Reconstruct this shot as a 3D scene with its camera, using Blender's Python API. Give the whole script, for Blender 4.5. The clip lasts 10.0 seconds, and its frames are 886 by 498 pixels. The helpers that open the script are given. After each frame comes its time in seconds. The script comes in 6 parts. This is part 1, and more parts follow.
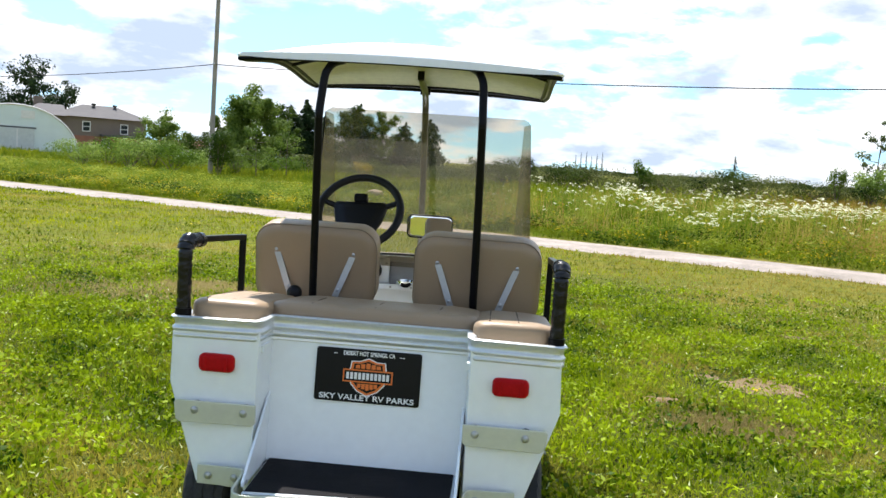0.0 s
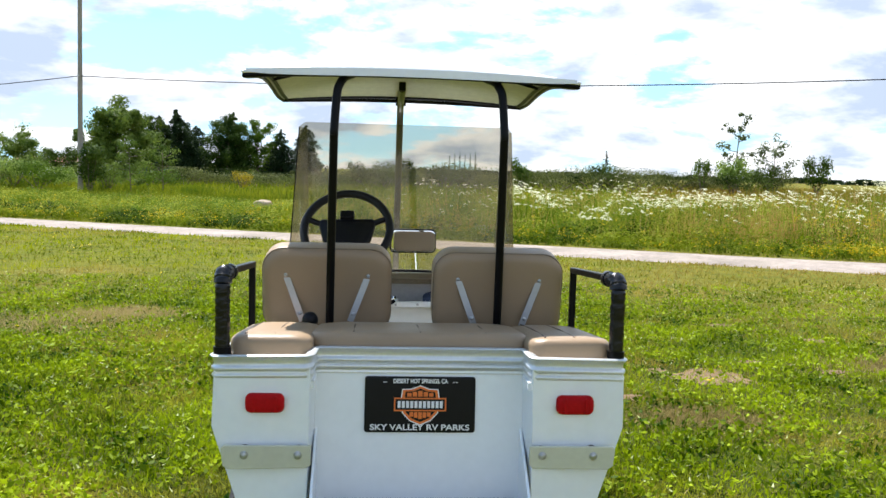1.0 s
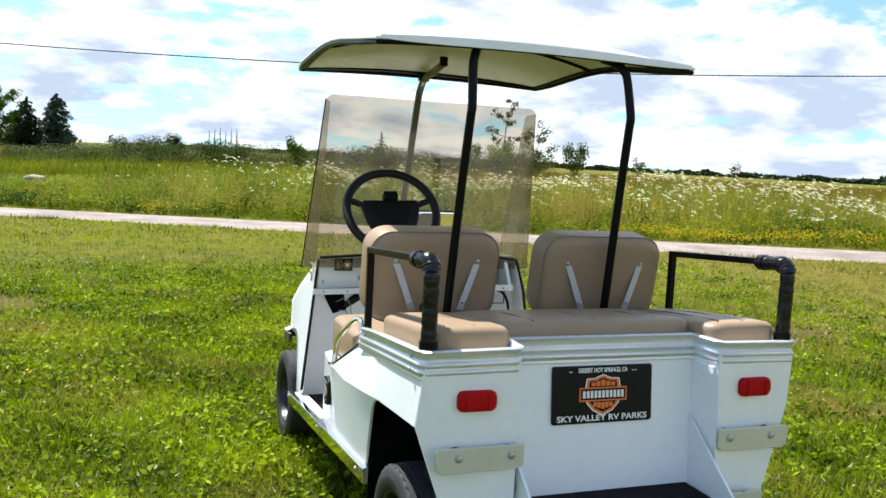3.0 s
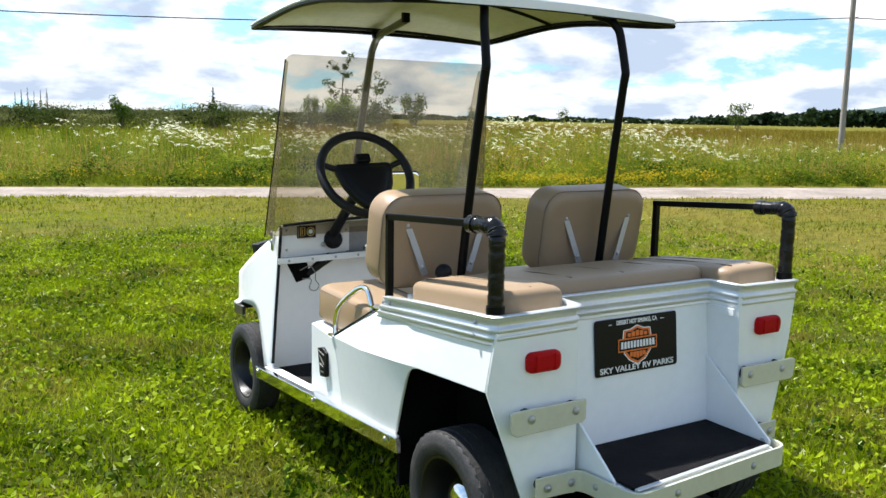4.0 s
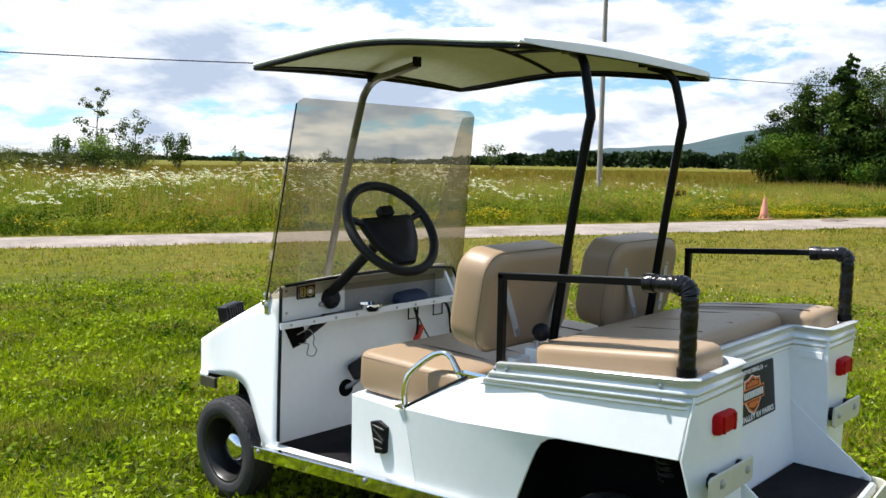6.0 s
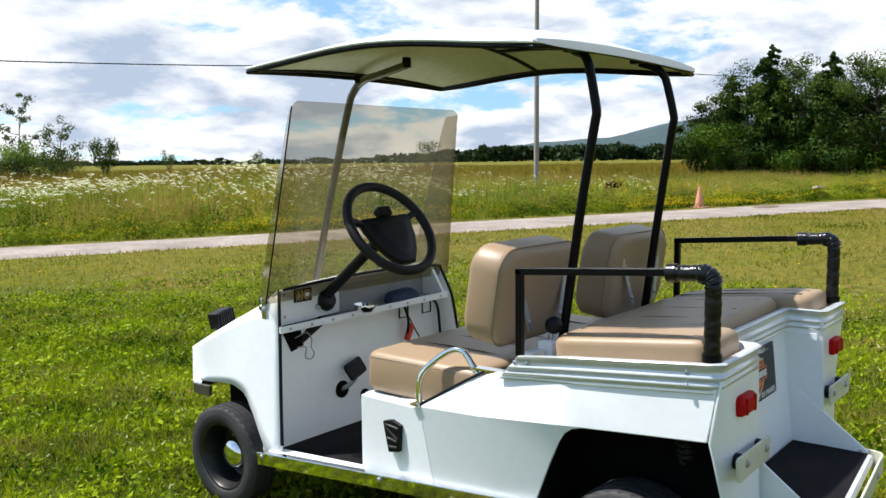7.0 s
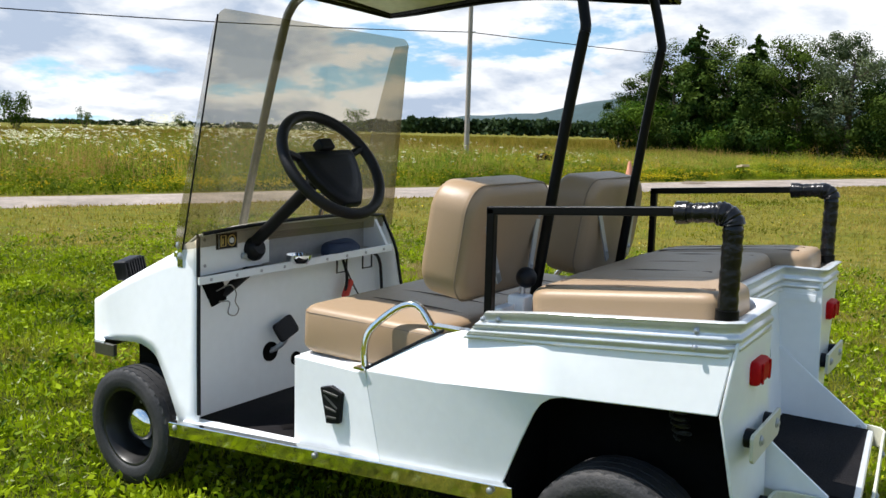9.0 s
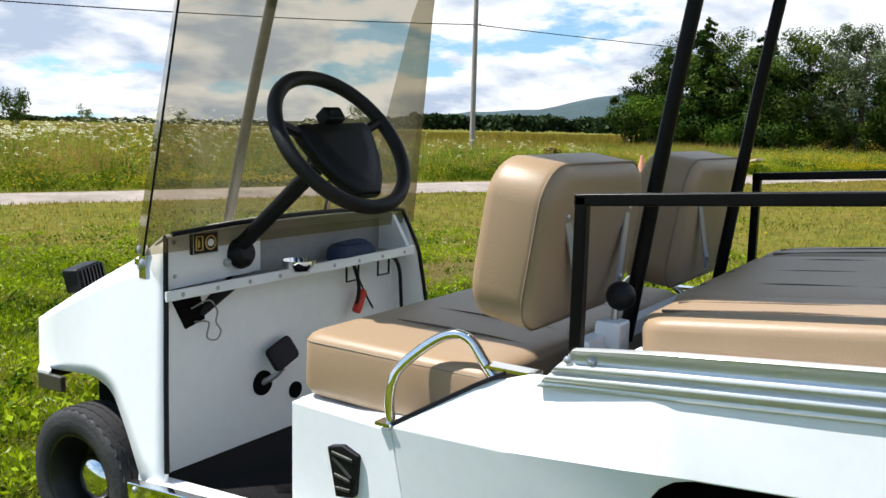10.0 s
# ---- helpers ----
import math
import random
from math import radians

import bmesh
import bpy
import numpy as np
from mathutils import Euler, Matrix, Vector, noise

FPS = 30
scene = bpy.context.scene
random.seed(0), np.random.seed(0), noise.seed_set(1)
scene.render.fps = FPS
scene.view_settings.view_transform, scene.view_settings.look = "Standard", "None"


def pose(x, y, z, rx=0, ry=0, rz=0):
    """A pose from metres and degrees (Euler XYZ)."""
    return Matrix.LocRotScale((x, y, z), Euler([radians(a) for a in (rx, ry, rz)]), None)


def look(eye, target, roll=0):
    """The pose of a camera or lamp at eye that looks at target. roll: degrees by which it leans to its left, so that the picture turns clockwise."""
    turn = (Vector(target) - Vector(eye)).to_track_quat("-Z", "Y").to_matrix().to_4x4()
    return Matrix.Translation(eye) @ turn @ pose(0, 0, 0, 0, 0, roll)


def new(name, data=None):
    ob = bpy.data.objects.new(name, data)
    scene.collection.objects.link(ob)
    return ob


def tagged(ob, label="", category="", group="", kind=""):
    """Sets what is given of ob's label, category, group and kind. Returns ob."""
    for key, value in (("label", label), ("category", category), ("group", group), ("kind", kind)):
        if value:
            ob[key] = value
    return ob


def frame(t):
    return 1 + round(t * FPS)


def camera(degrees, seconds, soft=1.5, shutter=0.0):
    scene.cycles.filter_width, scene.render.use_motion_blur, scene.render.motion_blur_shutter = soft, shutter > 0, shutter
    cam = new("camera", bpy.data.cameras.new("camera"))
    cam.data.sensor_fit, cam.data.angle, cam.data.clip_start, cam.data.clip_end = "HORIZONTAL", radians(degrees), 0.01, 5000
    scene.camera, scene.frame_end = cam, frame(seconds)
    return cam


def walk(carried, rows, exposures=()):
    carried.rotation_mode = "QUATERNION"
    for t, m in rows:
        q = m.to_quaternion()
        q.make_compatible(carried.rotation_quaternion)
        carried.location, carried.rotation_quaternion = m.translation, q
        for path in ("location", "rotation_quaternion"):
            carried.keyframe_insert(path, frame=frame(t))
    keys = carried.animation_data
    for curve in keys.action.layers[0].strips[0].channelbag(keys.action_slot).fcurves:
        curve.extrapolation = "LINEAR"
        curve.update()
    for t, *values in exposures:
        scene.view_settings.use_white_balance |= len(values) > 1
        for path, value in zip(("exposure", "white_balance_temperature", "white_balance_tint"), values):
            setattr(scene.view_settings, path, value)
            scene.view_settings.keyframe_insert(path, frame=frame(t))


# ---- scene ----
cam = camera(54.3, 10.0)
PATH = [
    (0, (0.335, -2.374, 1.268), (0.208, -0.388, 1.068), 4.0),
    (0.5, (0.134, -2.355, 1.269), (0.148, -0.364, 1.083), 3.4),
    (1, (-0.131, -2.289, 1.281), (0.024, -0.303, 1.102), 1.6),
    (1.5, (-0.41, -2.164, 1.286), (-0.17, -0.187, 1.104), 1.5),
    (2, (-0.686, -2.116, 1.276), (-0.283, -0.166, 1.096), 1.8),
    (3.5, (-1.421, -1.809, 1.232), (-0.564, -0.019, 0.982), 2.6),
    (4, (-1.643, -1.677, 1.248), (-0.614, 0.011, 0.948), 1.0),
    (4.5, (-1.827, -1.474, 1.244), (-0.697, 0.155, 0.978), -0.2),
    (5, (-1.988, -1.277, 1.26), (-0.721, 0.257, 1.06), 1.6),
    (6.5, (-2.366, -0.838, 1.266), (-0.85, 0.448, 1.048), -0.3),
    (7, (-2.431, -0.798, 1.269), (-0.872, 0.437, 1.064), -0.6),
    (7.5, (-2.483, -0.794, 1.269), (-0.87, 0.37, 1.063), 0.5),
    (8, (-2.508, -0.784, 1.263), (-0.882, 0.363, 1.057), 0.7),
    (8.5, (-2.427, -0.706, 1.211), (-0.778, 0.402, 0.978), 0.2),
    (9, (-2.177, -0.506, 1.143), (-0.522, 0.584, 0.874), 1.5),
    (9.5, (-1.951, -0.293, 1.095), (-0.286, 0.787, 0.85), 2.0),
    (10, (-1.711, -0.084, 1.074), (-0.06, 1.011, 0.797), 1.3),
]
walk(cam, [(t, look(eye, target, roll)) for t, eye, target, roll in PATH], exposures=[(0, 1.02), (2, 0.94), (4.5, 0.86), (6.5, 0.68), (8.5, 0.58), (10, 0.70)])

# ---- light ----
SUN = Vector((-0.25, 0.53, 1.0)).normalized()
sun_data = bpy.data.lights.new("sun", "SUN")
sun_data.energy, sun_data.angle, sun_data.color = 5.0, radians(0.53), (1.0, 0.96, 0.92)
sun = new("sun", sun_data)
sun.matrix_world = look(SUN * 40, (0, 0, 0))


CLOUD_AT = (3.1, 0.7, 0.2)


def build_world():
    w = bpy.data.worlds.new("sky")
    scene.world = w
    w.use_nodes = True
    nt = w.node_tree
    nt.nodes.clear()
    N, L = nt.nodes.new, nt.links.new
    out = N("ShaderNodeOutputWorld")
    sky = N("ShaderNodeTexSky")
    sky.sky_type, sky.sun_disc = "NISHITA", False
    sky.sun_elevation, sky.sun_rotation = math.asin(SUN.z), math.atan2(SUN.x, SUN.y)
    sky.air_density, sky.dust_density, sky.ozone_density = 1.2, 0.5, 1.6
    blue = N("ShaderNodeBackground")
    blue.inputs[1].default_value = 0.10
    clear = N("ShaderNodeMix")
    clear.data_type, clear.blend_type = "RGBA", "MULTIPLY"
    clear.inputs["Factor"].default_value = 1.0
    clear.inputs["B"].default_value = (0.80, 1.02, 1.10, 1)
    L(sky.outputs[0], clear.inputs["A"])
    L(clear.outputs["Result"], blue.inputs[0])
    tc = N("ShaderNodeTexCoord")
    sep = N("ShaderNodeSeparateXYZ")
    L(tc.outputs["Generated"], sep.inputs[0])
    # the clear air between the clouds keeps its blue down to the horizon
    raised = N("ShaderNodeMath")
    raised.operation, raised.inputs[1].default_value, raised.inputs[2].default_value = "MULTIPLY_ADD", 0.85, 0.12
    L(sep.outputs["Z"], raised.inputs[0])
    air = N("ShaderNodeCombineXYZ")
    L(sep.outputs["X"], air.inputs["X"])
    L(sep.outputs["Y"], air.inputs["Y"])
    L(raised.outputs[0], air.inputs["Z"])
    L(air.outputs[0], sky.inputs[0])
    # cumulus in a layer overhead, so that they crowd towards the horizon
    lift = N("ShaderNodeMath")
    lift.operation, lift.inputs[1].default_value = "ADD", 0.34
    L(sep.outputs["Z"], lift.inputs[0])
    lift2 = N("ShaderNodeMath")
    lift2.operation, lift2.inputs[1].default_value = "MAXIMUM", 0.2
    L(lift.outputs[0], lift2.inputs[0])
    flat = N("ShaderNodeCombineXYZ")
    for k in ("X", "Y"):
        dv = N("ShaderNodeMath")
        dv.operation = "DIVIDE"
        L(sep.outputs[k], dv.inputs[0])
        L(lift2.outputs[0], dv.inputs[1])
        L(dv.outputs[0], flat.inputs[k])
    L(sep.outputs["Z"], flat.inputs["Z"])

    def layer(offset, scale, detail, rough, warp):
        mp = N("ShaderNodeMapping")
        mp.inputs["Location"].default_value = offset
        mp.inputs["Scale"].default_value = (1, 1, 3.4)
        L(flat.outputs[0], mp.inputs[0])
        n = N("ShaderNodeTexNoise")
        n.inputs["Scale"].default_value, n.inputs["Detail"].default_value = scale, detail
        n.inputs["Roughness"].default_value, n.inputs["Distortion"].default_value = rough, warp
        L(mp.outputs[0], n.inputs["Vector"])
        return n.outputs["Fac"]

    shape = layer(CLOUD_AT, 2.7, 13, 0.58, 0.10)
    cover = N("ShaderNodeValToRGB")
    cover.color_ramp.elements[0].position, cover.color_ramp.elements[1].position = 0.405, 0.505
    # fewer clouds overhead, more in the east
    thin = N("ShaderNodeMath")
    thin.operation, thin.inputs[1].default_value = "MULTIPLY_ADD", -0.13
    L(sep.outputs["Z"], thin.inputs[0])
    east = N("ShaderNodeMath")
    east.operation, east.inputs[1].default_value = "MULTIPLY_ADD", 0.045
    L(sep.outputs["X"], east.inputs[0])
    L(shape, east.inputs[2])
    L(east.outputs[0], thin.inputs[2])
    cover.color_ramp.interpolation = "EASE"
    cover.color_ramp.elements[0].color = (0.05, 0.05, 0.05, 1)
    L(thin.outputs[0], cover.inputs[0])
    # where there is much cloud above, the base below it is grey
    body = layer((CLOUD_AT[0], CLOUD_AT[1], CLOUD_AT[2] + 0.11), 2.7, 9, 0.55, 0.10)
    tone = N("ShaderNodeValToRGB")
    e = tone.color_ramp.elements
    e[0].position, e[0].color = 0.47, (0.98, 1.0, 1.03, 1)
    e[1].position, e[1].color = 0.62, (0.46, 0.55, 0.70, 1)
    L(body, tone.inputs[0])
    cloud = N("ShaderNodeBackground")
    cloud.inputs[1].default_value = 0.72
    L(tone.outputs[0], cloud.inputs[0])
    mix = N("ShaderNodeMixShader")
    L(cover.outputs[0], mix.inputs[0])
    L(blue.outputs[0], mix.inputs[1])
    L(cloud.outputs[0], mix.inputs[2])
    L(mix.outputs[0], out.inputs[0])


build_world()

# ---- materials ----
def mat(name, color, rough=0.5, metal=0.0, var=0.12, scale=6.0, fine=60.0, bump=0.05, spec=0.5, coat=0.0, dirt=None, dirt_amount=0.0, island=0.0):
    """Two scales of noise move the base colour; a fine one gives relief. dirt: a stain colour in broad patches."""
    m = bpy.data.materials.new(name)
    m.use_nodes = True
    nt = m.node_tree
    N, L = nt.nodes.new, nt.links.new
    b = nt.nodes["Principled BSDF"]
    b.inputs["Roughness"].default_value, b.inputs["Metallic"].default_value = rough, metal
    b.inputs["Specular IOR Level"].default_value = spec
    b.inputs["Coat Weight"].default_value = coat
    tc = N("ShaderNodeTexCoord")
    n1, n2 = N("ShaderNodeTexNoise"), N("ShaderNodeTexNoise")
    n1.inputs["Scale"].default_value, n1.inputs["Detail"].default_value = scale, 6
    n2.inputs["Scale"].default_value, n2.inputs["Detail"].default_value = fine, 4
    L(tc.outputs["Object"], n1.inputs["Vector"])
    L(tc.outputs["Object"], n2.inputs["Vector"])
    add = N("ShaderNodeMath")
    add.operation = "ADD"
    L(n1.outputs["Fac"], add.inputs[0])
    L(n2.outputs["Fac"], add.inputs[1])
    src = add.outputs[0]
    if island:
        geo = N("ShaderNodeNewGeometry")
        a2 = N("ShaderNodeMath")
        a2.operation, a2.inputs[1].default_value = "MULTIPLY_ADD", island
        L(geo.outputs["Random Per Island"], a2.inputs[0])
        L(add.outputs[0], a2.inputs[2])
        src = a2.outputs[0]
    mr = N("ShaderNodeMapRange")
    mr.inputs["From Min"].default_value, mr.inputs["From Max"].default_value = 0.65, 1.35 + island
    L(src, mr.inputs["Value"])
    mx = N("ShaderNodeMix")
    mx.data_type = "RGBA"
    mx.inputs["A"].default_value = (*[c * (1 - var) for c in color], 1)
    mx.inputs["B"].default_value = (*[min(1, c * (1 + var)) for c in color], 1)
    L(mr.outputs[0], mx.inputs["Factor"])
    col = mx.outputs["Result"]
    if dirt:
        n3 = N("ShaderNodeTexNoise")
        n3.inputs["Scale"].default_value, n3.inputs["Detail"].default_value = scale * 0.45, 8
        L(tc.outputs["Object"], n3.inputs["Vector"])
        r3 = N("ShaderNodeMapRange")
        r3.inputs["From Min"].default_value, r3.inputs["From Max"].default_value = 0.5, 0.72
        r3.inputs["To Max"].default_value = dirt_amount
        L(n3.outputs["Fac"], r3.inputs["Value"])
        m3 = N("ShaderNodeMix")
        m3.data_type = "RGBA"
        m3.inputs["B"].default_value = (*dirt, 1)
        L(r3.outputs[0], m3.inputs["Factor"])
        L(col, m3.inputs["A"])
        col = m3.outputs["Result"]
    L(col, b.inputs["Base Color"])
    if bump:
        bp = N("ShaderNodeBump")
        bp.inputs["Strength"].default_value, bp.inputs["Distance"].default_value = bump, 0.01
        L(n2.outputs["Fac"], bp.inputs["Height"])
        L(bp.outputs[0], b.inputs["Normal"])
    return m


def leaf_mat(name, color, color_b, rough=0.55, through_light=0.35, dry=None, dry_at=(0.50, 0.68), dry_scale=0.45, patch=0.7, swing=0.35, gloss=0.10, grain=0.75):
    """Foliage: colour by leaf, and some light through it; dry: a colour in broad patches."""
    m = bpy.data.materials.new(name)
    m.use_nodes = True
    nt = m.node_tree
    N, L = nt.nodes.new, nt.links.new
    b = nt.nodes["Principled BSDF"]
    b.inputs["Roughness"].default_value = rough
    b.inputs["Specular IOR Level"].default_value = gloss
    geo, tc = N("ShaderNodeNewGeometry"), N("ShaderNodeTexCoord")
    n1 = N("ShaderNodeTexNoise")
    n1.inputs["Scale"].default_value, n1.inputs["Detail"].default_value = patch, 5
    L(tc.outputs["Object"], n1.inputs["Vector"])
    ma = N("ShaderNodeMath")
    ma.operation, ma.inputs[1].default_value = "MULTIPLY_ADD", grain
    L(geo.outputs["Random Per Island"], ma.inputs[0])
    mr = N("ShaderNodeMapRange")
    mr.inputs["From Min"].default_value, mr.inputs["From Max"].default_value = 0.35, 0.65
    mr.inputs["To Max"].default_value = 0.525 - grain / 2 + swing
    mr.inputs["To Min"].default_value = 0.525 - grain / 2 - swing
    L(n1.outputs["Fac"], mr.inputs["Value"])
    L(mr.outputs[0], ma.inputs[2])
    mx = N("ShaderNodeMix")
    mx.data_type = "RGBA"
    mx.inputs["A"].default_value, mx.inputs["B"].default_value = (*color, 1), (*color_b, 1)
    L(ma.outputs[0], mx.inputs["Factor"])
    col = mx.outputs["Result"]
    if dry:
        n2 = N("ShaderNodeTexNoise")
        n2.inputs["Scale"].default_value, n2.inputs["Detail"].default_value, n2.inputs["Roughness"].default_value = dry_scale, 7, 0.62
        L(tc.outputs["Object"], n2.inputs["Vector"])
        r2 = N("ShaderNodeMapRange")
        r2.inputs["From Min"].default_value, r2.inputs["From Max"].default_value = dry_at
        r2.inputs["To Max"].default_value = 0.8
        L(n2.outputs["Fac"], r2.inputs["Value"])
        m2 = N("ShaderNodeMix")
        m2.data_type = "RGBA"
        m2.inputs["B"].default_value = (*dry, 1)
        L(r2.outputs[0], m2.inputs["Factor"])
        L(col, m2.inputs["A"])
        col = m2.outputs["Result"]
    L(col, b.inputs["Base Color"])
    tr = N("ShaderNodeBsdfTranslucent")
    L(col, tr.inputs[0])
    ms = N("ShaderNodeMixShader")
    ms.inputs[0].default_value = through_light
    L(b.outputs[0], ms.inputs[1])
    L(tr.outputs[0], ms.inputs[2])
    L(ms.outputs[0], nt.nodes["Material Output"].inputs[0])
    return m


def glass_mat(name, tint):
    m = bpy.data.materials.new(name)
    m.use_nodes = True
    nt = m.node_tree
    nt.nodes.clear()
    N, L = nt.nodes.new, nt.links.new
    out, t, g, mx, fr = N("ShaderNodeOutputMaterial"), N("ShaderNodeBsdfTransparent"), N("ShaderNodeBsdfGlossy"), N("ShaderNodeMixShader"), N("ShaderNodeLayerWeight")
    fr.inputs[0].default_value = 0.5
    pw = N("ShaderNodeMath")
    pw.operation, pw.inputs[1].default_value = "POWER", 4.5
    L(fr.outputs["Facing"], pw.inputs[0])
    mul = N("ShaderNodeMath")
    mul.operation, mul.inputs[1].default_value, mul.inputs[2].default_value = "MULTIPLY_ADD", 0.75, 0.05
    L(pw.outputs[0], mul.inputs[0])
    n = N("ShaderNodeTexNoise")
    n.inputs["Scale"].default_value, n.inputs["Detail"].default_value = 5.0, 6
    mr = N("ShaderNodeMix")
    mr.data_type = "RGBA"
    mr.inputs["A"].default_value = (*[c * 0.93 for c in tint], 1)
    mr.inputs["B"].default_value = (*[min(1, c * 1.07) for c in tint], 1)
    L(n.outputs["Fac"], mr.inputs["Factor"])
    L(mr.outputs["Result"], t.inputs[0])
    g.inputs["Roughness"].default_value = 0.06
    L(mul.outputs[0], mx.inputs[0])
    L(t.outputs[0], mx.inputs[1])
    L(g.outputs[0], mx.inputs[2])
    # a thin film of dust and fine scratches
    dust, veil = N("ShaderNodeBsdfTranslucent"), N("ShaderNodeMixShader")
    dust.inputs[0].default_value = (0.47, 0.44, 0.35, 1)
    film = N("ShaderNodeMapRange")
    film.inputs["To Min"].default_value, film.inputs["To Max"].default_value = 0.03, 0.09
    L(n.outputs["Fac"], film.inputs["Value"])
    L(film.outputs[0], veil.inputs[0])
    L(mx.outputs[0], veil.inputs[1])
    L(dust.outputs[0], veil.inputs[2])
    L(veil.outputs[0], out.inputs[0])
    return m


PAINT = mat("white_paint", (0.82, 0.845, 0.86), 0.34, var=0.03, scale=3, fine=35, bump=0.02, coat=0.25, dirt=(0.62, 0.60, 0.54), dirt_amount=0.12)
ALU = mat("white_aluminium", (0.68, 0.70, 0.71), 0.28, 0.48, var=0.06, scale=8, fine=90, bump=0.03, dirt=(0.5, 0.49, 0.45), dirt_amount=0.25)
BEIGE = mat("beige_plate", (0.56, 0.56, 0.45), 0.42, 0.1, var=0.06, fine=70, bump=0.03, dirt=(0.40, 0.38, 0.30), dirt_amount=0.3)
VINYL = mat("tan_vinyl", (0.318, 0.221, 0.133), 0.42, spec=0.42, var=0.07, scale=5, fine=420, bump=0.10, dirt=(0.20, 0.145, 0.10), dirt_amount=0.25)
PIPING = mat("piping", (0.215, 0.155, 0.098), 0.6, bump=0.02)
CREASE_SHADE = mat("pleat_crease_shade", (0.105, 0.074, 0.052), 0.7, bump=0.02)
STEEL = mat("black_steel", (0.004, 0.004, 0.0045), 0.32, var=0.25, scale=12, bump=0.04, spec=0.12, dirt=(0.010, 0.009, 0.008), dirt_amount=0.3)
TAPE = mat("black_tape", (0.007, 0.007, 0.008), 0.22, var=0.3, scale=25, fine=80, bump=0.25, spec=0.32)
CHROME = mat("chrome", (0.82, 0.82, 0.80), 0.07, 1.0, var=0.04, scale=10, fine=70, bump=0.015)
ZINC = mat("zinc", (0.42, 0.43, 0.45), 0.35, 0.7, var=0.08, fine=90, bump=0.03)
RUBBER = mat("tyre_rubber", (0.026, 0.026, 0.027), 0.66, var=0.3, scale=14, fine=120, bump=0.2, spec=0.35, dirt=(0.080, 0.074, 0.070), dirt_amount=0.6)
RIM = mat("black_rim", (0.008, 0.008, 0.008), 0.38, var=0.3, bump=0.04)
BLACK = mat("black_plastic", (0.006, 0.006, 0.0075), 0.45, var=0.2, fine=150, bump=0.08, spec=0.22)
WHEELSKIN = mat("wheel_grip", (0.010, 0.010, 0.011), 0.5, spec=0.25, var=0.25, scale=15, fine=220, bump=0.2)
# near-black: deep shade under the body and in recesses is in the colour
UNDER = mat("underbody_shade", (0.003, 0.003, 0.003), 0.9, var=0.4, bump=0.2, spec=0.1)
MAT_BLACK = mat("rubber_mat", (0.006, 0.0055, 0.0065), 0.85, var=0.3, scale=18, fine=160, bump=0.35, spec=0.15, dirt=(0.03, 0.026, 0.023), dirt_amount=0.3)
SHELL = mat("roof_shell", (0.80, 0.81, 0.82), 0.4, var=0.04, scale=3, bump=0.03, dirt=(0.6, 0.6, 0.56), dirt_amount=0.2)
LINING = mat("roof_lining", (0.60, 0.59, 0.44), 0.6, var=0.10, scale=5, fine=40, bump=0.12, dirt=(0.36, 0.36, 0.21), dirt_amount=0.4)
RED = mat("red_lens", (0.42, 0.006, 0.008), 0.5, var=0.15, scale=20, fine=140, bump=0.06, spec=0.08)
PLATE = mat("plate_black", (0.004, 0.004, 0.006), 0.3, var=0.2, bump=0.03, spec=0.2)
LETTER = mat("plate_white", (0.75, 0.75, 0.75), 0.5, var=0.05, bump=0.0)
ORANGE = mat("plate_orange", (0.72, 0.16, 0.02), 0.45, var=0.08, bump=0.0)
GOLD = mat("gold_dial", (0.55, 0.38, 0.12), 0.35, 0.5, bump=0.05)
REDPLASTIC = mat("red_plastic", (0.55, 0.03, 0.02), 0.4, bump=0.05)
BLUECLOTH = mat("dark_blue_cloth", (0.02, 0.035, 0.08), 0.8, bump=0.3)
WIRE = mat("grey_wire", (0.25, 0.24, 0.23), 0.6)
GLASS = glass_mat("smoked_acrylic", (0.585, 0.545, 0.465))
POST = mat("dull_metal", (0.13, 0.12, 0.10), 0.3, 0.6, var=0.2, scale=9, bump=0.03)
CAST = mat("cast_metal", (0.05, 0.052, 0.048), 0.4, 0.5, var=0.3, scale=30, bump=0.1)
MIRROR = mat("mirror_glass", (0.9, 0.9, 0.9), 0.02, 1.0, var=0.0, bump=0.0)
GREYDASH = mat("dash_grey", (0.34, 0.34, 0.345), 0.6, var=0.1, bump=0.08)

# ---- building helpers ----
def part(name, bm, material, parent=None, label="", smooth=38, mods=()):
    """Links a bmesh as one mesh object under a thing or a part."""
    me = bpy.data.meshes.new(name)
    bmesh.ops.recalc_face_normals(bm, faces=bm.faces)
    bm.to_mesh(me)
    bm.free()
    for m in material if isinstance(material, (list, tuple)) else [material]:
        me.materials.append(m)
    if smooth:
        me.shade_smooth()
        me.set_sharp_from_angle(angle=radians(smooth))
    ob = new(name, me)
    if parent:
        ob.parent = parent
    if label:
        ob["label"] = label
    return ob


def bevelled(ob, width, segments=2):
    m = ob.modifiers.new("edge", "BEVEL")
    m.width, m.segments, m.limit_method, m.angle_limit = width, segments, "ANGLE", radians(30)
    m.harden_normals = True
    return ob


def sheet(ob, thickness, offset=-1):
    m = ob.modifiers.new("sheet", "SOLIDIFY")
    m.thickness, m.offset = thickness, offset
    return ob


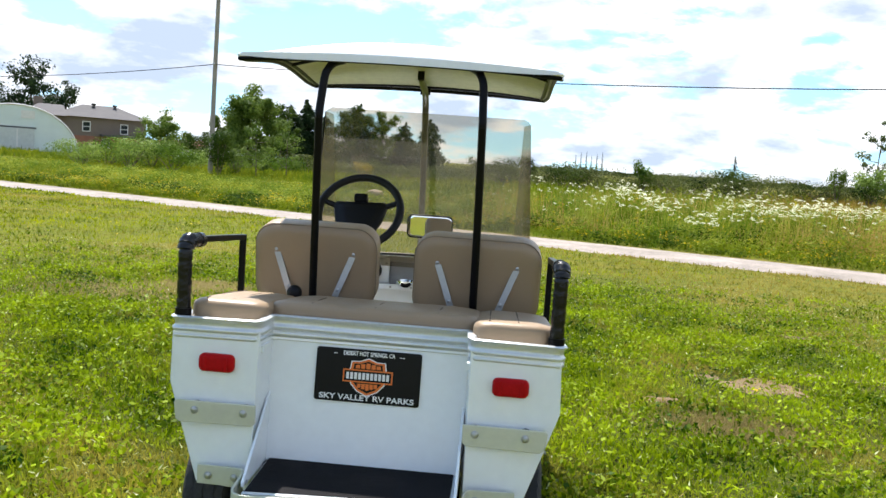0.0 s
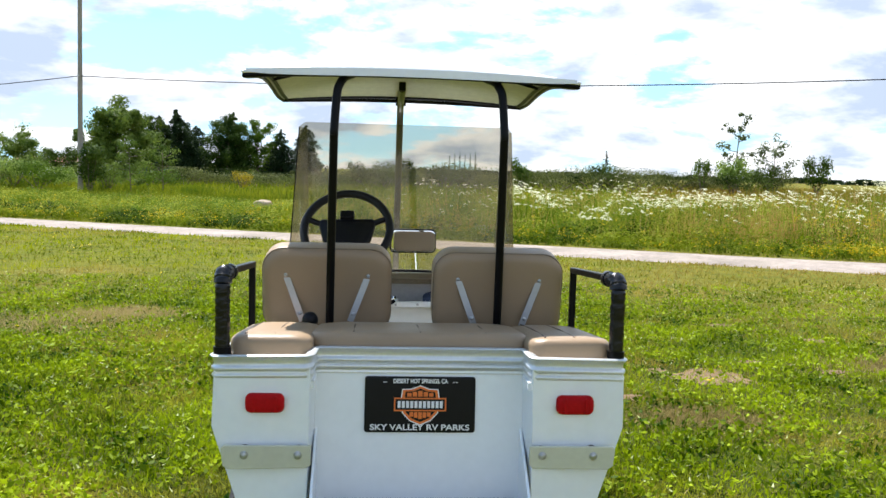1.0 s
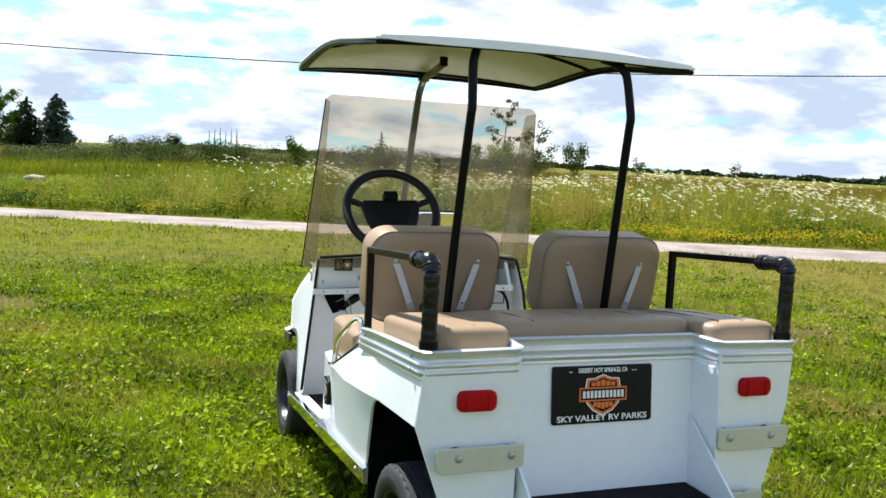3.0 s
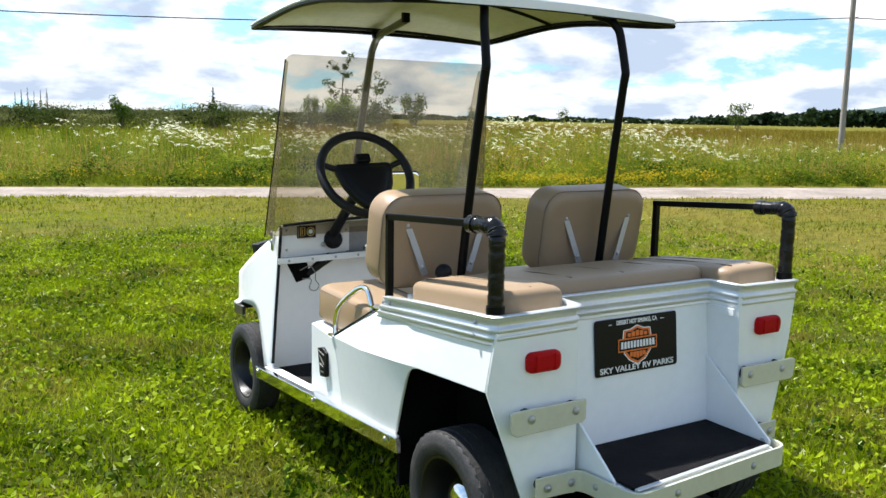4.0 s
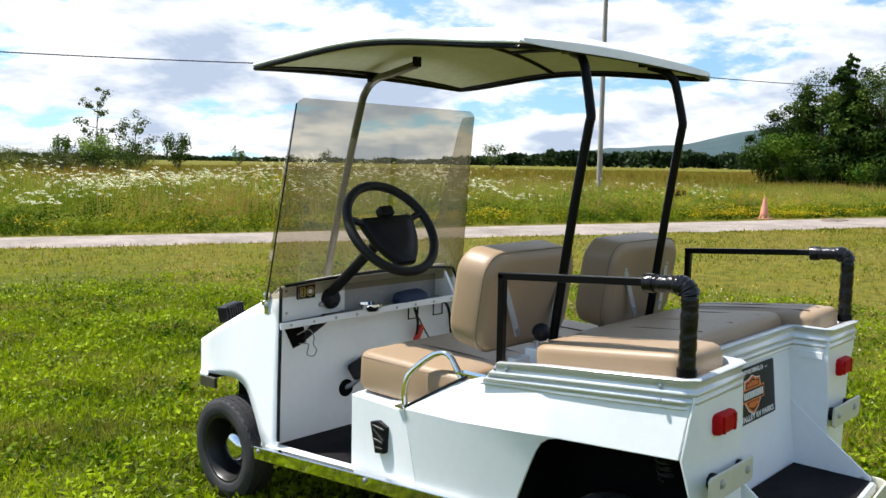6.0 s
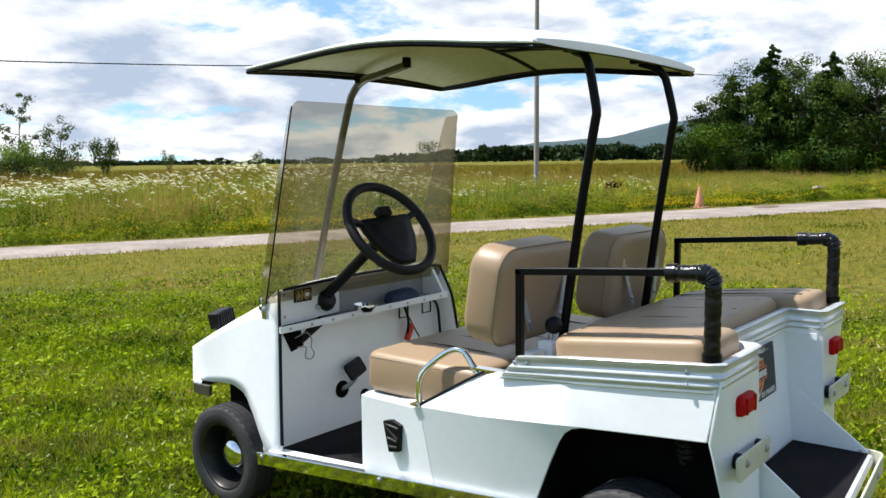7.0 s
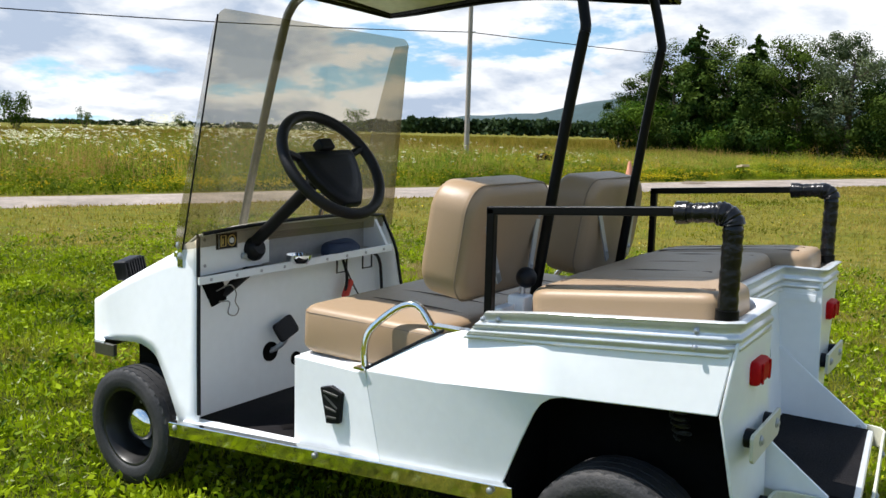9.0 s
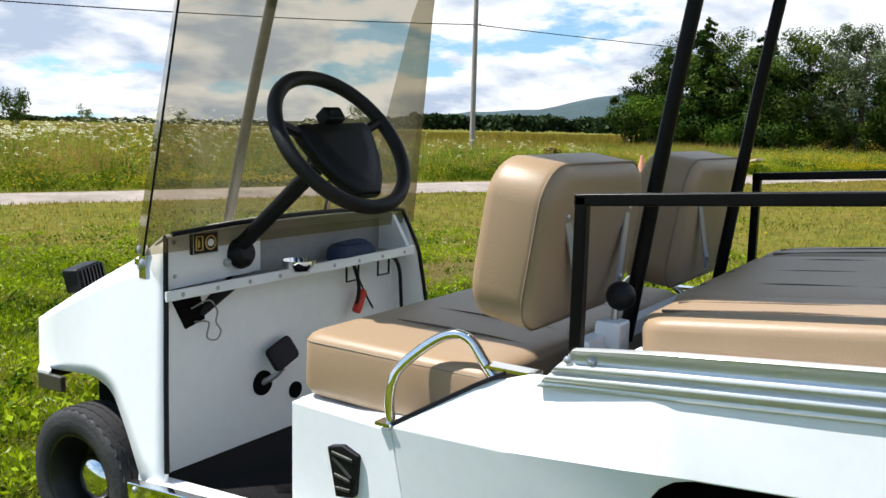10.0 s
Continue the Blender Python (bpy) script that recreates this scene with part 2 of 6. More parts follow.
def add_box(bm, lo, hi, m=None):
    v = [bm.verts.new((x, y, z)) for x in (lo[0], hi[0]) for y in (lo[1], hi[1]) for z in (lo[2], hi[2])]
    if m:
        for q in v:
            q.co = m @ q.co
    for f in ((0, 1, 3, 2), (4, 6, 7, 5), (0, 4, 5, 1), (2, 3, 7, 6), (0, 2, 6, 4), (1, 5, 7, 3)):
        bm.faces.new([v[i] for i in f])
    return v


def box(lo, hi, m=None):
    bm = bmesh.new()
    add_box(bm, lo, hi, m)
    return bm


def prism(points, axis, a, b):
    """A polygon in two axes, drawn out along the third from a to b."""
    bm = bmesh.new()
    put = {"x": lambda p, h: (h, p[0], p[1]), "y": lambda p, h: (p[0], h, p[1]), "z": lambda p, h: (p[0], p[1], h)}[axis]
    lo = [bm.verts.new(put(p, a)) for p in points]
    hi = [bm.verts.new(put(p, b)) for p in points]
    n = len(points)
    bm.faces.new(lo)
    bm.faces.new(hi[::-1])
    for i in range(n):
        bm.faces.new((lo[i], hi[i], hi[(i + 1) % n], lo[(i + 1) % n]))
    return bm


def spline(points, steps=6):
    """A smooth line through the points."""
    p = [Vector(q) for q in points]
    p = [p[0] * 2 - p[1]] + p + [p[-1] * 2 - p[-2]]
    line = []
    for i in range(1, len(p) - 2):
        for k in range(steps):
            t = k / steps
            a, b, c, d = p[i - 1], p[i], p[i + 1], p[i + 2]
            line.append(0.5 * ((2 * b) + (c - a) * t + (2 * a - 5 * b + 4 * c - d) * t * t + (3 * b - a - 3 * c + d) * t ** 3))
    return line + [p[-2]]


def add_tube(bm, line, radius, sides=10, closed=False, square=False, wobble=0.0):
    line = [Vector(q) for q in line]
    rings, n = [], len(line)
    up = Vector((0.13, 0.21, 0.97))
    side = None
    for i, q in enumerate(line):
        d = (line[(i + 1) % n] - line[i - 1]) if closed else (line[min(i + 1, n - 1)] - line[max(i - 1, 0)])
        d.normalize()
        side = d.cross(up).normalized() if side is None else (side - d * side.dot(d)).normalized()
        other = d.cross(side)
        r = (radius(i / (n - 1)) if callable(radius) else radius) * (1 + wobble * math.sin(i * 2.4) + wobble * 0.6 * math.sin(i * 5.1))
        ring = []
        for k in range(sides):
            a = 2 * math.pi * (k + 0.5) / sides
            ring.append(bm.verts.new(q + r * (side * math.cos(a) + other * math.sin(a))))
        rings.append(ring)
    for i in range(n if closed else n - 1):
        a, b = rings[i], rings[(i + 1) % n]
        for k in range(sides):
            bm.faces.new((a[k], a[(k + 1) % sides], b[(k + 1) % sides], b[k]))
    if not closed:
        bm.faces.new(rings[0])
        bm.faces.new(rings[-1][::-1])
    return bm


def tube(line, radius, sides=10, closed=False, wobble=0.0):
    return add_tube(bmesh.new(), line, radius, sides, closed, wobble=wobble)


def rounded_outline(w, h, r, seg=5):
    """A rectangle w by h with round corners, about the origin."""
    pts = []
    for cx, cy, a0 in ((w / 2 - r, h / 2 - r, 0), (-w / 2 + r, h / 2 - r, 90), (-w / 2 + r, -h / 2 + r, 180), (w / 2 - r, -h / 2 + r, 270)):
        for k in range(seg + 1):
            a = radians(a0 + 90 * k / seg)
            pts.append((cx + r * math.cos(a), cy + r * math.sin(a)))
    return pts


def cushion(outline, thick, edge, crown=0.01, m=None, wrinkle=0.0, seed=1):
    """An upholstered pad: the outline in its plane, padded and rounded towards both faces."""
    bm = bmesh.new()
    cx = sum(p[0] for p in outline) / len(outline)
    cy = sum(p[1] for p in outline) / len(outline)
    half = max(max(abs(p[0] - cx) for p in outline), max(abs(p[1] - cy) for p in outline))
    layers = []
    for k in range(5):
        a = radians(90 * k / 4)
        layers.append((edge * (1 - math.sin(a)), -thick / 2 + edge - edge * math.cos(a)))
    low = [(0.0 + q[0], q[1]) for q in layers]
    prof = [(half * 0.55, -thick / 2 - crown), (half * 0.25, -thick / 2 - crown * 0.8), (edge + 0.012, -thick / 2 - crown * 0.25)] + low
    prof = prof + [(i, -z) for i, z in prof[::-1]]
    rings = []
    for inset, z in prof:
        ring = []
        for x, y in outline:
            dx, dy = x - cx, y - cy
            k = 1 if inset < edge * 1.01 else 1 - (inset - edge) / half
            rim = min(inset, edge)
            fx = cx + (dx - math.copysign(min(rim, abs(dx)), dx)) * k
            fy = cy + (dy - math.copysign(min(rim, abs(dy)), dy)) * k
            q = Vector((fx, fy, z))
            if wrinkle:
                q += wrinkle * noise.noise_vector(Vector((fx * 9 + seed, fy * 9, z * 14)))
            ring.append(bm.verts.new(m @ q if m else q))
        rings.append(ring)
    n = len(outline)
    for a, b in zip(rings, rings[1:]):
        for k in range(n):
            bm.faces.new((a[k], a[(k + 1) % n], b[(k + 1) % n], b[k]))
    bm.faces.new(rings[0])
    bm.faces.new(rings[-1][::-1])
    return bm


def lathe(profile, axis_m, sides=32, closed=False):
    """(radius, along) pairs turned round the local x axis."""
    bm = bmesh.new()
    rings = []
    for r, h in profile:
        rings.append([bm.verts.new(axis_m @ Vector((h, r * math.cos(2 * math.pi * k / sides), r * math.sin(2 * math.pi * k / sides)))) for k in range(sides)])
    for a, b in zip(rings, rings[1:]):
        for k in range(sides):
            bm.faces.new((a[k], a[(k + 1) % sides], b[(k + 1) % sides], b[k]))
    if not closed:
        bm.faces.new(rings[0])
        bm.faces.new(rings[-1][::-1])
    return bm


def faces_mesh(verts, faces):
    bm = bmesh.new()
    v = [bm.verts.new(q) for q in verts]
    for f in faces:
        bm.faces.new([v[i] for i in f])
    return bm


def bolt(at, normal, parent, r=0.009, material=None, name="bolt"):
    n = Vector(normal).normalized()
    m = Matrix.Translation(at) @ n.to_track_quat("X", "Z").to_matrix().to_4x4()
    return part(name, lathe([(r * 1.25, 0), (r * 1.25, r * 0.25), (r, r * 0.3), (r * 0.85, r * 0.6), (r * 0.4, r * 0.8)], m, 10), material or ZINC, parent)


def thing(name, label, category, at=(0, 0, 0), group="", kind=""):
    ob = new(name)
    ob.empty_display_size = 0.1
    ob.location = at
    return tagged(ob, label, category, group, kind)


def soup(name, verts, faces_per, material, parent=None, label="", n=4):
    """One mesh of many loose faces of n corners each; verts in order."""
    verts = np.asarray(verts, np.float32).reshape(-1, 3)
    count = len(verts) // n
    me = bpy.data.meshes.new(name)
    me.vertices.add(len(verts))
    me.vertices.foreach_set("co", verts.ravel())
    me.loops.add(len(verts))
    me.loops.foreach_set("vertex_index", np.arange(len(verts), dtype=np.int32))
    me.polygons.add(count)
    me.polygons.foreach_set("loop_start", np.arange(0, len(verts), n, dtype=np.int32))
    me.polygons.foreach_set("loop_total", np.full(count, n, np.int32))
    me.materials.append(material)
    me.update()
    me.validate()
    ob = new(name, me)
    if parent:
        ob.parent = parent
    if label:
        ob["label"] = label
    return ob

# ---- the land ----
rng = np.random.default_rng(7)
ROAD_Y, ROAD_SLOPE = 13.0, -0.415
ALONG = Vector((0.9236, -0.3833, 0.0))
ACROSS = Vector((0.3833, 0.9236, 0.0))


def past_road(x, y):
    """Metres beyond the middle line of the track."""
    return (y - ROAD_Y - ROAD_SLOPE * x) * 0.9236


def sstep(a, b, v):
    t = np.clip((v - a) / (b - a), 0, 1)
    return t * t * (3 - 2 * t)


def far_edge(s):
    """How far past its middle line the track reaches, by the way along it."""
    return 0.85 + 0.35 * sstep(-4, 4, s) + 0.6 * sstep(6, 13, s) + 0.5 * sstep(13, 25, s)


def land(x, y):
    """Height of the ground."""
    x, y = np.asarray(x, float), np.asarray(y, float)
    d = past_road(x, y)
    h = 0.033 * (1 - sstep(0.2, 1.7, y)) * (1 - sstep(3, 8, np.hypot(x, y)))
    h = h + 0.012 * np.sin(x * 1.3 + 0.4) * np.sin(y * 1.1 + 1.0) * sstep(1.5, 4, np.hypot(x, y - 0.9)) * (1 - sstep(-3.0, -1.2, d))
    h = h + 0.08 * sstep(2.2, 4.5, d) + 0.36 * sstep(4, 27, d) * sstep(2, 24, x)
    h = h + 0.05 * np.sin(x * 0.21 + 1) * np.sin(y * 0.17) * sstep(5, 20, d)
    return h


def ground_mat():
    m = bpy.data.materials.new("grassland")
    m.use_nodes = True
    nt = m.node_tree
    N, L = nt.nodes.new, nt.links.new
    b = nt.nodes["Principled BSDF"]
    b.inputs["Roughness"].default_value, b.inputs["Specular IOR Level"].default_value = 0.95, 0.1
    tc = N("ShaderNodeTexCoord")
    def blend(a, b_col, fac):
        mx = N("ShaderNodeMix")
        mx.data_type = "RGBA"
        if isinstance(a, tuple):
            mx.inputs["A"].default_value = (*a, 1)
        else:
            L(a, mx.inputs["A"])
        mx.inputs["B"].default_value = (*b_col, 1)
        L(fac, mx.inputs["Factor"])
        return mx.outputs["Result"]

    def ramp(value, lo, hi, top):
        r = N("ShaderNodeMapRange")
        r.interpolation_type = "SMOOTHSTEP"
        r.inputs["From Min"].default_value, r.inputs["From Max"].default_value, r.inputs["To Max"].default_value = lo, hi, top
        L(value, r.inputs["Value"])
        return r.outputs[0]

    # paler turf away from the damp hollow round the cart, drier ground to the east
    # shade between blades painted dark round the cart; paler turf beyond, drier ground east
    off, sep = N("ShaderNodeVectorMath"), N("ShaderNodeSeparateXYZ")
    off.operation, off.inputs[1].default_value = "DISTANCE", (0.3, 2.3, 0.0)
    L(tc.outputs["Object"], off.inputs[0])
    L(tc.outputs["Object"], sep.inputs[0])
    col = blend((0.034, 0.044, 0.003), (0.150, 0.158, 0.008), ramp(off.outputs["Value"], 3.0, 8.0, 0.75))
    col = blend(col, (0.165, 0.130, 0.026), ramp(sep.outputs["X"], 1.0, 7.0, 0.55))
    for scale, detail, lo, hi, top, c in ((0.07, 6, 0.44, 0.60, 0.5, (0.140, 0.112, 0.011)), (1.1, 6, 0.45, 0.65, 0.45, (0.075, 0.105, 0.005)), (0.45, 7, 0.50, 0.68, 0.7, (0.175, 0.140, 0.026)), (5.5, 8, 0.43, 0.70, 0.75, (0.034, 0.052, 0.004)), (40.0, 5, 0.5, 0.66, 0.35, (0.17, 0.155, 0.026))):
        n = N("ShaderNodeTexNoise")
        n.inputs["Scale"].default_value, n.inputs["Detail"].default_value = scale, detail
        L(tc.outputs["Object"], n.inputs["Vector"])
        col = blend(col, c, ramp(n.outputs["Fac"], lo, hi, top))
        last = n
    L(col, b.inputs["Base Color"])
    bp = N("ShaderNodeBump")
    bp.inputs["Strength"].default_value, bp.inputs["Distance"].default_value = 0.8, 0.03
    L(last.outputs["Fac"], bp.inputs["Height"])
    L(bp.outputs[0], b.inputs["Normal"])
    return m


def build_ground():
    def axis(lo_far, lo, hi, hi_far, step):
        mid = np.arange(lo, hi + step, step)
        k = np.linspace(0, 1, 26)[1:]
        return np.concatenate([(lo - (lo - lo_far) * k ** 2.5)[::-1], mid, hi + (hi_far - hi) * k ** 2.5])
    xs, ys = axis(-2500, -30, 50, 2500, 0.8), axis(-2500, -8, 55, 2500, 0.8)
    X, Y = np.meshgrid(xs, ys)
    Z = land(X, Y)
    verts = np.stack([X, Y, Z], -1).reshape(-1, 3)
    nx = len(xs)
    i = np.arange(len(ys) - 1)[:, None] * nx + np.arange(nx - 1)[None]
    faces = np.stack([i, i + 1, i + nx + 1, i + nx], -1).reshape(-1, 4)
    me = bpy.data.meshes.new("ground")
    me.from_pydata(verts.tolist(), [], faces.tolist())
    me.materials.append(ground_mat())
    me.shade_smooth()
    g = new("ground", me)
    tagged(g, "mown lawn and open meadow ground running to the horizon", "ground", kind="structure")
    # the gravel track
    b = bmesh.new()
    rows = []
    for k in range(-175, 276):
        s = k * 0.3
        c = Vector((0, ROAD_Y, 0)) + ALONG * s
        reach = float(far_edge(s))
        row = []
        for j in range(7):
            o = -0.90 + (0.90 + reach) * j / 6
            if j in (0, 6):
                o += 0.14 * noise.noise(Vector((s * 0.5, j, 3))) + 0.12 * noise.noise(Vector((s * 2.1, j, 8)))
            p = c + ACROSS * o
            z = float(land(p.x, p.y)) + 0.012 + 0.018 * (1 - ((j - 3) / 3) ** 2) - 0.010 * (j in (2, 4)) - 0.030 * (j in (0, 6))
            row.append(b.verts.new((p.x, p.y, z)))
        rows.append(row)
    for r0, r1 in zip(rows, rows[1:]):
        for j in range(6):
            b.faces.new((r0[j], r0[j + 1], r1[j + 1], r1[j]))
    gravel = mat("pale_gravel", (0.265, 0.222, 0.188), 0.95, var=0.42, scale=1.6, fine=13, bump=0.9, dirt=(0.15, 0.125, 0.09), dirt_amount=0.7)
    tagged(part("road", b, gravel, None), "pale pinkish-grey gravel track across the grass", "track", kind="structure")


def unit(n):
    v = rng.normal(size=(n, 3))
    return v / np.linalg.norm(v, axis=1, keepdims=True)


def blades(xy, z, height, width, lean):
    """Upright slender triangles."""
    n = len(xy)
    a = rng.uniform(0, 2 * np.pi, n)
    side = np.stack([np.cos(a), np.sin(a), np.zeros(n)], 1) * (width / 2)[:, None]
    b = rng.uniform(0, 2 * np.pi, n)
    tip = np.stack([np.cos(b) * lean, np.sin(b) * lean, np.ones(n) * np.sqrt(np.clip(1 - lean ** 2, 0.05, 1))], 1) * height[:, None]
    root = np.concatenate([xy, z[:, None]], 1)
    return np.stack([root - side, root + side, root + tip], 1)


def leaves(c, size, up=0.0, aspect=0.6, out=None):
    """Loose diamond leaves round the points c; up: how far they lie flat; out: the way that each one faces, roughly."""
    n = len(c)
    nrm = unit(n) * (1 - up) + np.array([0, 0, 1.0]) * up
    if out is not None:
        nrm = nrm * 0.55 + out * 0.75
    nrm /= np.linalg.norm(nrm, axis=1, keepdims=True)
    u = np.cross(nrm, unit(n))
    u /= np.linalg.norm(u, axis=1, keepdims=True) + 1e-9
    v = np.cross(nrm, u)
    s = (np.full(n, size) if np.isscalar(size) else size)[:, None]
    return np.stack([c - u * s, c + v * s * aspect, c + u * s, c - v * s * aspect], 1)


SOIL = [(2.08, 3.08, 0.26), (2.89, 5.0, 0.11), (1.75, 3.25, 0.08), (2.5, 3.5, 0.07), (1.35, 2.55, 0.10), (2.95, 3.2, 0.09), (3.4, 4.3, 0.10)]


DRY = [(-2.7, 4.6, 0.70), (-2.2, 5.2, 0.35), (3.6, 3.4, 0.35), (1.6, 2.1, 0.28)]


def keep_off_soil(p):
    k = np.ones(len(p), bool)
    for x, y, r in DRY:
        k &= rng.random(len(p)) < 0.28 + 0.72 * sstep(r * 0.4, r * 1.3, np.hypot((p[:, 0] - x) / 1.6, p[:, 1] - y))
    for x, y, r in SOIL:
        d = np.hypot((p[:, 0] - x) / 1.5, p[:, 1] - y)
        k &= rng.random(len(p)) < 0.38 + 0.62 * sstep(r * 0.5, r * 1.25, d)
    for s in (-1, 1):
        for y in (1.795, 0.15):
            k &= ~((np.abs(p[:, 0] - s * 0.47) < 0.07) & (np.abs(p[:, 1] - y) < 0.10))
    return k


def lawn():
    green = leaf_mat("lawn_grass", (0.024, 0.066, 0.001), (0.380, 0.485, 0.007), 0.6, 0.38, (0.400, 0.300, 0.066), (0.47, 0.64), 0.9, 1.6, 0.38, gloss=0.05)
    olive = leaf_mat("olive_lawn", (0.064, 0.106, 0.001), (0.365, 0.395, 0.005), 0.6, 0.40, (0.360, 0.265, 0.055), (0.50, 0.66), 0.45, 1.0, 0.60, gloss=0.04)
    clover = leaf_mat("clover", (0.016, 0.056, 0.001), (0.345, 0.445, 0.008), 0.55, 0.34, patch=1.7, swing=0.36, gloss=0.09)
    straw = leaf_mat("dry_grass", (0.270, 0.210, 0.075), (0.470, 0.380, 0.165), 0.7, 0.3)
    n = 620000
    p = np.stack([rng.uniform(-5.5, 6.5, n), rng.uniform(-2.6, 8.0, n)], 1)
    p = p[np.hypot((p[:, 0] - 0.3) / 5.2, (p[:, 1] - 2.3) / 4.5) < rng.normal(0.86, 0.2, n)]
    p = p[keep_off_soil(p)]
    # worn thinner beside the cart
    p = p[rng.random(len(p)) > 0.42 * sstep(0.7, 2.2, p[:, 0])]
    z = land(p[:, 0], p[:, 1]) - 0.004
    lump = np.clip(0.5 + 0.35 * np.sin(p[:, 0] * 11 + 2 * np.sin(p[:, 1] * 7)) * np.sin(p[:, 1] * 12 + np.sin(p[:, 0] * 5)) + 0.3 * np.sin(p[:, 0] * 4.1 + 1) * np.sin(p[:, 1] * 3.7), 0, 1)
    h = rng.uniform(0.025, 0.065, len(p)) * (0.55 + 0.8 * lump)
    tri = blades(p, z, h, rng.uniform(0.004, 0.0115, len(p)), rng.uniform(0.15, 0.97, len(p)))
    # the rest of the lawn, out to the track
    n = 330000
    q = np.stack([rng.uniform(-22, 26, n), rng.uniform(-4, 22, n)], 1)
    d = past_road(q[:, 0], q[:, 1])
    near = (np.hypot((q[:, 0] - 0.5) / 5.2, (q[:, 1] - 2.6) / 4.0) < 1)
    q = q[(d < -0.86 + rng.normal(0, 0.05, len(d))) & ~(near & (rng.random(len(d)) < 0.45))]
    q = q[keep_off_soil(q)]
    # tufts creeping over the edge of the track
    m = 16000
    along, o = rng.uniform(-24, 34, m), -0.90 + np.abs(rng.normal(0, 0.10, m))
    tuft = np.sin(along * 3.7) * np.sin(along * 1.3 + 1) + rng.normal(0, 0.5, m) > 0.1
    along, o = along[tuft], o[tuft]
    q = np.concatenate([q, np.stack([ALONG.x * along + ACROSS.x * o, ROAD_Y + ALONG.y * along + ACROSS.y * o], 1)])
    far = np.hypot(q[:, 0] + 1, q[:, 1] + 1)
    tri2 = blades(q, land(q[:, 0], q[:, 1]) - 0.004, rng.uniform(0.025, 0.07, len(q)), 0.004 + far * 0.0018 * rng.random(len(q)), rng.uniform(0.1, 0.85, len(q)))
    tagged(soup("lawn_grass", tri, None, green, n=3), "short uneven mown green lawn grass", "grass", kind="stuff")
    tan = leaf_mat("tan_lawn", (0.078, 0.100, 0.003), (0.310, 0.300, 0.018), 0.6, 0.40, (0.380, 0.275, 0.075), (0.40, 0.58), 0.5, 0.8, 0.60, gloss=0.04)
    east = q[:, 0] + 0.25 * q[:, 1] + rng.normal(0, 1.2, len(q)) > 4.5
    tagged(soup("green_lawn_grass", tri2[~east], None, olive, n=3), "short yellow-green lawn grass towards the track", "grass", kind="stuff")
    tagged(soup("dry_lawn_grass", tri2[east], None, tan, n=3), "short olive and tan lawn grass towards the track", "grass", kind="stuff")
    n = 215000
    p = np.stack([rng.uniform(-5.5, 6.5, n), rng.uniform(-2.4, 8.0, n)], 1)
    p = p[np.hypot((p[:, 0] - 0.3) / 5.6, (p[:, 1] - 2.6) / 4.9) < rng.normal(0.92, 0.10, n)]
    n = len(p)
    patch = np.sin(p[:, 0] * 3.1 + np.sin(p[:, 1] * 2.3)) * np.sin(p[:, 1] * 2.7 + np.sin(p[:, 0] * 1.9 + 1)) + 0.5 * np.sin(p[:, 0] * 9) * np.sin(p[:, 1] * 8.3)
    p = p[(patch + rng.normal(0, 0.5, n) > -0.12 + 0.75 * sstep(0.9, 3.2, p[:, 0]))]
    p = p[keep_off_soil(p)]
    c = np.concatenate([p, (land(p[:, 0], p[:, 1]) + rng.uniform(0.008, 0.05, len(p)))[:, None]], 1)
    quads = leaves(c, rng.uniform(0.008, 0.0215, len(p)), 0.40, 0.62)
    # low rosettes of narrow weed leaves
    k = np.stack([rng.uniform(-5.0, 6.0, 6000), rng.uniform(-1.6, 7.5, 6000)], 1)
    k = k[keep_off_soil(k)]
    per = 9
    kk = np.repeat(k, per, 0) + rng.normal(0, 0.022, (len(k) * per, 2))
    rosettes = leaves(np.concatenate([kk, (land(kk[:, 0], kk[:, 1]) + rng.uniform(0.02, 0.055, len(kk)))[:, None]], 1), rng.uniform(0.012, 0.025, len(kk)), 0.3, 0.32)
    quads = np.concatenate([quads, rosettes])
    n = 16000
    q = np.stack([rng.uniform(-14, 18, n), rng.uniform(-2, 16, n)], 1)
    q = q[(past_road(q[:, 0], q[:, 1]) < -1.0)]
    pq = np.sin(q[:, 0] * 1.7 + 2) * np.sin(q[:, 1] * 1.5)
    q = q[pq + rng.normal(0, 0.6, len(q)) > 0.1]
    c2 = np.concatenate([q, (land(q[:, 0], q[:, 1]) + rng.uniform(0.01, 0.05, len(q)))[:, None]], 1)
    tagged(soup("clover_patch", np.concatenate([quads, leaves(c2, rng.uniform(0.010, 0.022, len(q)), 0.4, 0.5)]), None, clover), "clover and small broadleaf weeds in the lawn", "clover", kind="stuff")
    # dry stalks
    n = 52000
    p = np.stack([rng.uniform(-14, 16, n), rng.uniform(-1, 16, n)], 1)
    patch = np.sin(p[:, 0] * 0.9 + 0.5 + np.sin(p[:, 1] * 0.7)) * np.sin(p[:, 1] * 0.8 + 2.0)
    w = (patch + rng.normal(0, 0.35, n) > 0.30)
    for x, y, r in DRY:
        w |= np.hypot(p[:, 0] - x, p[:, 1] - y) < r * 1.5
    for x, y, r in DRY:
        extra = rng.normal(0, 0.5, (5200, 2)) * np.array([1.6 * r, r]) + np.array([x, y])
        p, w = np.concatenate([p, extra]), np.concatenate([w, np.ones(5200, bool)])
    p = p[w & (past_road(p[:, 0], p[:, 1]) < -1.0)]
    far = np.hypot(p[:, 0] + 1, p[:, 1] + 1)
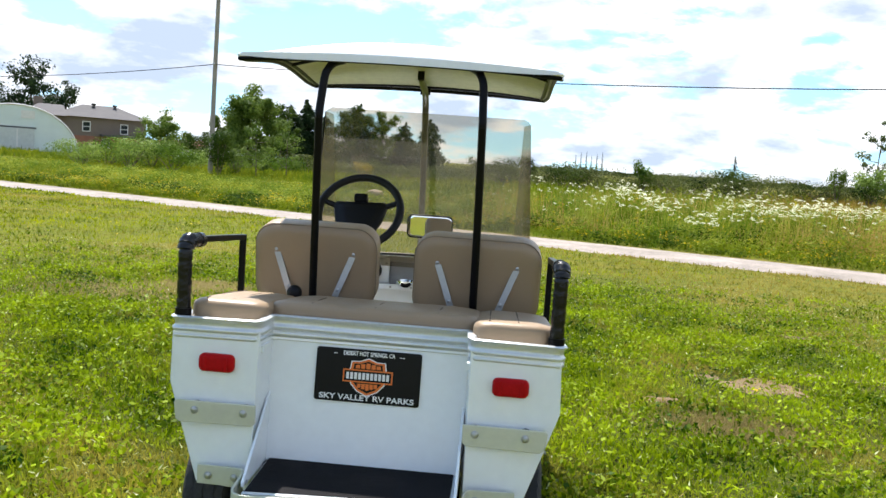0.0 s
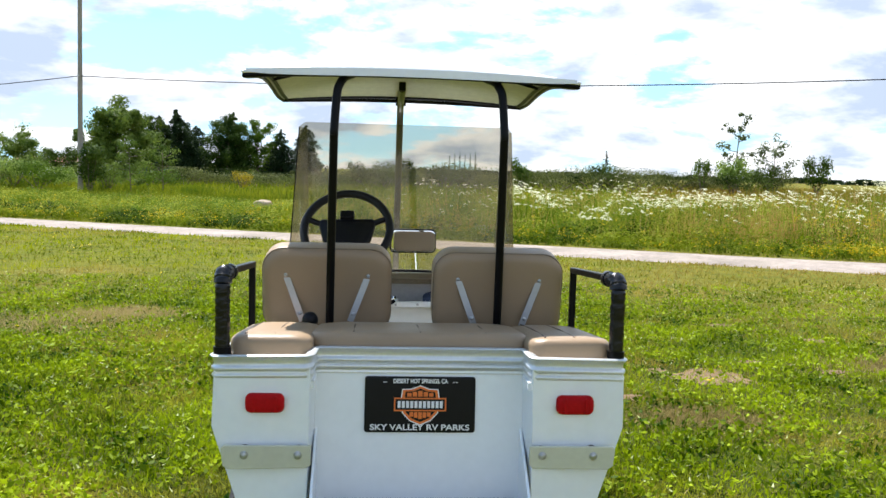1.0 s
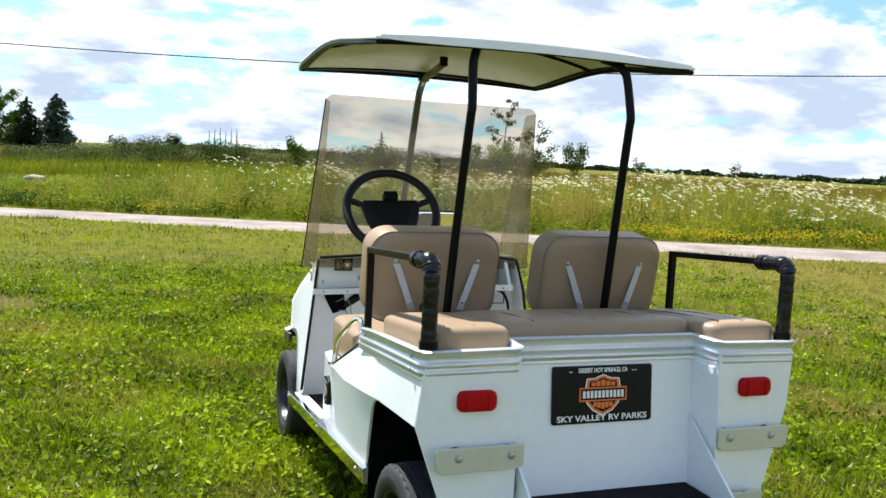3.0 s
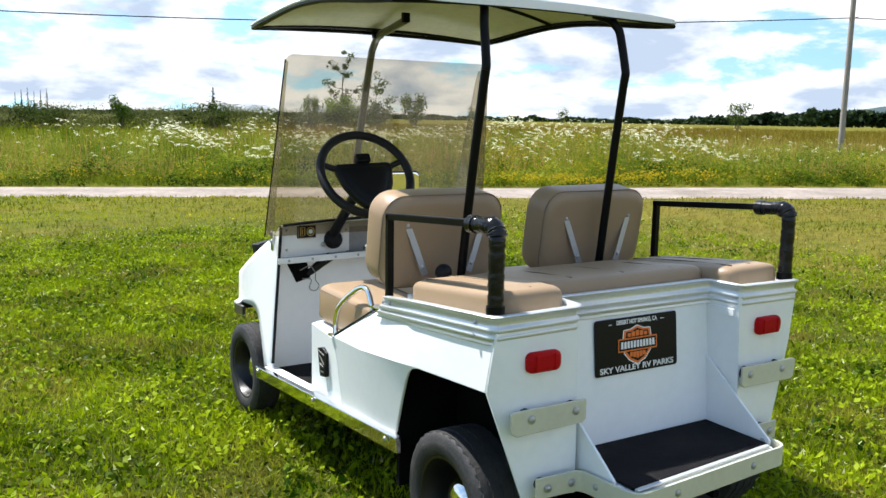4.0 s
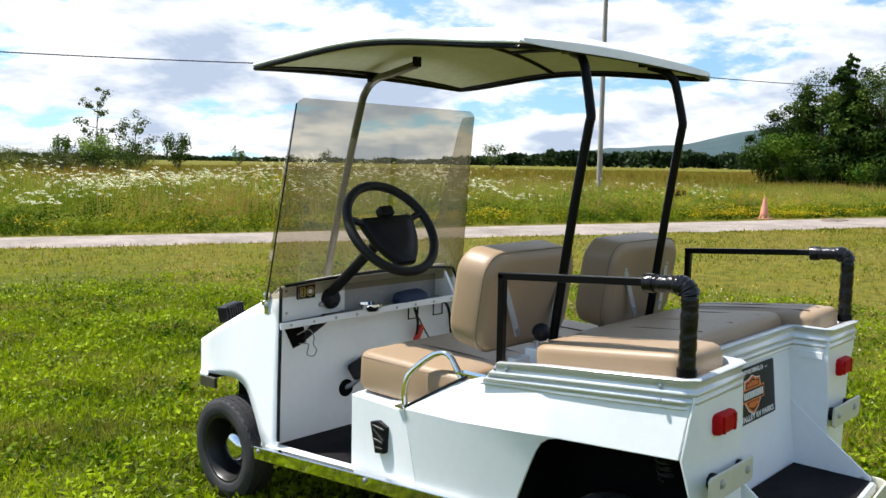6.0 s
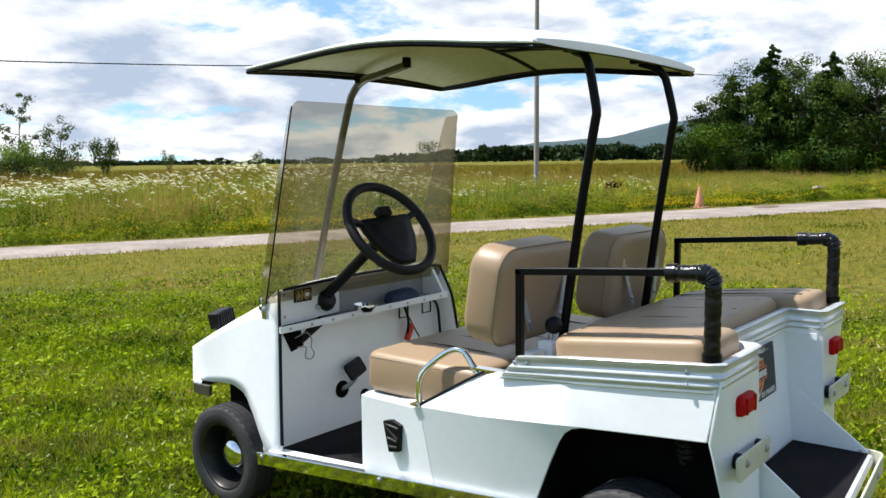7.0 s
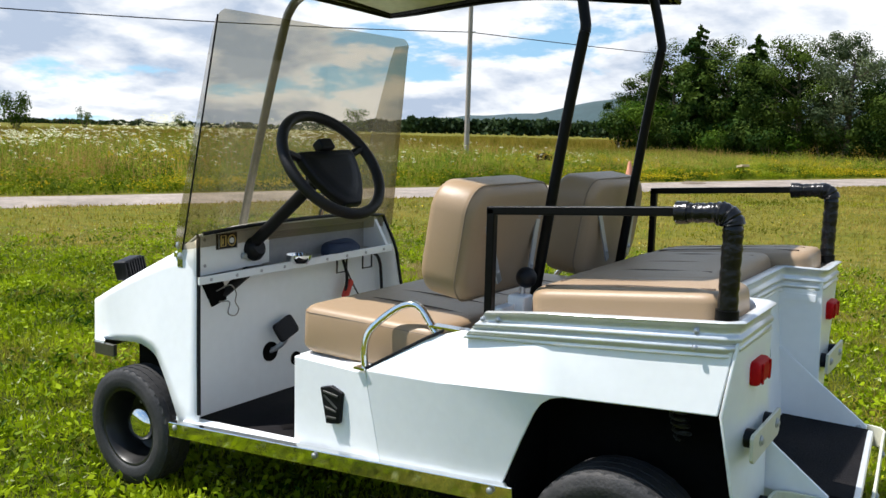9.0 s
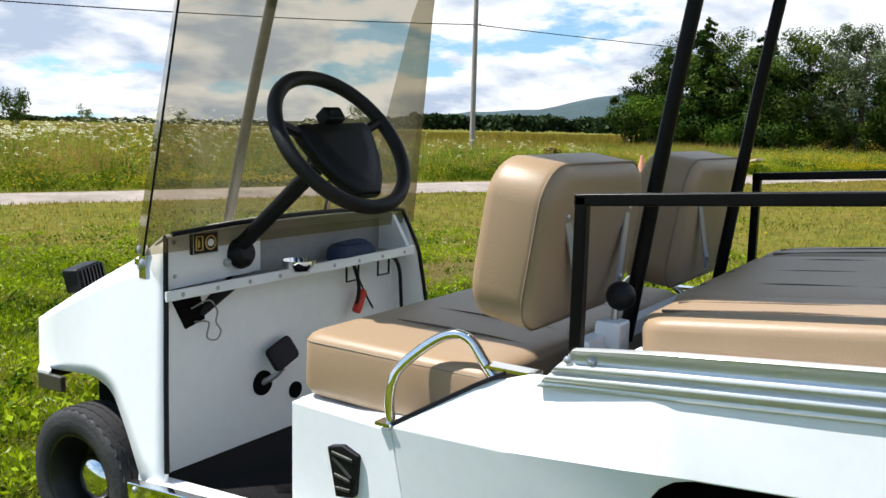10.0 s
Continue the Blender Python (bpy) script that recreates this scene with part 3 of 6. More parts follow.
    tagged(soup("dry_grass", blades(p, land(p[:, 0], p[:, 1]), rng.uniform(0.015, 0.045, len(p)), 0.003 + far * 0.0008, rng.uniform(0.4, 0.95, len(p))), None, straw, n=3), "dry straw-coloured blades in the lawn", "dry grass", kind="stuff")
    # pale loose blades added to imitate sun glints on glossy leaves
    pale = leaf_mat("glint_blades", (0.36, 0.42, 0.14), (0.58, 0.60, 0.32), 0.5, 0.3)
    n = 9000
    p = np.stack([rng.uniform(-5.5, 6.5, n), rng.uniform(-1.6, 8.0, n)], 1)
    p = p[keep_off_soil(p)]
    tagged(soup("glint_blades", blades(p, land(p[:, 0], p[:, 1]) + 0.025, rng.uniform(0.014, 0.034, len(p)), rng.uniform(0.007, 0.014, len(p)), rng.uniform(0.75, 0.99, len(p))), None, pale, n=3), "pale loose blades imitating glints on the lawn leaves", "dry grass", kind="stuff")
    yel = leaf_mat("yellow_petals", (0.62, 0.44, 0.01), (0.75, 0.58, 0.02), 0.6, 0.3)
    n = 1100
    p = np.stack([rng.uniform(-13, 12, n), rng.uniform(1.5, 15, n)], 1)
    bias = np.exp(-((p[:, 0] + 6.5) / 2.5) ** 2 - ((p[:, 1] - 11.5) / 1.6) ** 2)
    p = p[(past_road(p[:, 0], p[:, 1]) < -1.1) & (rng.random(n) < 0.09 + bias)]
    c = np.concatenate([p, (land(p[:, 0], p[:, 1]) + 0.05)[:, None]], 1)
    c = np.repeat(c, 4, 0) + rng.normal(0, 0.006, (len(p) * 4, 3))
    tagged(soup("lawn_flowers", leaves(c, 0.011, 0.75, 0.8), None, yel), "scattered small yellow flowers in the lawn", "flowers", kind="stuff")
    soil = mat("bare_soil", (0.15, 0.095, 0.045), 0.95, var=0.4, scale=7, fine=60, bump=0.7, dirt=(0.19, 0.125, 0.055), dirt_amount=0.5)
    for i, (x, y, r) in enumerate(SOIL):
        b = bmesh.new()
        ring = []
        mid = b.verts.new((x, y, float(land(x, y)) + 0.016))
        for k in range(22):
            a = 2 * math.pi * k / 22
            rr = r * (0.75 + 0.45 * noise.noise(Vector((math.cos(a) * 1.7, math.sin(a) * 1.7, i * 3.1))))
            px, py = x + 1.5 * rr * math.cos(a), y + rr * math.sin(a)
            ring.append(b.verts.new((px, py, float(land(px, py)) + 0.003)))
        for k in range(22):
            b.faces.new((mid, ring[k], ring[(k + 1) % 22]))
        tagged(part("soil_patch", b, soil), "bare brown soil patch worn in the lawn", "soil", group="soil patches in the lawn", kind="stuff")


def weeds():
    """The tall verge and meadow beyond the track."""
    tall = leaf_mat("tall_grass", (0.075, 0.145, 0.008), (0.295, 0.335, 0.034), 0.65, 0.45, (0.400, 0.260, 0.065), (0.56, 0.72), 0.22, 0.5, 0.75, gloss=0.04, grain=0.45)
    herb = leaf_mat("weed_leaves", (0.020, 0.050, 0.001), (0.155, 0.198, 0.006), 0.65, 0.38, patch=0.8, swing=0.9, gloss=0.03, grain=0.4)
    herb2 = leaf_mat("tall_weed_leaves", (0.060, 0.130, 0.008), (0.310, 0.350, 0.044), 0.65, 0.42, patch=0.75, swing=0.8, gloss=0.04, grain=0.4)
    straw = leaf_mat("straw_grass", (0.24, 0.22, 0.04), (0.42, 0.38, 0.10), 0.7, 0.4)
    rust = leaf_mat("rusty_grass", (0.36, 0.19, 0.06), (0.60, 0.38, 0.15), 0.7, 0.35)
    white = leaf_mat("white_umbels", (0.70, 0.71, 0.46), (0.86, 0.85, 0.66), 0.7, 0.45)
    yel = leaf_mat("goldenrod", (0.391, 0.281, 0.007), (0.561, 0.425, 0.013), 0.6, 0.35)

    def strip(n, s0, s1, d0, d1, power=1.0):
        s = rng.uniform(s0, s1, n)
        d = d0 + (d1 - d0) * rng.random(n) ** power
        e = d + far_edge(s) - 0.85
        return np.stack([ALONG.x * s + ACROSS.x * e, ROAD_Y + ALONG.y * s + ACROSS.y * e], 1), s, d

    def stand(p, s, d):
        """Usual height of the growth: tall by the middle, low by the track and to the sides."""
        mid = sstep(-6.5, 0.5, s) * (1 - 0.72 * sstep(13, 24, s)) * (1 + 0.22 * sstep(1, 5, s) * (1 - sstep(9, 14, s)))
        h = 0.23 + (0.16 + 0.60 * mid) * sstep(1.3, 5.0, d)
        return h * (0.82 + 0.16 * np.sin(s * 3.1 + 1.3 * np.sin(d * 2.1)) * np.sin(d * 2.6 + np.sin(s * 1.7)) + 0.24 * np.sin(s * 0.8 + np.sin(d)) * np.sin(d * 0.9 + s * 0.31) + 0.12 * np.sin(s * 2.3 + d))

    def colony(s, d, a, b, lo):
        """True inside loose patches."""
        return np.sin(s * a + 1.3 + np.sin(d * 0.9)) * np.sin(d * b + s * 0.2) + rng.normal(0, 0.28, len(s)) > lo

    p, s, d = strip(130000, -28, 42, 1.0, 16, 1.4)
    h = stand(p, s, d)
    tri = blades(p, land(p[:, 0], p[:, 1]), h * rng.uniform(0.30, 0.98, len(p)), rng.uniform(0.007, 0.018, len(p)), rng.uniform(0.08, 0.72, len(p)))
    p, s, d = strip(110000, -60, 90, 14, 75, 1.6)
    far = 0.36 + 0.1 * np.sin(s * 0.3) * np.sin(d * 0.2)
    tri2 = blades(p, land(p[:, 0], p[:, 1]), far * rng.uniform(0.4, 1.1, len(p)), rng.uniform(0.03, 0.09, len(p)), rng.uniform(0.05, 0.5, len(p)))
    ochre = leaf_mat("ochre_field_grass", (0.125, 0.115, 0.010), (0.300, 0.235, 0.034), 0.7, 0.4, (0.250, 0.135, 0.030), (0.48, 0.62), 0.09)
    side = (tri2[:, 0, 0] * ALONG.x + (tri2[:, 0, 1] - ROAD_Y) * ALONG.y) + rng.normal(0, 2.5, len(tri2)) > 0
    tagged(soup("field_grass", tri2[side], None, ochre, n=3), "olive and rust field grass stretching to the treeline", "meadow grass", kind="stuff")
    allp = np.concatenate([tri, tri2[~side]])
    along = (allp[:, 0, 0] * ALONG.x + (allp[:, 0, 1] - ROAD_Y) * ALONG.y) + rng.normal(0, 2.0, len(allp))
    tagged(soup("tall_grass", allp[along > -3], None, tall, n=3), "tall green and yellow meadow grass beyond the track", "meadow grass", kind="stuff")
    fresh = leaf_mat("fresh_meadow_grass", (0.075, 0.125, 0.008), (0.220, 0.240, 0.014), 0.65, 0.45, patch=0.5, swing=0.6, gloss=0.04, grain=0.4)
    tagged(soup("green_meadow_grass", allp[along <= -3], None, fresh, n=3), "fresh green meadow grass beyond the track", "meadow grass", kind="stuff")

    def clumps(name, label, n, area, per, wide, sizes, material, hfac=(0.05, 0.9)):
        k, s, d = strip(n, *area)
        hk = stand(k, s, d) * rng.uniform(0.55, 1.15, len(s))
        c = np.repeat(np.concatenate([k, (land(k[:, 0], k[:, 1]))[:, None]], 1), per, 0)
        f = rng.uniform(0, 1, len(c)) ** 0.8
        r = wide * np.sqrt(1.05 - f ** 2) * np.sqrt(rng.random(len(c)))
        a = rng.uniform(0, 2 * np.pi, len(c))
        c = c + np.stack([r * np.cos(a), r * np.sin(a), np.repeat(hk, per) * (hfac[0] + (hfac[1] - hfac[0]) * f)], 1)
        out = np.stack([np.cos(a) * r / wide, np.sin(a) * r / wide, f], 1)
        tagged(soup(name, leaves(c, rng.uniform(*sizes, len(c)), 0.30, 0.45, out), None, material), label, "weeds", kind="stuff")

    # dense leafy weeds: a dark low bank along the track, taller clumps behind
    clumps("leafy_weeds", "dense low leafy green weeds along the track", 3000, (-30, 44, 0.95, 2.9, 1.0), 34, 0.24, (0.018, 0.044), herb, (0.05, 0.98))
    clumps("tall_weeds", "tall leafy green weeds among the meadow grass", 4200, (-26, 40, 1.8, 9.0, 1.1), 28, 0.34, (0.014, 0.040), herb2, (0.05, 0.92))
    # rusty and straw patches
    for name, mt, n, a, b, lo, label in (("rusty_grass", rust, 46000, 0.55, 0.7, 0.26, "reddish-brown seeding grass in the meadow"), ("straw_grass", straw, 24000, 0.83, 0.5, 0.30, "straw-yellow seeding grass in the meadow")):
        p, s, d = strip(n, -5, 46, 2.0, 15, 1.2)
        m = colony(s, d, a, b, lo - 0.3 * sstep(12, 20, s)) | ((d > 1.7) & (d < 3.6) & (s < 8) & (s > -1) & (rng.random(len(s)) < 0.07))
        p, s, d = p[m], s[m], d[m]
        tagged(soup(name, blades(p, land(p[:, 0], p[:, 1]), stand(p, s, d) * rng.uniform(0.5, 1.05, len(p)), rng.uniform(0.007, 0.018, len(p)), rng.uniform(0.02, 0.4, len(p))), None, mt, n=3), label, "dry grass", kind="stuff")
    # white umbels on stalks
    p, s, d = strip(330, -3.0, 24, 2.8, 8.0, 0.9)
    lush = (1 - 0.93 * sstep(11.5, 16, s)) * sstep(-2.5, 2.5, s)
    fam = np.repeat(np.arange(len(s)), rng.integers(3, 22, len(s)))
    q = rng.normal(0, 1, (len(fam), 2)) * np.array([0.38, 0.26])
    p = p[fam] + q
    s, d = s[fam] + q @ np.array([ALONG.x, ALONG.y]), d[fam] + q @ np.array([ACROSS.x, ACROSS.y])
    keep = (rng.random(len(s)) < np.maximum(lush[fam], 0.06)) & (d > 2.7)
    p, s, d = p[keep], s[keep], d[keep]
    z = land(p[:, 0], p[:, 1]) + np.maximum(stand(p, s, d) * rng.uniform(0.78, 1.04, len(p)), 0.34)
    r = rng.uniform(0.028, 0.068, len(p))
    tilt = unit(len(p)) * 0.28 + np.array([0, 0, 1.0])
    tilt /= np.linalg.norm(tilt, axis=1, keepdims=True)
    u = np.cross(tilt, np.array([1.0, 0.2, 0]))
    u /= np.linalg.norm(u, axis=1, keepdims=True)
    v = np.cross(tilt, u)
    heads = []
    cc = np.concatenate([p, z[:, None]], 1)
    for k in range(11):
        a = 2.4 * k
        rad = 0.15 + 0.085 * k
        q = cc + (u * math.cos(a) + v * math.sin(a)) * (r * rad)[:, None] + tilt * (r * 0.45 * (1 - rad * rad))[:, None]
        heads.append(leaves(q, r * 0.26, 0.7, 0.9))
    tagged(soup("white_umbel_flowers", np.concatenate(heads), None, white), "white wild carrot umbels in the tall meadow", "wildflowers", kind="stuff")
    root = np.concatenate([p, (z - 0.5)[:, None]], 1)
    w = np.array([0.004, 0.002, 0])
    tagged(soup("flower_stalks", np.stack([root - w, root + w, cc], 1), None, herb, n=3), "thin green flower stalks", "stalks", kind="stuff")
    # yellow flowers by the track
    k, s, d = strip(4200, -28, 36, 0.95, 4.2, 2.0)
    keep = rng.random(len(s)) < 0.14 + 1.0 * np.clip(np.sin(s * 0.6 + 2.1) * 0.6 + 0.4, 0, 1) * (0.12 + 0.88 * sstep(3, 9, s))
    k, s, d = k[keep], s[keep], d[keep]
    hk = stand(k, s, d) * rng.uniform(0.70, 1.0, len(s))
    per = 11
    c = np.repeat(np.concatenate([k, (land(k[:, 0], k[:, 1]) + hk)[:, None]], 1), per, 0) + rng.normal(0, 1, (len(k) * per, 3)) * np.array([0.07, 0.07, 0.05])
    tagged(soup("yellow_meadow_flowers", leaves(c, rng.uniform(0.010, 0.022, len(c)), 0.5, 0.8), None, yel), "yellow wildflowers along the edge of the track", "wildflowers", kind="stuff")


BARK = mat("bark", (0.13, 0.10, 0.075), 0.9, var=0.35, scale=5, fine=30, bump=0.6)
LEAF_A = leaf_mat("leaf_green", (0.024, 0.056, 0.006), (0.097, 0.144, 0.019))
LEAF_B = leaf_mat("leaf_light", (0.052, 0.100, 0.013), (0.170, 0.235, 0.040))
LEAF_C = leaf_mat("spruce_needles", (0.011, 0.028, 0.011), (0.038, 0.064, 0.019), 0.6, 0.2)
LEAF_F = leaf_mat("wood_leaves", (0.006, 0.019, 0.002), (0.088, 0.132, 0.020), 0.6, 0.22, patch=0.42, swing=0.75, gloss=0.05, grain=0.45)
LEAF_H = leaf_mat("hedge_leaves", (0.030, 0.046, 0.010), (0.155, 0.176, 0.046), 0.6, 0.30, patch=0.5, swing=0.45)
LEAF_P = leaf_mat("conifer_green", (0.012, 0.036, 0.006), (0.070, 0.112, 0.018), 0.6, 0.22, patch=0.5, swing=0.5, gloss=0.05)
LEAF_T = leaf_mat("maple_green", (0.030, 0.075, 0.006), (0.120, 0.190, 0.018), 0.6, 0.3, patch=0.5, swing=0.5, gloss=0.05, grain=0.5)
LEAF_S = leaf_mat("blue_spruce", (0.020, 0.038, 0.022), (0.066, 0.094, 0.058), 0.6, 0.2)
LEAF_G = leaf_mat("aspen_leaves", (0.028, 0.048, 0.018), (0.130, 0.160, 0.072), 0.55, 0.25, patch=0.5, swing=0.5, grain=0.5)
LEAF_D = leaf_mat("willow_grey", (0.060, 0.085, 0.035), (0.170, 0.205, 0.095))
LEAF_E = leaf_mat("willow_light", (0.100, 0.170, 0.024), (0.270, 0.360, 0.070))
GOLDEN = leaf_mat("golden_leaves", (0.20, 0.17, 0.01), (0.42, 0.32, 0.015))
START, MIDWAY, SIDE = (0.1, -2.3), (-0.7, -2.1), (-2.4, -0.84)


def at(az, dist, of=None):
    """A place by bearing from ahead (degrees to the right) and distance, seen from a spot on the lawn."""
    a = radians(az)
    of = of or (START if az < 2 else MIDWAY if az < 45 else SIDE)
    return of[0] + dist * math.sin(a), of[1] + dist * math.cos(a)


def broadleaf(az, dist, height, width, material, n=5200, label="leafy green tree at the edge of the meadow", sink=0.0, leaf=None, sparse=0.0, group="", clump=0):
    x, y = at(az, dist)
    z0 = float(land(x, y)) - sink
    t = thing("tree", label, "tree", (x, y, z0), group)
    wood = bmesh.new()
    lean = rng.normal(0, 0.04, 2)
    trunk = [Vector((lean[0] * k * height * 0.2, lean[1] * k * height * 0.2, height * 0.2 * k - 0.1)) for k in range(5)]
    add_tube(wood, trunk, lambda q: height * (0.012 if sparse else 0.028) * (1 - 0.75 * q), 8)
    tips = []
    limbs = 11 if sparse else 15
    for k in range(limbs):
        f = 0.16 + 0.76 * k / limbs
        base = Vector((lean[0] * f * height, lean[1] * f * height, height * f * 0.86))
        a = k * 2.4 + rng.uniform(-0.4, 0.4)
        spread = width * 0.5 * (math.sin(math.pi * min(0.97, f * 0.86 + 0.12)) ** 0.7) * rng.uniform(0.6, 1.1)
        tip = base + Vector((math.cos(a) * spread, math.sin(a) * spread, height * rng.uniform(0.06, 0.20)))
        add_tube(wood, spline([base, (base + tip) / 2 + Vector((0, 0, -0.02 * height)), tip], 3), lambda q: height * (0.005 if sparse else 0.010) * (1 - 0.7 * q), 6)
        tips += [tip, base.lerp(tip, 0.6)]
        if not sparse and not clump:
            tips += [tip + Vector(tuple(rng.normal(0, 0.07, 3) * width)), base.lerp(tip, 0.8) + Vector((0, 0, -0.05 * height)), base.lerp(tip, 0.25)]
    part("trunk", wood, BARK, t)
    tips.append(Vector((lean[0] * height, lean[1] * height, height * 0.93)))
    cs = np.array([list(q) for q in tips])
    pick = rng.integers(0, len(cs), n)
    rad = width * (0.15 if sparse else 0.20 if clump else 0.145) * rng.uniform(0.5, 1.35, len(cs))[pick]
    dirs = unit(n)
    shell = rng.random(n) ** (0.45)
    c = cs[pick] + dirs * (rad * shell)[:, None] * np.array([1.0, 1.0, 0.78])
    c[:, 2] = np.maximum(c[:, 2], height * 0.10)
    soup("crown", leaves(c, (leaf or height * 0.017) * rng.uniform(0.6, 1.3, n), 0.25, 0.6, dirs), None, material, t)
    return t


def spruce(az, dist, height, width, n=7000, label="dark green spruce at the far side of the meadow", group="", light=None):
    x, y = at(az, dist)
    t = thing("spruce_tree", label, "tree", (x, y, float(land(x, y))), group)
    wood = bmesh.new()
    add_tube(wood, [Vector((0, 0, -0.1)), Vector((0, 0, height * 0.5)), Vector((0, 0, height * 0.98))], lambda q: height * 0.02 * (1.02 - q), 7)
    part("trunk", wood, BARK, t)
    # drooping branches at random heights and bearings, needles along each
    k = 120
    f = np.clip((np.arange(k) + rng.random(k)) / k, 0, 1) ** 1.2
    ang = rng.uniform(0, 2 * np.pi, k)
    reach = width * 0.5 * (1.02 - f) ** 0.72 * rng.uniform(0.45, 1.15, k) * (0.8 + 0.2 * sstep(0.0, 0.12, f))
    n = int(n * 1.5)
    pick = rng.integers(0, k, n)
    along = rng.random(n) ** 0.6
    r = reach[pick] * along
    spread = 0.035 * width * (1.08 - f[pick]) + 0.15 * reach[pick] * (1 - 0.4 * along)
    c = np.stack([np.cos(ang[pick]) * r, np.sin(ang[pick]) * r, height * (0.06 + 0.92 * f[pick]) + r * (0.12 - 0.42 * along)], 1)
    c += rng.normal(0, 1, (n, 3)) * spread[:, None] * np.array([0.6, 0.6, 0.42])
    c[:, 2] = np.clip(c[:, 2], 0.1, height)
    soup("crown", leaves(c, height * 0.024 * rng.uniform(0.6, 1.5, n) * (1.1 - 0.65 * f[pick]), 0.3, 0.42), None, light or LEAF_C, t)
    return t


def bush(az, dist, height, width, material=None, n=1500, label="rounded green bush in the meadow", group="", sink=0.1):
    x, y = at(az, dist)
    t = thing("bush", label, "bush", (x, y, float(land(x, y)) - sink), group)
    wood = bmesh.new()
    k = 7
    cs = []
    for i in range(k):
        a = i * 2.4
        tip = Vector((math.cos(a) * width * 0.32 * rng.uniform(0.4, 1.1), math.sin(a) * width * 0.32 * rng.uniform(0.4, 1.1), height * rng.uniform(0.45, 0.85)))
        add_tube(wood, [Vector((0, 0, 0)), tip * 0.5, tip], lambda q: 0.03 * (1.1 - q), 5)
        cs.append(list(tip))
    part("woody_stem", wood, BARK, t)
    cs = np.array(cs + [[0, 0, height * 0.35]])
    pick = rng.integers(0, len(cs), n)
    dirs = unit(n)
    c = cs[pick] + dirs * (rng.random(n) ** 0.4 * width * 0.23)[:, None] * np.array([1, 1, height / width * 0.8 + 0.2])
    c[:, 2] = np.clip(c[:, 2], 0.02, height * 1.02)
    soup("foliage", leaves(c, max(0.042, height * 0.030) * rng.uniform(0.6, 1.3, n), 0.3, 0.6, dirs), None, material or LEAF_A, t)
    return t


def vegetation():
    # group by the utility pole and the conifer row
    broadleaf(-16.6, 60, 5.4, 4.6, LEAF_B, 24000, "large light green tree behind the utility pole", leaf=0.095)
    broadleaf(-19.2, 61, 2.1, 3.0, LEAF_A, 8000, leaf=0.055)
    broadleaf(-14.4, 64, 4.6, 2.4, LEAF_A, 10000, leaf=0.065)
    broadleaf(-15.8, 36, 2.3, 1.9, LEAF_B, 2400, "young thin tree in the tall grass", sparse=1)
    broadleaf(-13.9, 37, 2.3, 1.5, LEAF_B, 1300, "young thin tree in the tall grass", sparse=1)
    broadleaf(-21.8, 70, 3.2, 3.8, LEAF_B, 9000, leaf=0.085)
    spruce(-14.0, 70, 4.9, 5.4, 9000)
    spruce(-12.9, 71, 5.45, 6.4, 14000)
    spruce(-11.7, 74, 4.4, 5.6, 9000)
    broadleaf(-9.85, 71, 5.35, 3.8, LEAF_P, 15000, "full green conifer with a broad crown beyond the meadow", leaf=0.075)
    spruce(-9.5, 71.5, 5.5, 4.4, 7000, light=LEAF_P)
    broadleaf(-7.9, 72, 4.95, 3.3, LEAF_T, 12000, "bright green leafy tree between the dark conifers", leaf=0.070)
    spruce(-6.45, 72, 4.3, 3.8, 9000)
    spruce(-7.0, 76, 3.4, 5.0, 6000)
    spruce(-4.88, 72, 4.7, 4.8, 11000, "blue-grey spruce with open branches beside the meadow", light=LEAF_S)
    broadleaf(-29.2, 98, 9.0, 6.4, LEAF_C, 5600, "tall dark pine behind the house")
    broadleaf(-31.8, 99, 7.4, 6.0, LEAF_C, 4600, "tall dark pine behind the house")
    broadleaf(-27.4, 100, 7.2, 5.0, LEAF_C, 4200, "tall dark pine behind the house")
    bush(-18.2, 36.2, 1.9, 1.5, LEAF_A, 1800, "dark green bush at the foot of the utility pole")
    bush(-17.2, 37.4, 1.3, 1.8, LEAF_B, 1300)
    # hedge at the back of the meadow
    for i in range(34):
        az = -14.0 + i * 1.2 + rng.uniform(-0.3, 0.3)
        tall = 0.62 + 0.38 * float(sstep(-6, 2, az)) * (1 - 0.25 * float(sstep(14, 22, az)))
        bush(az, rng.uniform(52, 60), rng.uniform(1.30, 1.85) * tall, rng.uniform(3.4, 5.6), LEAF_H if i % 4 else LEAF_F, 2300, "bush in the hedge behind the meadow", "bushes of the hedge")
    for az, h, w in ((-1.5, 1.85, 1.8), (0.2, 1.95, 2.4), (2.6, 2.1, 1.5)):
        bush(az, 60, h, w, LEAF_F, 1500, "dark bush standing over the hedge", "tall bushes over the hedge")
    bush(10.0, 58, 2.3, 1.7, LEAF_T, 1500, "small round green tree over the hedge")
    spruce(15.5, 60, 2.7, 1.3, 1200, "small slender spruce in the hedge")
    bush(-9.0, 46, 1.0, 1.5, GOLDEN, 700, "yellow-flowering bush before the hedge")
    for az, dist, h, w, leaf in ((-26.4, 39, 1.15, 3.0, LEAF_E), (-24.9, 41, 1.40, 3.2, LEAF_T), (-23.6, 38, 1.30, 3.0, LEAF_E), (-22.3, 40, 1.45, 3.2, LEAF_B), (-21.0, 38, 1.25, 2.8, LEAF_T), (-19.6, 42, 1.15, 3.0, LEAF_E), (-16.8, 46, 1.0, 3.0, LEAF_B), (-14.4, 48, 1.0, 3.0, LEAF_T)):
        bush(az, dist, h, w, leaf, 2400, "tall green weeds and scrub in the meadow", "low scrub bushes")
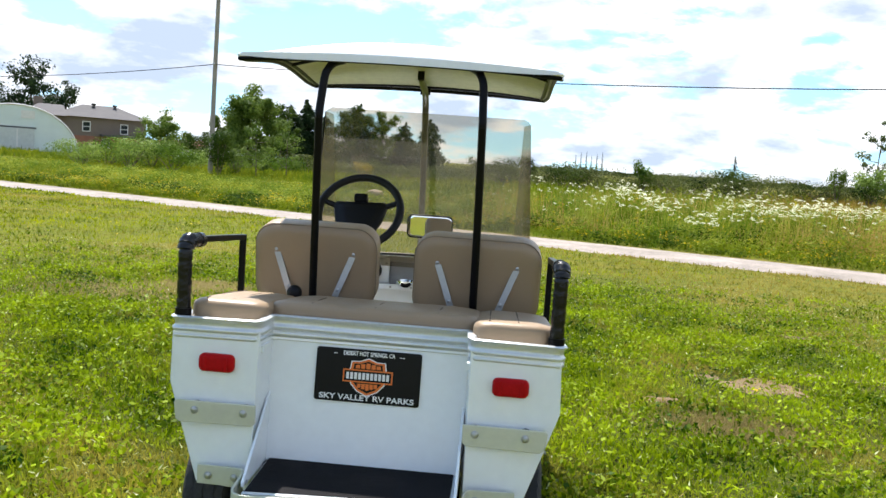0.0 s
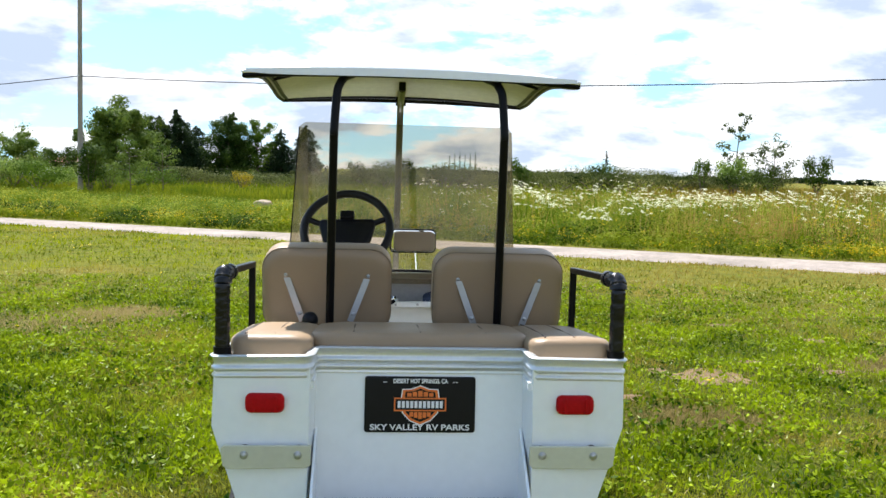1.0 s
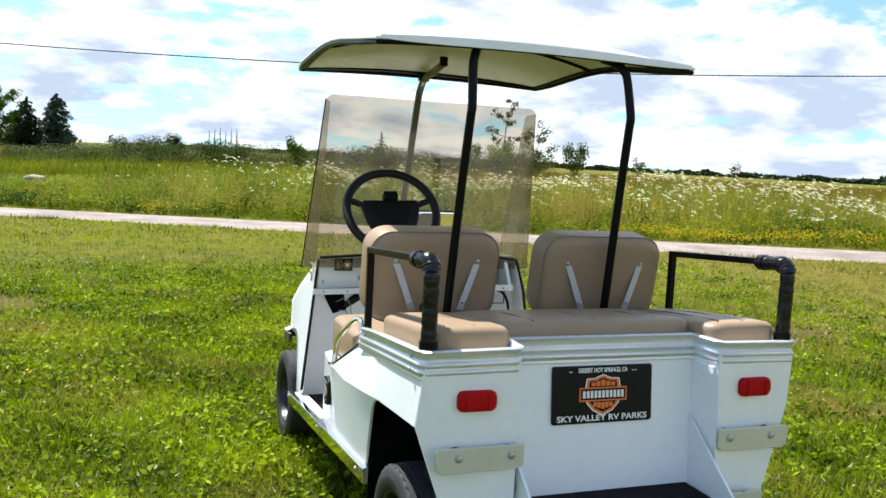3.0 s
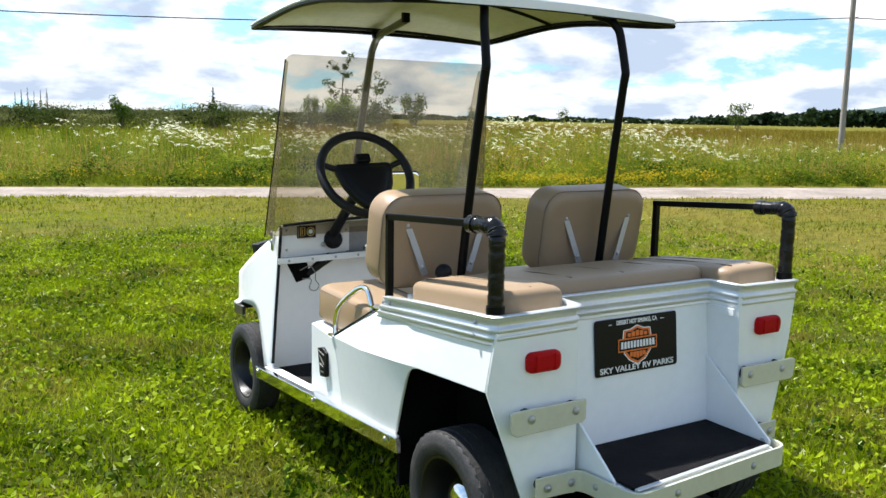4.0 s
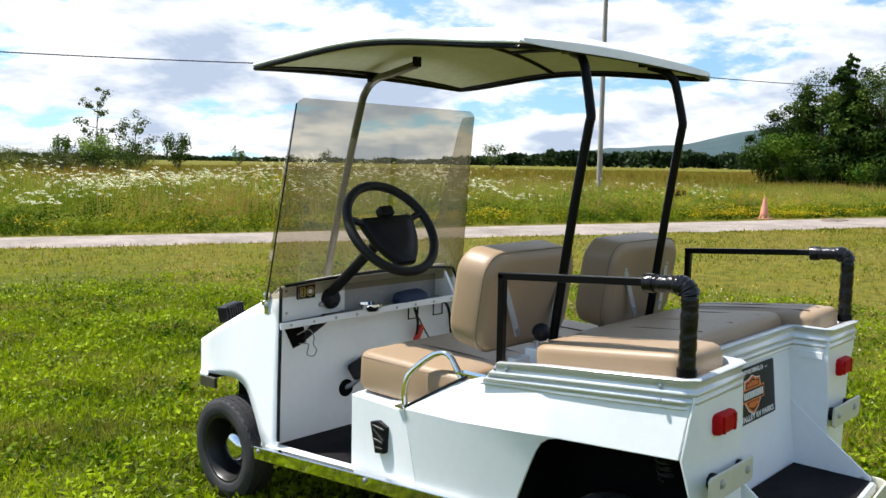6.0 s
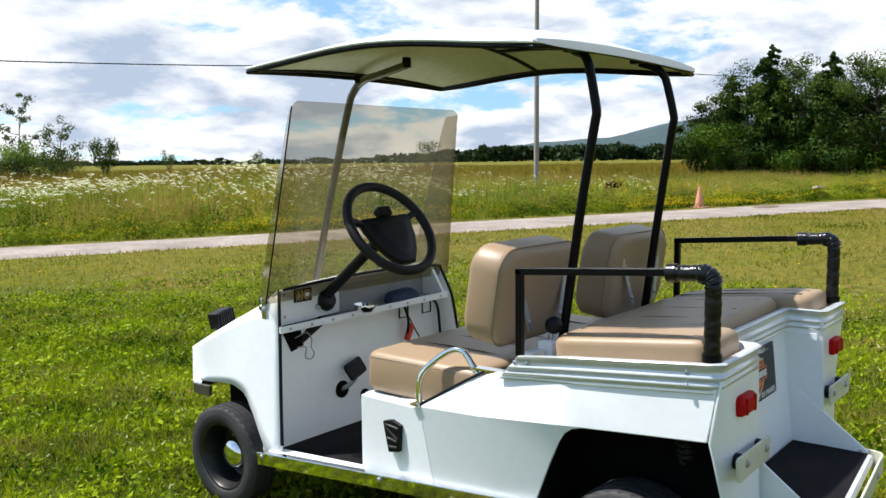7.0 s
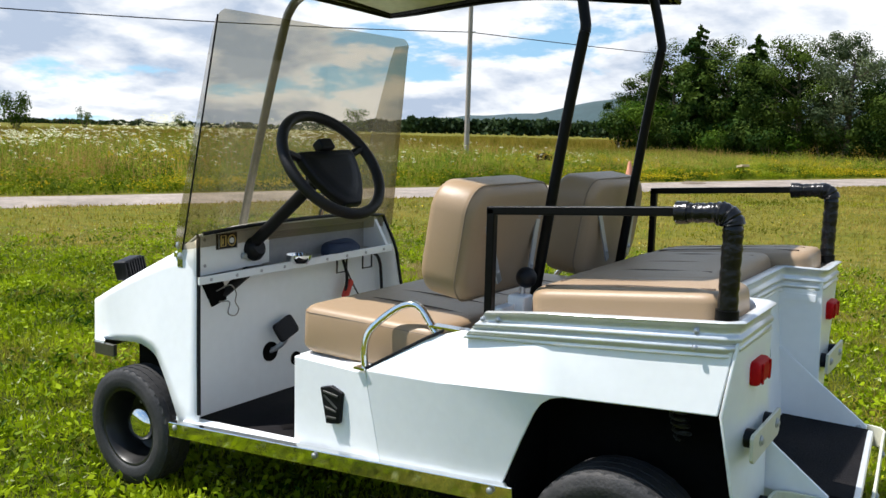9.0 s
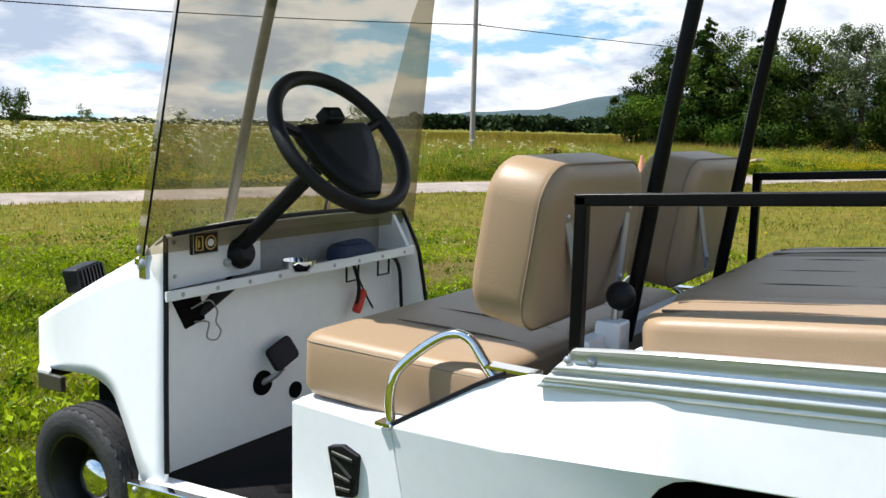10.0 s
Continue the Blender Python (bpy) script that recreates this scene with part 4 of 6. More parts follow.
    # two thin trees and bushes beyond the tall weeds
    broadleaf(23.5, 56.5, 5.2, 2.6, LEAF_D, 1100, "thin sparse young tree among tall weeds", leaf=0.085, sparse=1)
    broadleaf(25.8, 57, 3.7, 2.7, LEAF_D, 900, "thin sparse young tree among tall weeds", leaf=0.085, sparse=1)
    bush(23.4, 54, 2.3, 2.5, LEAF_E, 2000, "light green willow bush in the weeds")
    bush(21.6, 55.5, 2.4, 1.4, LEAF_B, 700)
    bush(25.4, 57, 2.1, 2.4, LEAF_A, 1000)
    bush(28.3, 57.5, 2.55, 2.2, LEAF_A, 1500, "dark round bush in the weeds")
    bush(32.5, 75, 2.2, 1.5, LEAF_A, 500)
    bush(38.5, 110, 2.6, 2.2, LEAF_A, 500)
    bush(50.6, 90, 3.0, 3.0, LEAF_A, 900)
    for i in range(6):
        spruce(4.9 + i * 0.34, 200 + (i % 2), 4.9 + 0.4 * (i % 3), 1.1, 300, "small slender far spruce behind the hedge", "slender spruces behind the hedge")
    # wood at the edge of the field
    row = [(68.6, 50, 4.4, 2.8, 0), (69.9, 49, 5.5, 3.0, 1), (71.0, 48, 6.0, 3.0, 0), (72.2, 47, 6.9, 3.4, 1), (74.0, 47, 6.3, 3.6, 0), (75.6, 46, 6.3, 3.2, 1), (76.9, 45, 4.9, 3.4, 0), (78.4, 44, 5.7, 3.4, 0), (80.9, 43, 6.0, 3.4, 2),
           (83.2, 42, 4.0, 3.6, 0), (86.2, 41, 5.5, 4.0, 0), (89.0, 40, 6.2, 4.2, 2), (92.5, 39, 6.2, 4.2, 1), (96, 38, 6.0, 4.4, 0), (73.2, 52, 6.7, 4.0, 0), (76.2, 51, 5.6, 3.0, 0), (80.2, 49, 6.9, 3.4, 2), (86.4, 47, 6.6, 3.4, 0), (90.5, 45, 6.6, 4.4, 0)]
    for az, dist, h, w, k in row:
        if k == 1:
            spruce(az, dist, h * 0.97, w * 1.5, 9000, "dark spruce in the wood beside the field", "trees of the wood", light=LEAF_P)
        else:
            broadleaf(az, dist, h * 0.97, w * 1.1, LEAF_F if k == 0 else LEAF_G, 15000 if dist < 46.5 else 10000, "dense leafy tree in the wood beside the field", group="trees of the wood", leaf=0.056, clump=1)
    for i in range(20):
        az = 67.7 + i * 1.5
        bush(az, 47.8 - i * 0.55 + rng.uniform(-0.5, 0.5), rng.uniform(1.7, 3.0), rng.uniform(2.6, 3.6), (LEAF_P, LEAF_T, LEAF_F)[i % 3], 2600, "leafy undergrowth at the edge of the wood", "undergrowth of the wood")


def far_land():
    """Far treeline and the hill."""
    cs = []
    for az in np.arange(2, 110, 0.16):
        hgt = 1.0 + 3.4 * float(sstep(44, 57, az)) * (1 + 0.30 * noise.noise(Vector((az * 2.2, 9, 0)))) + 1.3 * noise.noise(Vector((az * 0.8, 0, 0))) + 1.1 * noise.noise(Vector((az * 3.1, 5, 0)))
        dist = 330 - 40 * float(sstep(30, 60, az)) + 10 * math.sin(az)
        x, y = at(az, dist)
        z = 0.5 + 0.3 * float(sstep(44, 58, az))
        n = 64
        c = np.stack([x + rng.normal(0, 0.75, n), y + rng.normal(0, 0.9, n), z + hgt * rng.random(n) ** 0.8], 1)
        cs.append(c)
    c = np.concatenate(cs)
    tagged(soup("far_woods", leaves(c, rng.uniform(0.45, 1.1, len(c)), 0.2, 0.7), None, LEAF_C), "dark far treeline behind the fields", "woods", kind="stuff")
    hill_mat = mat("wooded_hill", (0.026, 0.052, 0.056), 0.95, var=0.25, scale=0.02, fine=0.12, bump=0.0)
    b = bmesh.new()
    rows = []
    for k in range(90):
        az = 40 + k * 0.9
        e = 0.02 + 1.12 * float(sstep(49, 60, az)) + 1.35 * float(sstep(60, 69, az)) - 0.5 * float(sstep(72, 90, az)) + 0.10 * noise.noise(Vector((az * 0.45, 1, 0))) + 0.035 * noise.noise(Vector((az * 2.3, 4, 0)))
        row = []
        for j, (dist, f) in enumerate(((1300, -0.02), (1420, 0.5), (1560, 0.85), (1700, 1.0), (1900, 0.9))):
            x, y = at(az, dist)
            row.append(b.verts.new((x, y, 1.2 + f * 1700 * math.tan(radians(e)) + 6 * noise.noise(Vector((az * 0.9, j * 2.1, 2))) * (f > 0))))
        rows.append(row)
    for r0, r1 in zip(rows, rows[1:]):
        for j in range(4):
            b.faces.new((r0[j], r0[j + 1], r1[j + 1], r1[j]))
    tagged(part("hill", b, hill_mat), "blue-green wooded hill on the horizon", "hill", kind="structure")


POLE_WOOD = mat("weathered_pole", (0.30, 0.27, 0.235), 0.9, var=0.22, scale=3, fine=40, bump=0.4)


def utility_poles():
    ends = [(-49.5, 48.3), (-11.75, 32.7), (26.0, 17.1), (63.8, 1.5)]
    for i, (x, y) in enumerate(ends):
        z0 = float(land(x, y))
        p = thing("utility_pole", "weathered grey wooden utility pole standing in the meadow", "utility pole", (x, y, z0), "utility poles")
        part("pole", tube([(0, 0, -0.2), (0.03, 0, 5), (0.07, 0, 10.5)], lambda q: 0.104 - 0.030 * q, 14), POLE_WOOD, p)
        part("insulator", lathe([(0.03, 0), (0.045, 0.03), (0.03, 0.08)], pose(0.02, -0.15, (5.0, 4.58, 4.87, 5.5)[i] - z0, 0, 0, -90), 10), ZINC, p)
    for i in range(3):
        tops, sag = (5.0, 4.58, 4.87, 5.5), (1.0, 0.60, 0.3)[i]
        a, b = Vector((*ends[i], tops[i])), Vector((*ends[i + 1], tops[i + 1]))
        pts = [a.lerp(b, k / 36) - Vector((0, 0, sag * 4 * (k / 36) * (1 - k / 36))) for k in range(37)]
        w = part("overhead_wire", tube(pts, 0.017, 6), BLACK)
        tagged(w, "black overhead cable sagging between the utility poles", "cable", "overhead cables")


def buildings():
    sid = mat("taupe_siding", (0.18, 0.14, 0.112), 0.8, var=0.08, scale=1.5, fine=12, bump=0.2)
    roofm = mat("grey_shingles", (0.085, 0.078, 0.078), 0.9, var=0.15, scale=1.2, fine=18, bump=0.4)
    trimm = mat("house_trim", (0.72, 0.71, 0.68), 0.6)
    dark = mat("window_dark", (0.03, 0.035, 0.04), 0.1, spec=0.8)
    brick = mat("brick_red", (0.30, 0.13, 0.08), 0.9, var=0.2, scale=2, fine=15, bump=0.3)
    tarp = mat("greenhouse_film", (0.66, 0.74, 0.72), 0.45, var=0.06, scale=1.2, bump=0.08)
    grey = mat("film_door", (0.55, 0.58, 0.56), 0.6)
    x, y = at(-25.6, 95)
    h = thing("house", "taupe two-storey house with grey hipped roof beyond the meadow", "house", (x, y, 0.2))
    h.rotation_euler = (0, 0, radians(34))
    W, D, H = 8.0, 6.6, 3.05
    wall = part("wall", box((-W / 2, -D / 2, 0), (W / 2, D / 2, H)), sid, h)
    o = 0.45
    b = faces_mesh([(-W / 2 - o, -D / 2 - o, H - 0.05), (W / 2 + o, -D / 2 - o, H - 0.05), (W / 2 + o, D / 2 + o, H - 0.05), (-W / 2 - o, D / 2 + o, H - 0.05), (-W / 2 + 2.4, 0, H + 1.25), (W / 2 - 2.4, 0, H + 1.25)],
                   [(0, 1, 5, 4), (1, 2, 5), (2, 3, 4, 5), (3, 0, 4), (3, 2, 1, 0)])
    part("roof", b, roofm, h, smooth=0)
    ell = part("wing_wall", box((-W / 2 - 3.2, -D / 2 - 0.6, 0), (-W / 2, D / 2 - 1.2, H - 0.1)), sid, h)
    part("wing_roof", faces_mesh([(-W / 2 - 3.6, -D / 2 - 1.0, H - 0.12), (-W / 2 + 0.6, -D / 2 - 1.0, H - 0.12), (-W / 2 + 0.6, D / 2 - 0.9, H - 0.12), (-W / 2 - 3.6, D / 2 - 0.9, H - 0.12), (-W / 2 - 1.6, -0.8, H + 1.0), (-W / 2 + 0.6, -0.8, H + 1.0)],
                                 [(0, 1, 5, 4), (1, 2, 5), (2, 3, 4, 5), (3, 0, 4), (3, 2, 1, 0)]), roofm, h, smooth=0)
    part("chimney", box((-W / 2 - 2.0, 0.2, H - 0.2), (-W / 2 - 1.2, 1.0, H + 1.7)), sid, h)
    for cx in (-0.6, 1.4):
        part("roof_vent", lathe([(0.14, 0), (0.14, 0.35), (0.22, 0.36), (0.22, 0.5)], pose(cx, -0.6, H + 0.9, 0, -90, 0), 10), roofm, h)
    part("porch_roof", box((-0.4, -D / 2 - 1.5, 1.25), (W / 2 + 0.5, -D / 2 + 0.02, 1.42)), roofm, h)
    part("porch_post", box((W / 2 + 0.2, -D / 2 - 1.4, 0), (W / 2 + 0.35, -D / 2 - 1.25, 1.25)), trimm, h)
    part("brick_base", box((-W / 2 - 0.03, -D / 2 - 0.03, 0), (W / 2 + 0.03, -D / 2 + 0.1, 1.2)), brick, h)
    for wx, wz, face in ((-1.6, 2.1, "y"), (1.9, 2.05, "y"), (0.2, 0.6, "y"), (-1.2, 2.1, "x"), (1.4, 2.1, "x")):
        if face == "y":
            m = pose(wx, -D / 2 - 0.05, wz)
        else:
            m = pose(W / 2 + 0.05, wx, wz, 0, 0, 90)
        w = part("window", box((-0.38, -0.03, -0.5), (0.38, 0.04, 0.5), m), trimm, h)
        part("pane", box((-0.30, -0.045, -0.42), (0.30, -0.035, -0.03), m), dark, w)
        part("pane", box((-0.30, -0.045, 0.03), (0.30, -0.035, 0.42), m), dark, w)
    # arched greenhouse
    x, y = at(-30.1, 62)
    g = thing("greenhouse_tunnel", "white film-covered arched greenhouse tunnel with a door", "greenhouse", (x, y, 0.0))
    g.rotation_euler = (0, 0, radians(30))
    arc = [(3.75 * math.cos(a), 3.05 * math.sin(a)) for a in [math.pi * k / 28 for k in range(29)]]
    b = bmesh.new()
    rows = [[b.verts.new((px, yy, pz)) for px, pz in arc] for yy in (0, 2, 4, 6, 8, 10, 12, 14)]
    for r0, r1 in zip(rows, rows[1:]):
        for k in range(28):
            b.faces.new((r0[k], r0[k + 1], r1[k + 1], r1[k]))
    b.faces.new(rows[0])
    b.faces.new(rows[-1])
    part("film_cover", b, tarp, g)
    part("end_hoop", tube([(px, -0.03, pz) for px, pz in arc], 0.06, 8), trimm, g)
    d = part("door", box((-0.9, -0.08, 0), (1.1, -0.02, 1.55)), grey, g, "pale double door")
    part("door_rail", box((0.06, -0.10, 0), (0.14, -0.08, 1.55)), trimm, d)
    part("door_frame", box((-1.0, -0.07, 1.55), (1.2, -0.01, 1.65)), dark, g)
    part("vent", box((0.3, -0.06, 2.2), (1.1, -0.02, 2.7)), trimm, g)
    # low red shed roof and parked vehicles half hidden by scrub
    x, y = at(-19.6, 74)
    s = thing("low_shed", "low shed with rusty red roof behind scrub", "shed", (x, y, 0.2))
    part("wall", box((-2.9, -1.2, 0), (2.9, 1.2, 1.0)), trimm, s)
    part("roof", prism([(-1.5, 0.85), (1.5, 0.85), (1.5, 0.95), (0, 1.35), (-1.5, 0.95)], "x", -3.2, 3.2), brick, s, smooth=0)

    def vehicle(az, dist, color, label):
        x, y = at(az, dist)
        v = thing("parked_car", label, "car", (x, y, float(land(x, y))))
        cm = mat("car_paint", color, 0.25, coat=0.5)
        body = part("body", prism([(-2.0, 0.3), (2.0, 0.3), (2.05, 0.75), (1.2, 0.85), (0.7, 1.32), (-1.1, 1.35), (-1.7, 0.9), (-2.05, 0.85)], "y", -0.8, 0.8), cm, v, smooth=30)
        bevelled(body, 0.06)
        part("side_window", prism([(-1.45, 0.92), (0.95, 0.88), (0.6, 1.24), (-1.0, 1.27)], "y", -0.815, 0.815), dark, v)
        for wx in (-1.25, 1.25):
            for s2 in (-1, 1):
                part("car_wheel", lathe([(0.31, -0.1), (0.31, 0.1)], pose(wx, s2 * 0.72, 0.31, 0, 0, 90), 16), RUBBER, v)

    vehicle(-14.4, 70, (0.02, 0.12, 0.32), "blue car parked beyond the meadow")
    vehicle(-16.2, 71, (0.7, 0.7, 0.7), "white car parked beyond the meadow")


def odd_things():
    cone_m = mat("faded_orange", (0.62, 0.27, 0.17), 0.7, var=0.12, bump=0.05, dirt=(0.5, 0.35, 0.27), dirt_amount=0.5)
    x, y = 18.69, 7.66
    c = thing("traffic_cone", "faded orange traffic cone beside the gravel track", "traffic cone", (x, y, float(land(x, y))))
    part("cone_body", lathe([(0.125, 0.02), (0.118, 0.05), (0.03, 0.53), (0.022, 0.535)], pose(0, 0, 0, 0, -90, 0), 24), cone_m, c)
    bevelled(part("cone_base", box((-0.18, -0.18, 0), (0.18, 0.18, 0.03)), cone_m, c), 0.008)

    def lump(name, az, dist, size, material, label, cat, up=0.0):
        x, y = at(az, dist)
        b = bmesh.new()
        bmesh.ops.create_icosphere(b, subdivisions=3, radius=1)
        for v in b.verts:
            k = 1 + 0.30 * noise.noise(v.co * 1.6 + Vector((az, 0, 0))) + 0.12 * noise.noise(v.co * 4)
            v.co = Vector((v.co.x * size[0] * k, v.co.y * size[1] * k, v.co.z * size[2] * k))
        o = part(name, b, material)
        o.location = (x, y, float(land(x, y)) + size[2] * 0.5 + up)
        tagged(o, label, cat)

    stone = mat("field_stone", (0.34, 0.27, 0.19), 0.9, var=0.2, scale=4, fine=40, bump=0.4)
    lump("boulder", -7.9, 25, (0.25, 0.19, 0.13), stone, "pale boulder in the grass beyond the track", "boulder", 0.06)
    soil = mat("dirt_heap", (0.15, 0.115, 0.08), 0.95, var=0.3, scale=4, fine=30, bump=0.6)
    lump("dirt_heap", 72.0, 22.8, (0.42, 0.28, 0.05), soil, "low dirt heap beside the gravel track", "dirt heap")
    x, y = at(62.7, 27)
    log = tagged(part("log", tube([(x - 0.25, y + 0.1, float(land(x, y)) + 0.34), (x, y, float(land(x, y)) + 0.38), (x + 0.25, y - 0.1, float(land(x, y)) + 0.34)], 0.11, 10, wobble=0.05), mat("charred_log", (0.035, 0.022, 0.014), 0.95, bump=0.4, spec=0.05)), "short dark log lying in the meadow", "log")
    x, y = at(75.0, 28)
    b = box((-0.9, -0.1, 0), (0.9, 0.1, 0.06), Matrix.Translation((x, y, float(land(x, y)) + 0.28)) @ pose(0, 0, 0, 0, 3, 20))
    tagged(part("plank", b, mat("plank_wood", (0.42, 0.33, 0.2), 0.8)), "weathered plank lying in the tall grass", "plank")


build_ground()
lawn()
weeds()
vegetation()
far_land()
utility_poles()
buildings()
odd_things()

# ---- the golf cart ----
cart = thing("golf_cart", "white golf cart with tan seats and canopy, parked on the lawn", "golf cart")


def both(build):
    for s in (-1, 1):
        build(s)


def rear_body():
    """Rear tub: recessed back panel, two corner towers, facets towards the wheel arches."""
    body = part("rear_body", faces_mesh(
        [(-0.295, 0.024, 0.79), (0.295, 0.024, 0.79), (0.295, -0.016, 0.395), (-0.295, -0.016, 0.395)], [(0, 1, 2, 3)]), PAINT, cart, "white painted recessed back panel")
    sheet(body, 0.012)
    bevelled(body, 0.002)

    def tower(s):
        v = [(s * 0.292, 0.012, 0.78), (s * 0.298, -0.098, 0.78), (s * 0.540, -0.094, 0.768), (s * 0.5495, -0.074, 0.619), (s * 0.455, -0.098, 0.345), (s * 0.304, -0.114, 0.335), (s * 0.296, -0.028, 0.335)]
        b = faces_mesh(v, [(0, 1, 5, 6), (1, 2, 3, 4, 5)])
        t = part("corner_tower", b, PAINT, cart)
        sheet(t, 0.008)
        bevelled(t, 0.005, 3)
        lamp = part("tail_lamp", cushion(rounded_outline(0.100, 0.050, 0.015, 4), 0.034, 0.011, 0.002, pose(s * 0.408, -0.108, 0.689, 90, 0, 0)), RED, cart, "rounded red tail lamp lens")
        for k in (-1, 1):
            part("lens_ridge", cushion(rounded_outline(0.010, 0.042, 0.004, 3), 0.004, 0.0015, 0.0005, pose(s * 0.408 + k * 0.028, -0.1265, 0.689, 90, 0, 0)), RED, lamp)
        part("lamp_gasket", cushion(rounded_outline(0.100, 0.050, 0.015, 4), 0.020, 0.003, 0, pose(s * 0.408, -0.096, 0.689, 90, 0, 0)), BLACK, lamp)
        up = part("bumper_plate", prism([(s * 0.286, 0.584), (s * 0.286, 0.532), (s * 0.298, 0.524), (s * 0.498, 0.521), (s * 0.512, 0.530), (s * 0.517, 0.577), (s * 0.509, 0.584)], "y", -0.136, -0.128), BEIGE, cart, "beige aluminium bumper plate")
        bevelled(up, 0.003)
        for x in (0.320, 0.457):
            bolt((s * x, -0.136, 0.559), (0, -1, 0), up)
            part("spacer", lathe([(0.017, 0), (0.020, 0.004), (0.020, 0.040)], Matrix.Translation((s * x, -0.1275, 0.559)) @ pose(0, 0, 0, 0, 0, 90), 12), BLACK, up)
        gus = part("step_gusset", prism([(0.0, 0.60), (-0.020, 0.395), (-0.245, 0.395), (-0.245, 0.408), (-0.10, 0.52)], "x", s * 0.286, s * 0.278), PAINT, cart, "white triangular gusset beside the step")
        bevelled(gus, 0.002)
        bolt((s * 0.277, -0.225, 0.402), (-s, 0, 0), gus, 0.006)

    both(tower)
    step = part("rear_step", prism([(-0.276, -0.02), (0.276, -0.02), (0.276, -0.262), (-0.272, -0.304)], "z", 0.372, 0.396), PAINT, cart, "white rear step with black rubber mat")
    bevelled(step, 0.004)
    m = part("step_mat", prism([(-0.268, -0.032), (0.268, -0.032), (0.268, -0.249), (-0.264, -0.290)], "z", 0.3965, 0.405), MAT_BLACK, step, "black textured rubber mat")
    bevelled(m, 0.003)
    lip = part("step_lip", prism([(-0.262, -0.2885), (0.262, -0.2485), (0.262, -0.262), (-0.262, -0.303)], "z", 0.3965, 0.4045), ALU, step)
    bevelled(lip, 0.003)
    # flat bar that loops round behind the step
    path = [(-0.440, -0.136), (-0.385, -0.138), (-0.330, -0.140), (-0.312, -0.146), (-0.300, -0.17), (-0.294, -0.24), (-0.290, -0.29), (-0.270, -0.317), (-0.20, -0.318), (0.20, -0.288), (0.270, -0.283), (0.294, -0.262), (0.298, -0.21), (0.304, -0.16), (0.320, -0.142), (0.35, -0.139), (0.40, -0.138), (0.440, -0.136)]
    line = spline([(x, y, 0) for x, y in path], 5)
    b = bmesh.new()
    rings = []
    for i, q in enumerate(line):
        d = (line[min(i + 1, len(line) - 1)] - line[max(i - 1, 0)]).normalized()
        n = Vector((d.y, -d.x, 0))
        rings.append([b.verts.new(q + n * o + Vector((0, 0, z))) for o, z in ((0, 0.354), (0.007, 0.354), (0.007, 0.408), (0, 0.408))])
    for r0, r1 in zip(rings, rings[1:]):
        for k in range(4):
            b.faces.new((r0[k], r0[(k + 1) % 4], r1[(k + 1) % 4], r1[k]))
    b.faces.new(rings[0])
    b.faces.new(rings[-1][::-1])
    loop = part("rear_bumper_bar", b, BEIGE, cart, "flat aluminium bar looped behind the step")
    bevelled(loop, 0.002)
    bolt((-0.15, -0.3215, 0.382), (0, -1, 0), loop, 0.008)
    bolt((0.15, -0.299, 0.382), (0, -1, 0), loop, 0.008)
    for s in (-1, 1):
        for x in (0.334, 0.408):
            bolt((s * x, -0.1455, 0.380), (0, -1, 0), loop, 0.009)
            part("spacer", lathe([(0.014, 0), (0.016, 0.003), (0.016, 0.034)], Matrix.Translation((s * x, -0.138, 0.380)) @ pose(0, 0, 0, 0, 0, 90), 12), BLACK, loop)
        bolt((s * 0.303, -0.20, 0.382), (s, 0, 0), loop, 0.007)


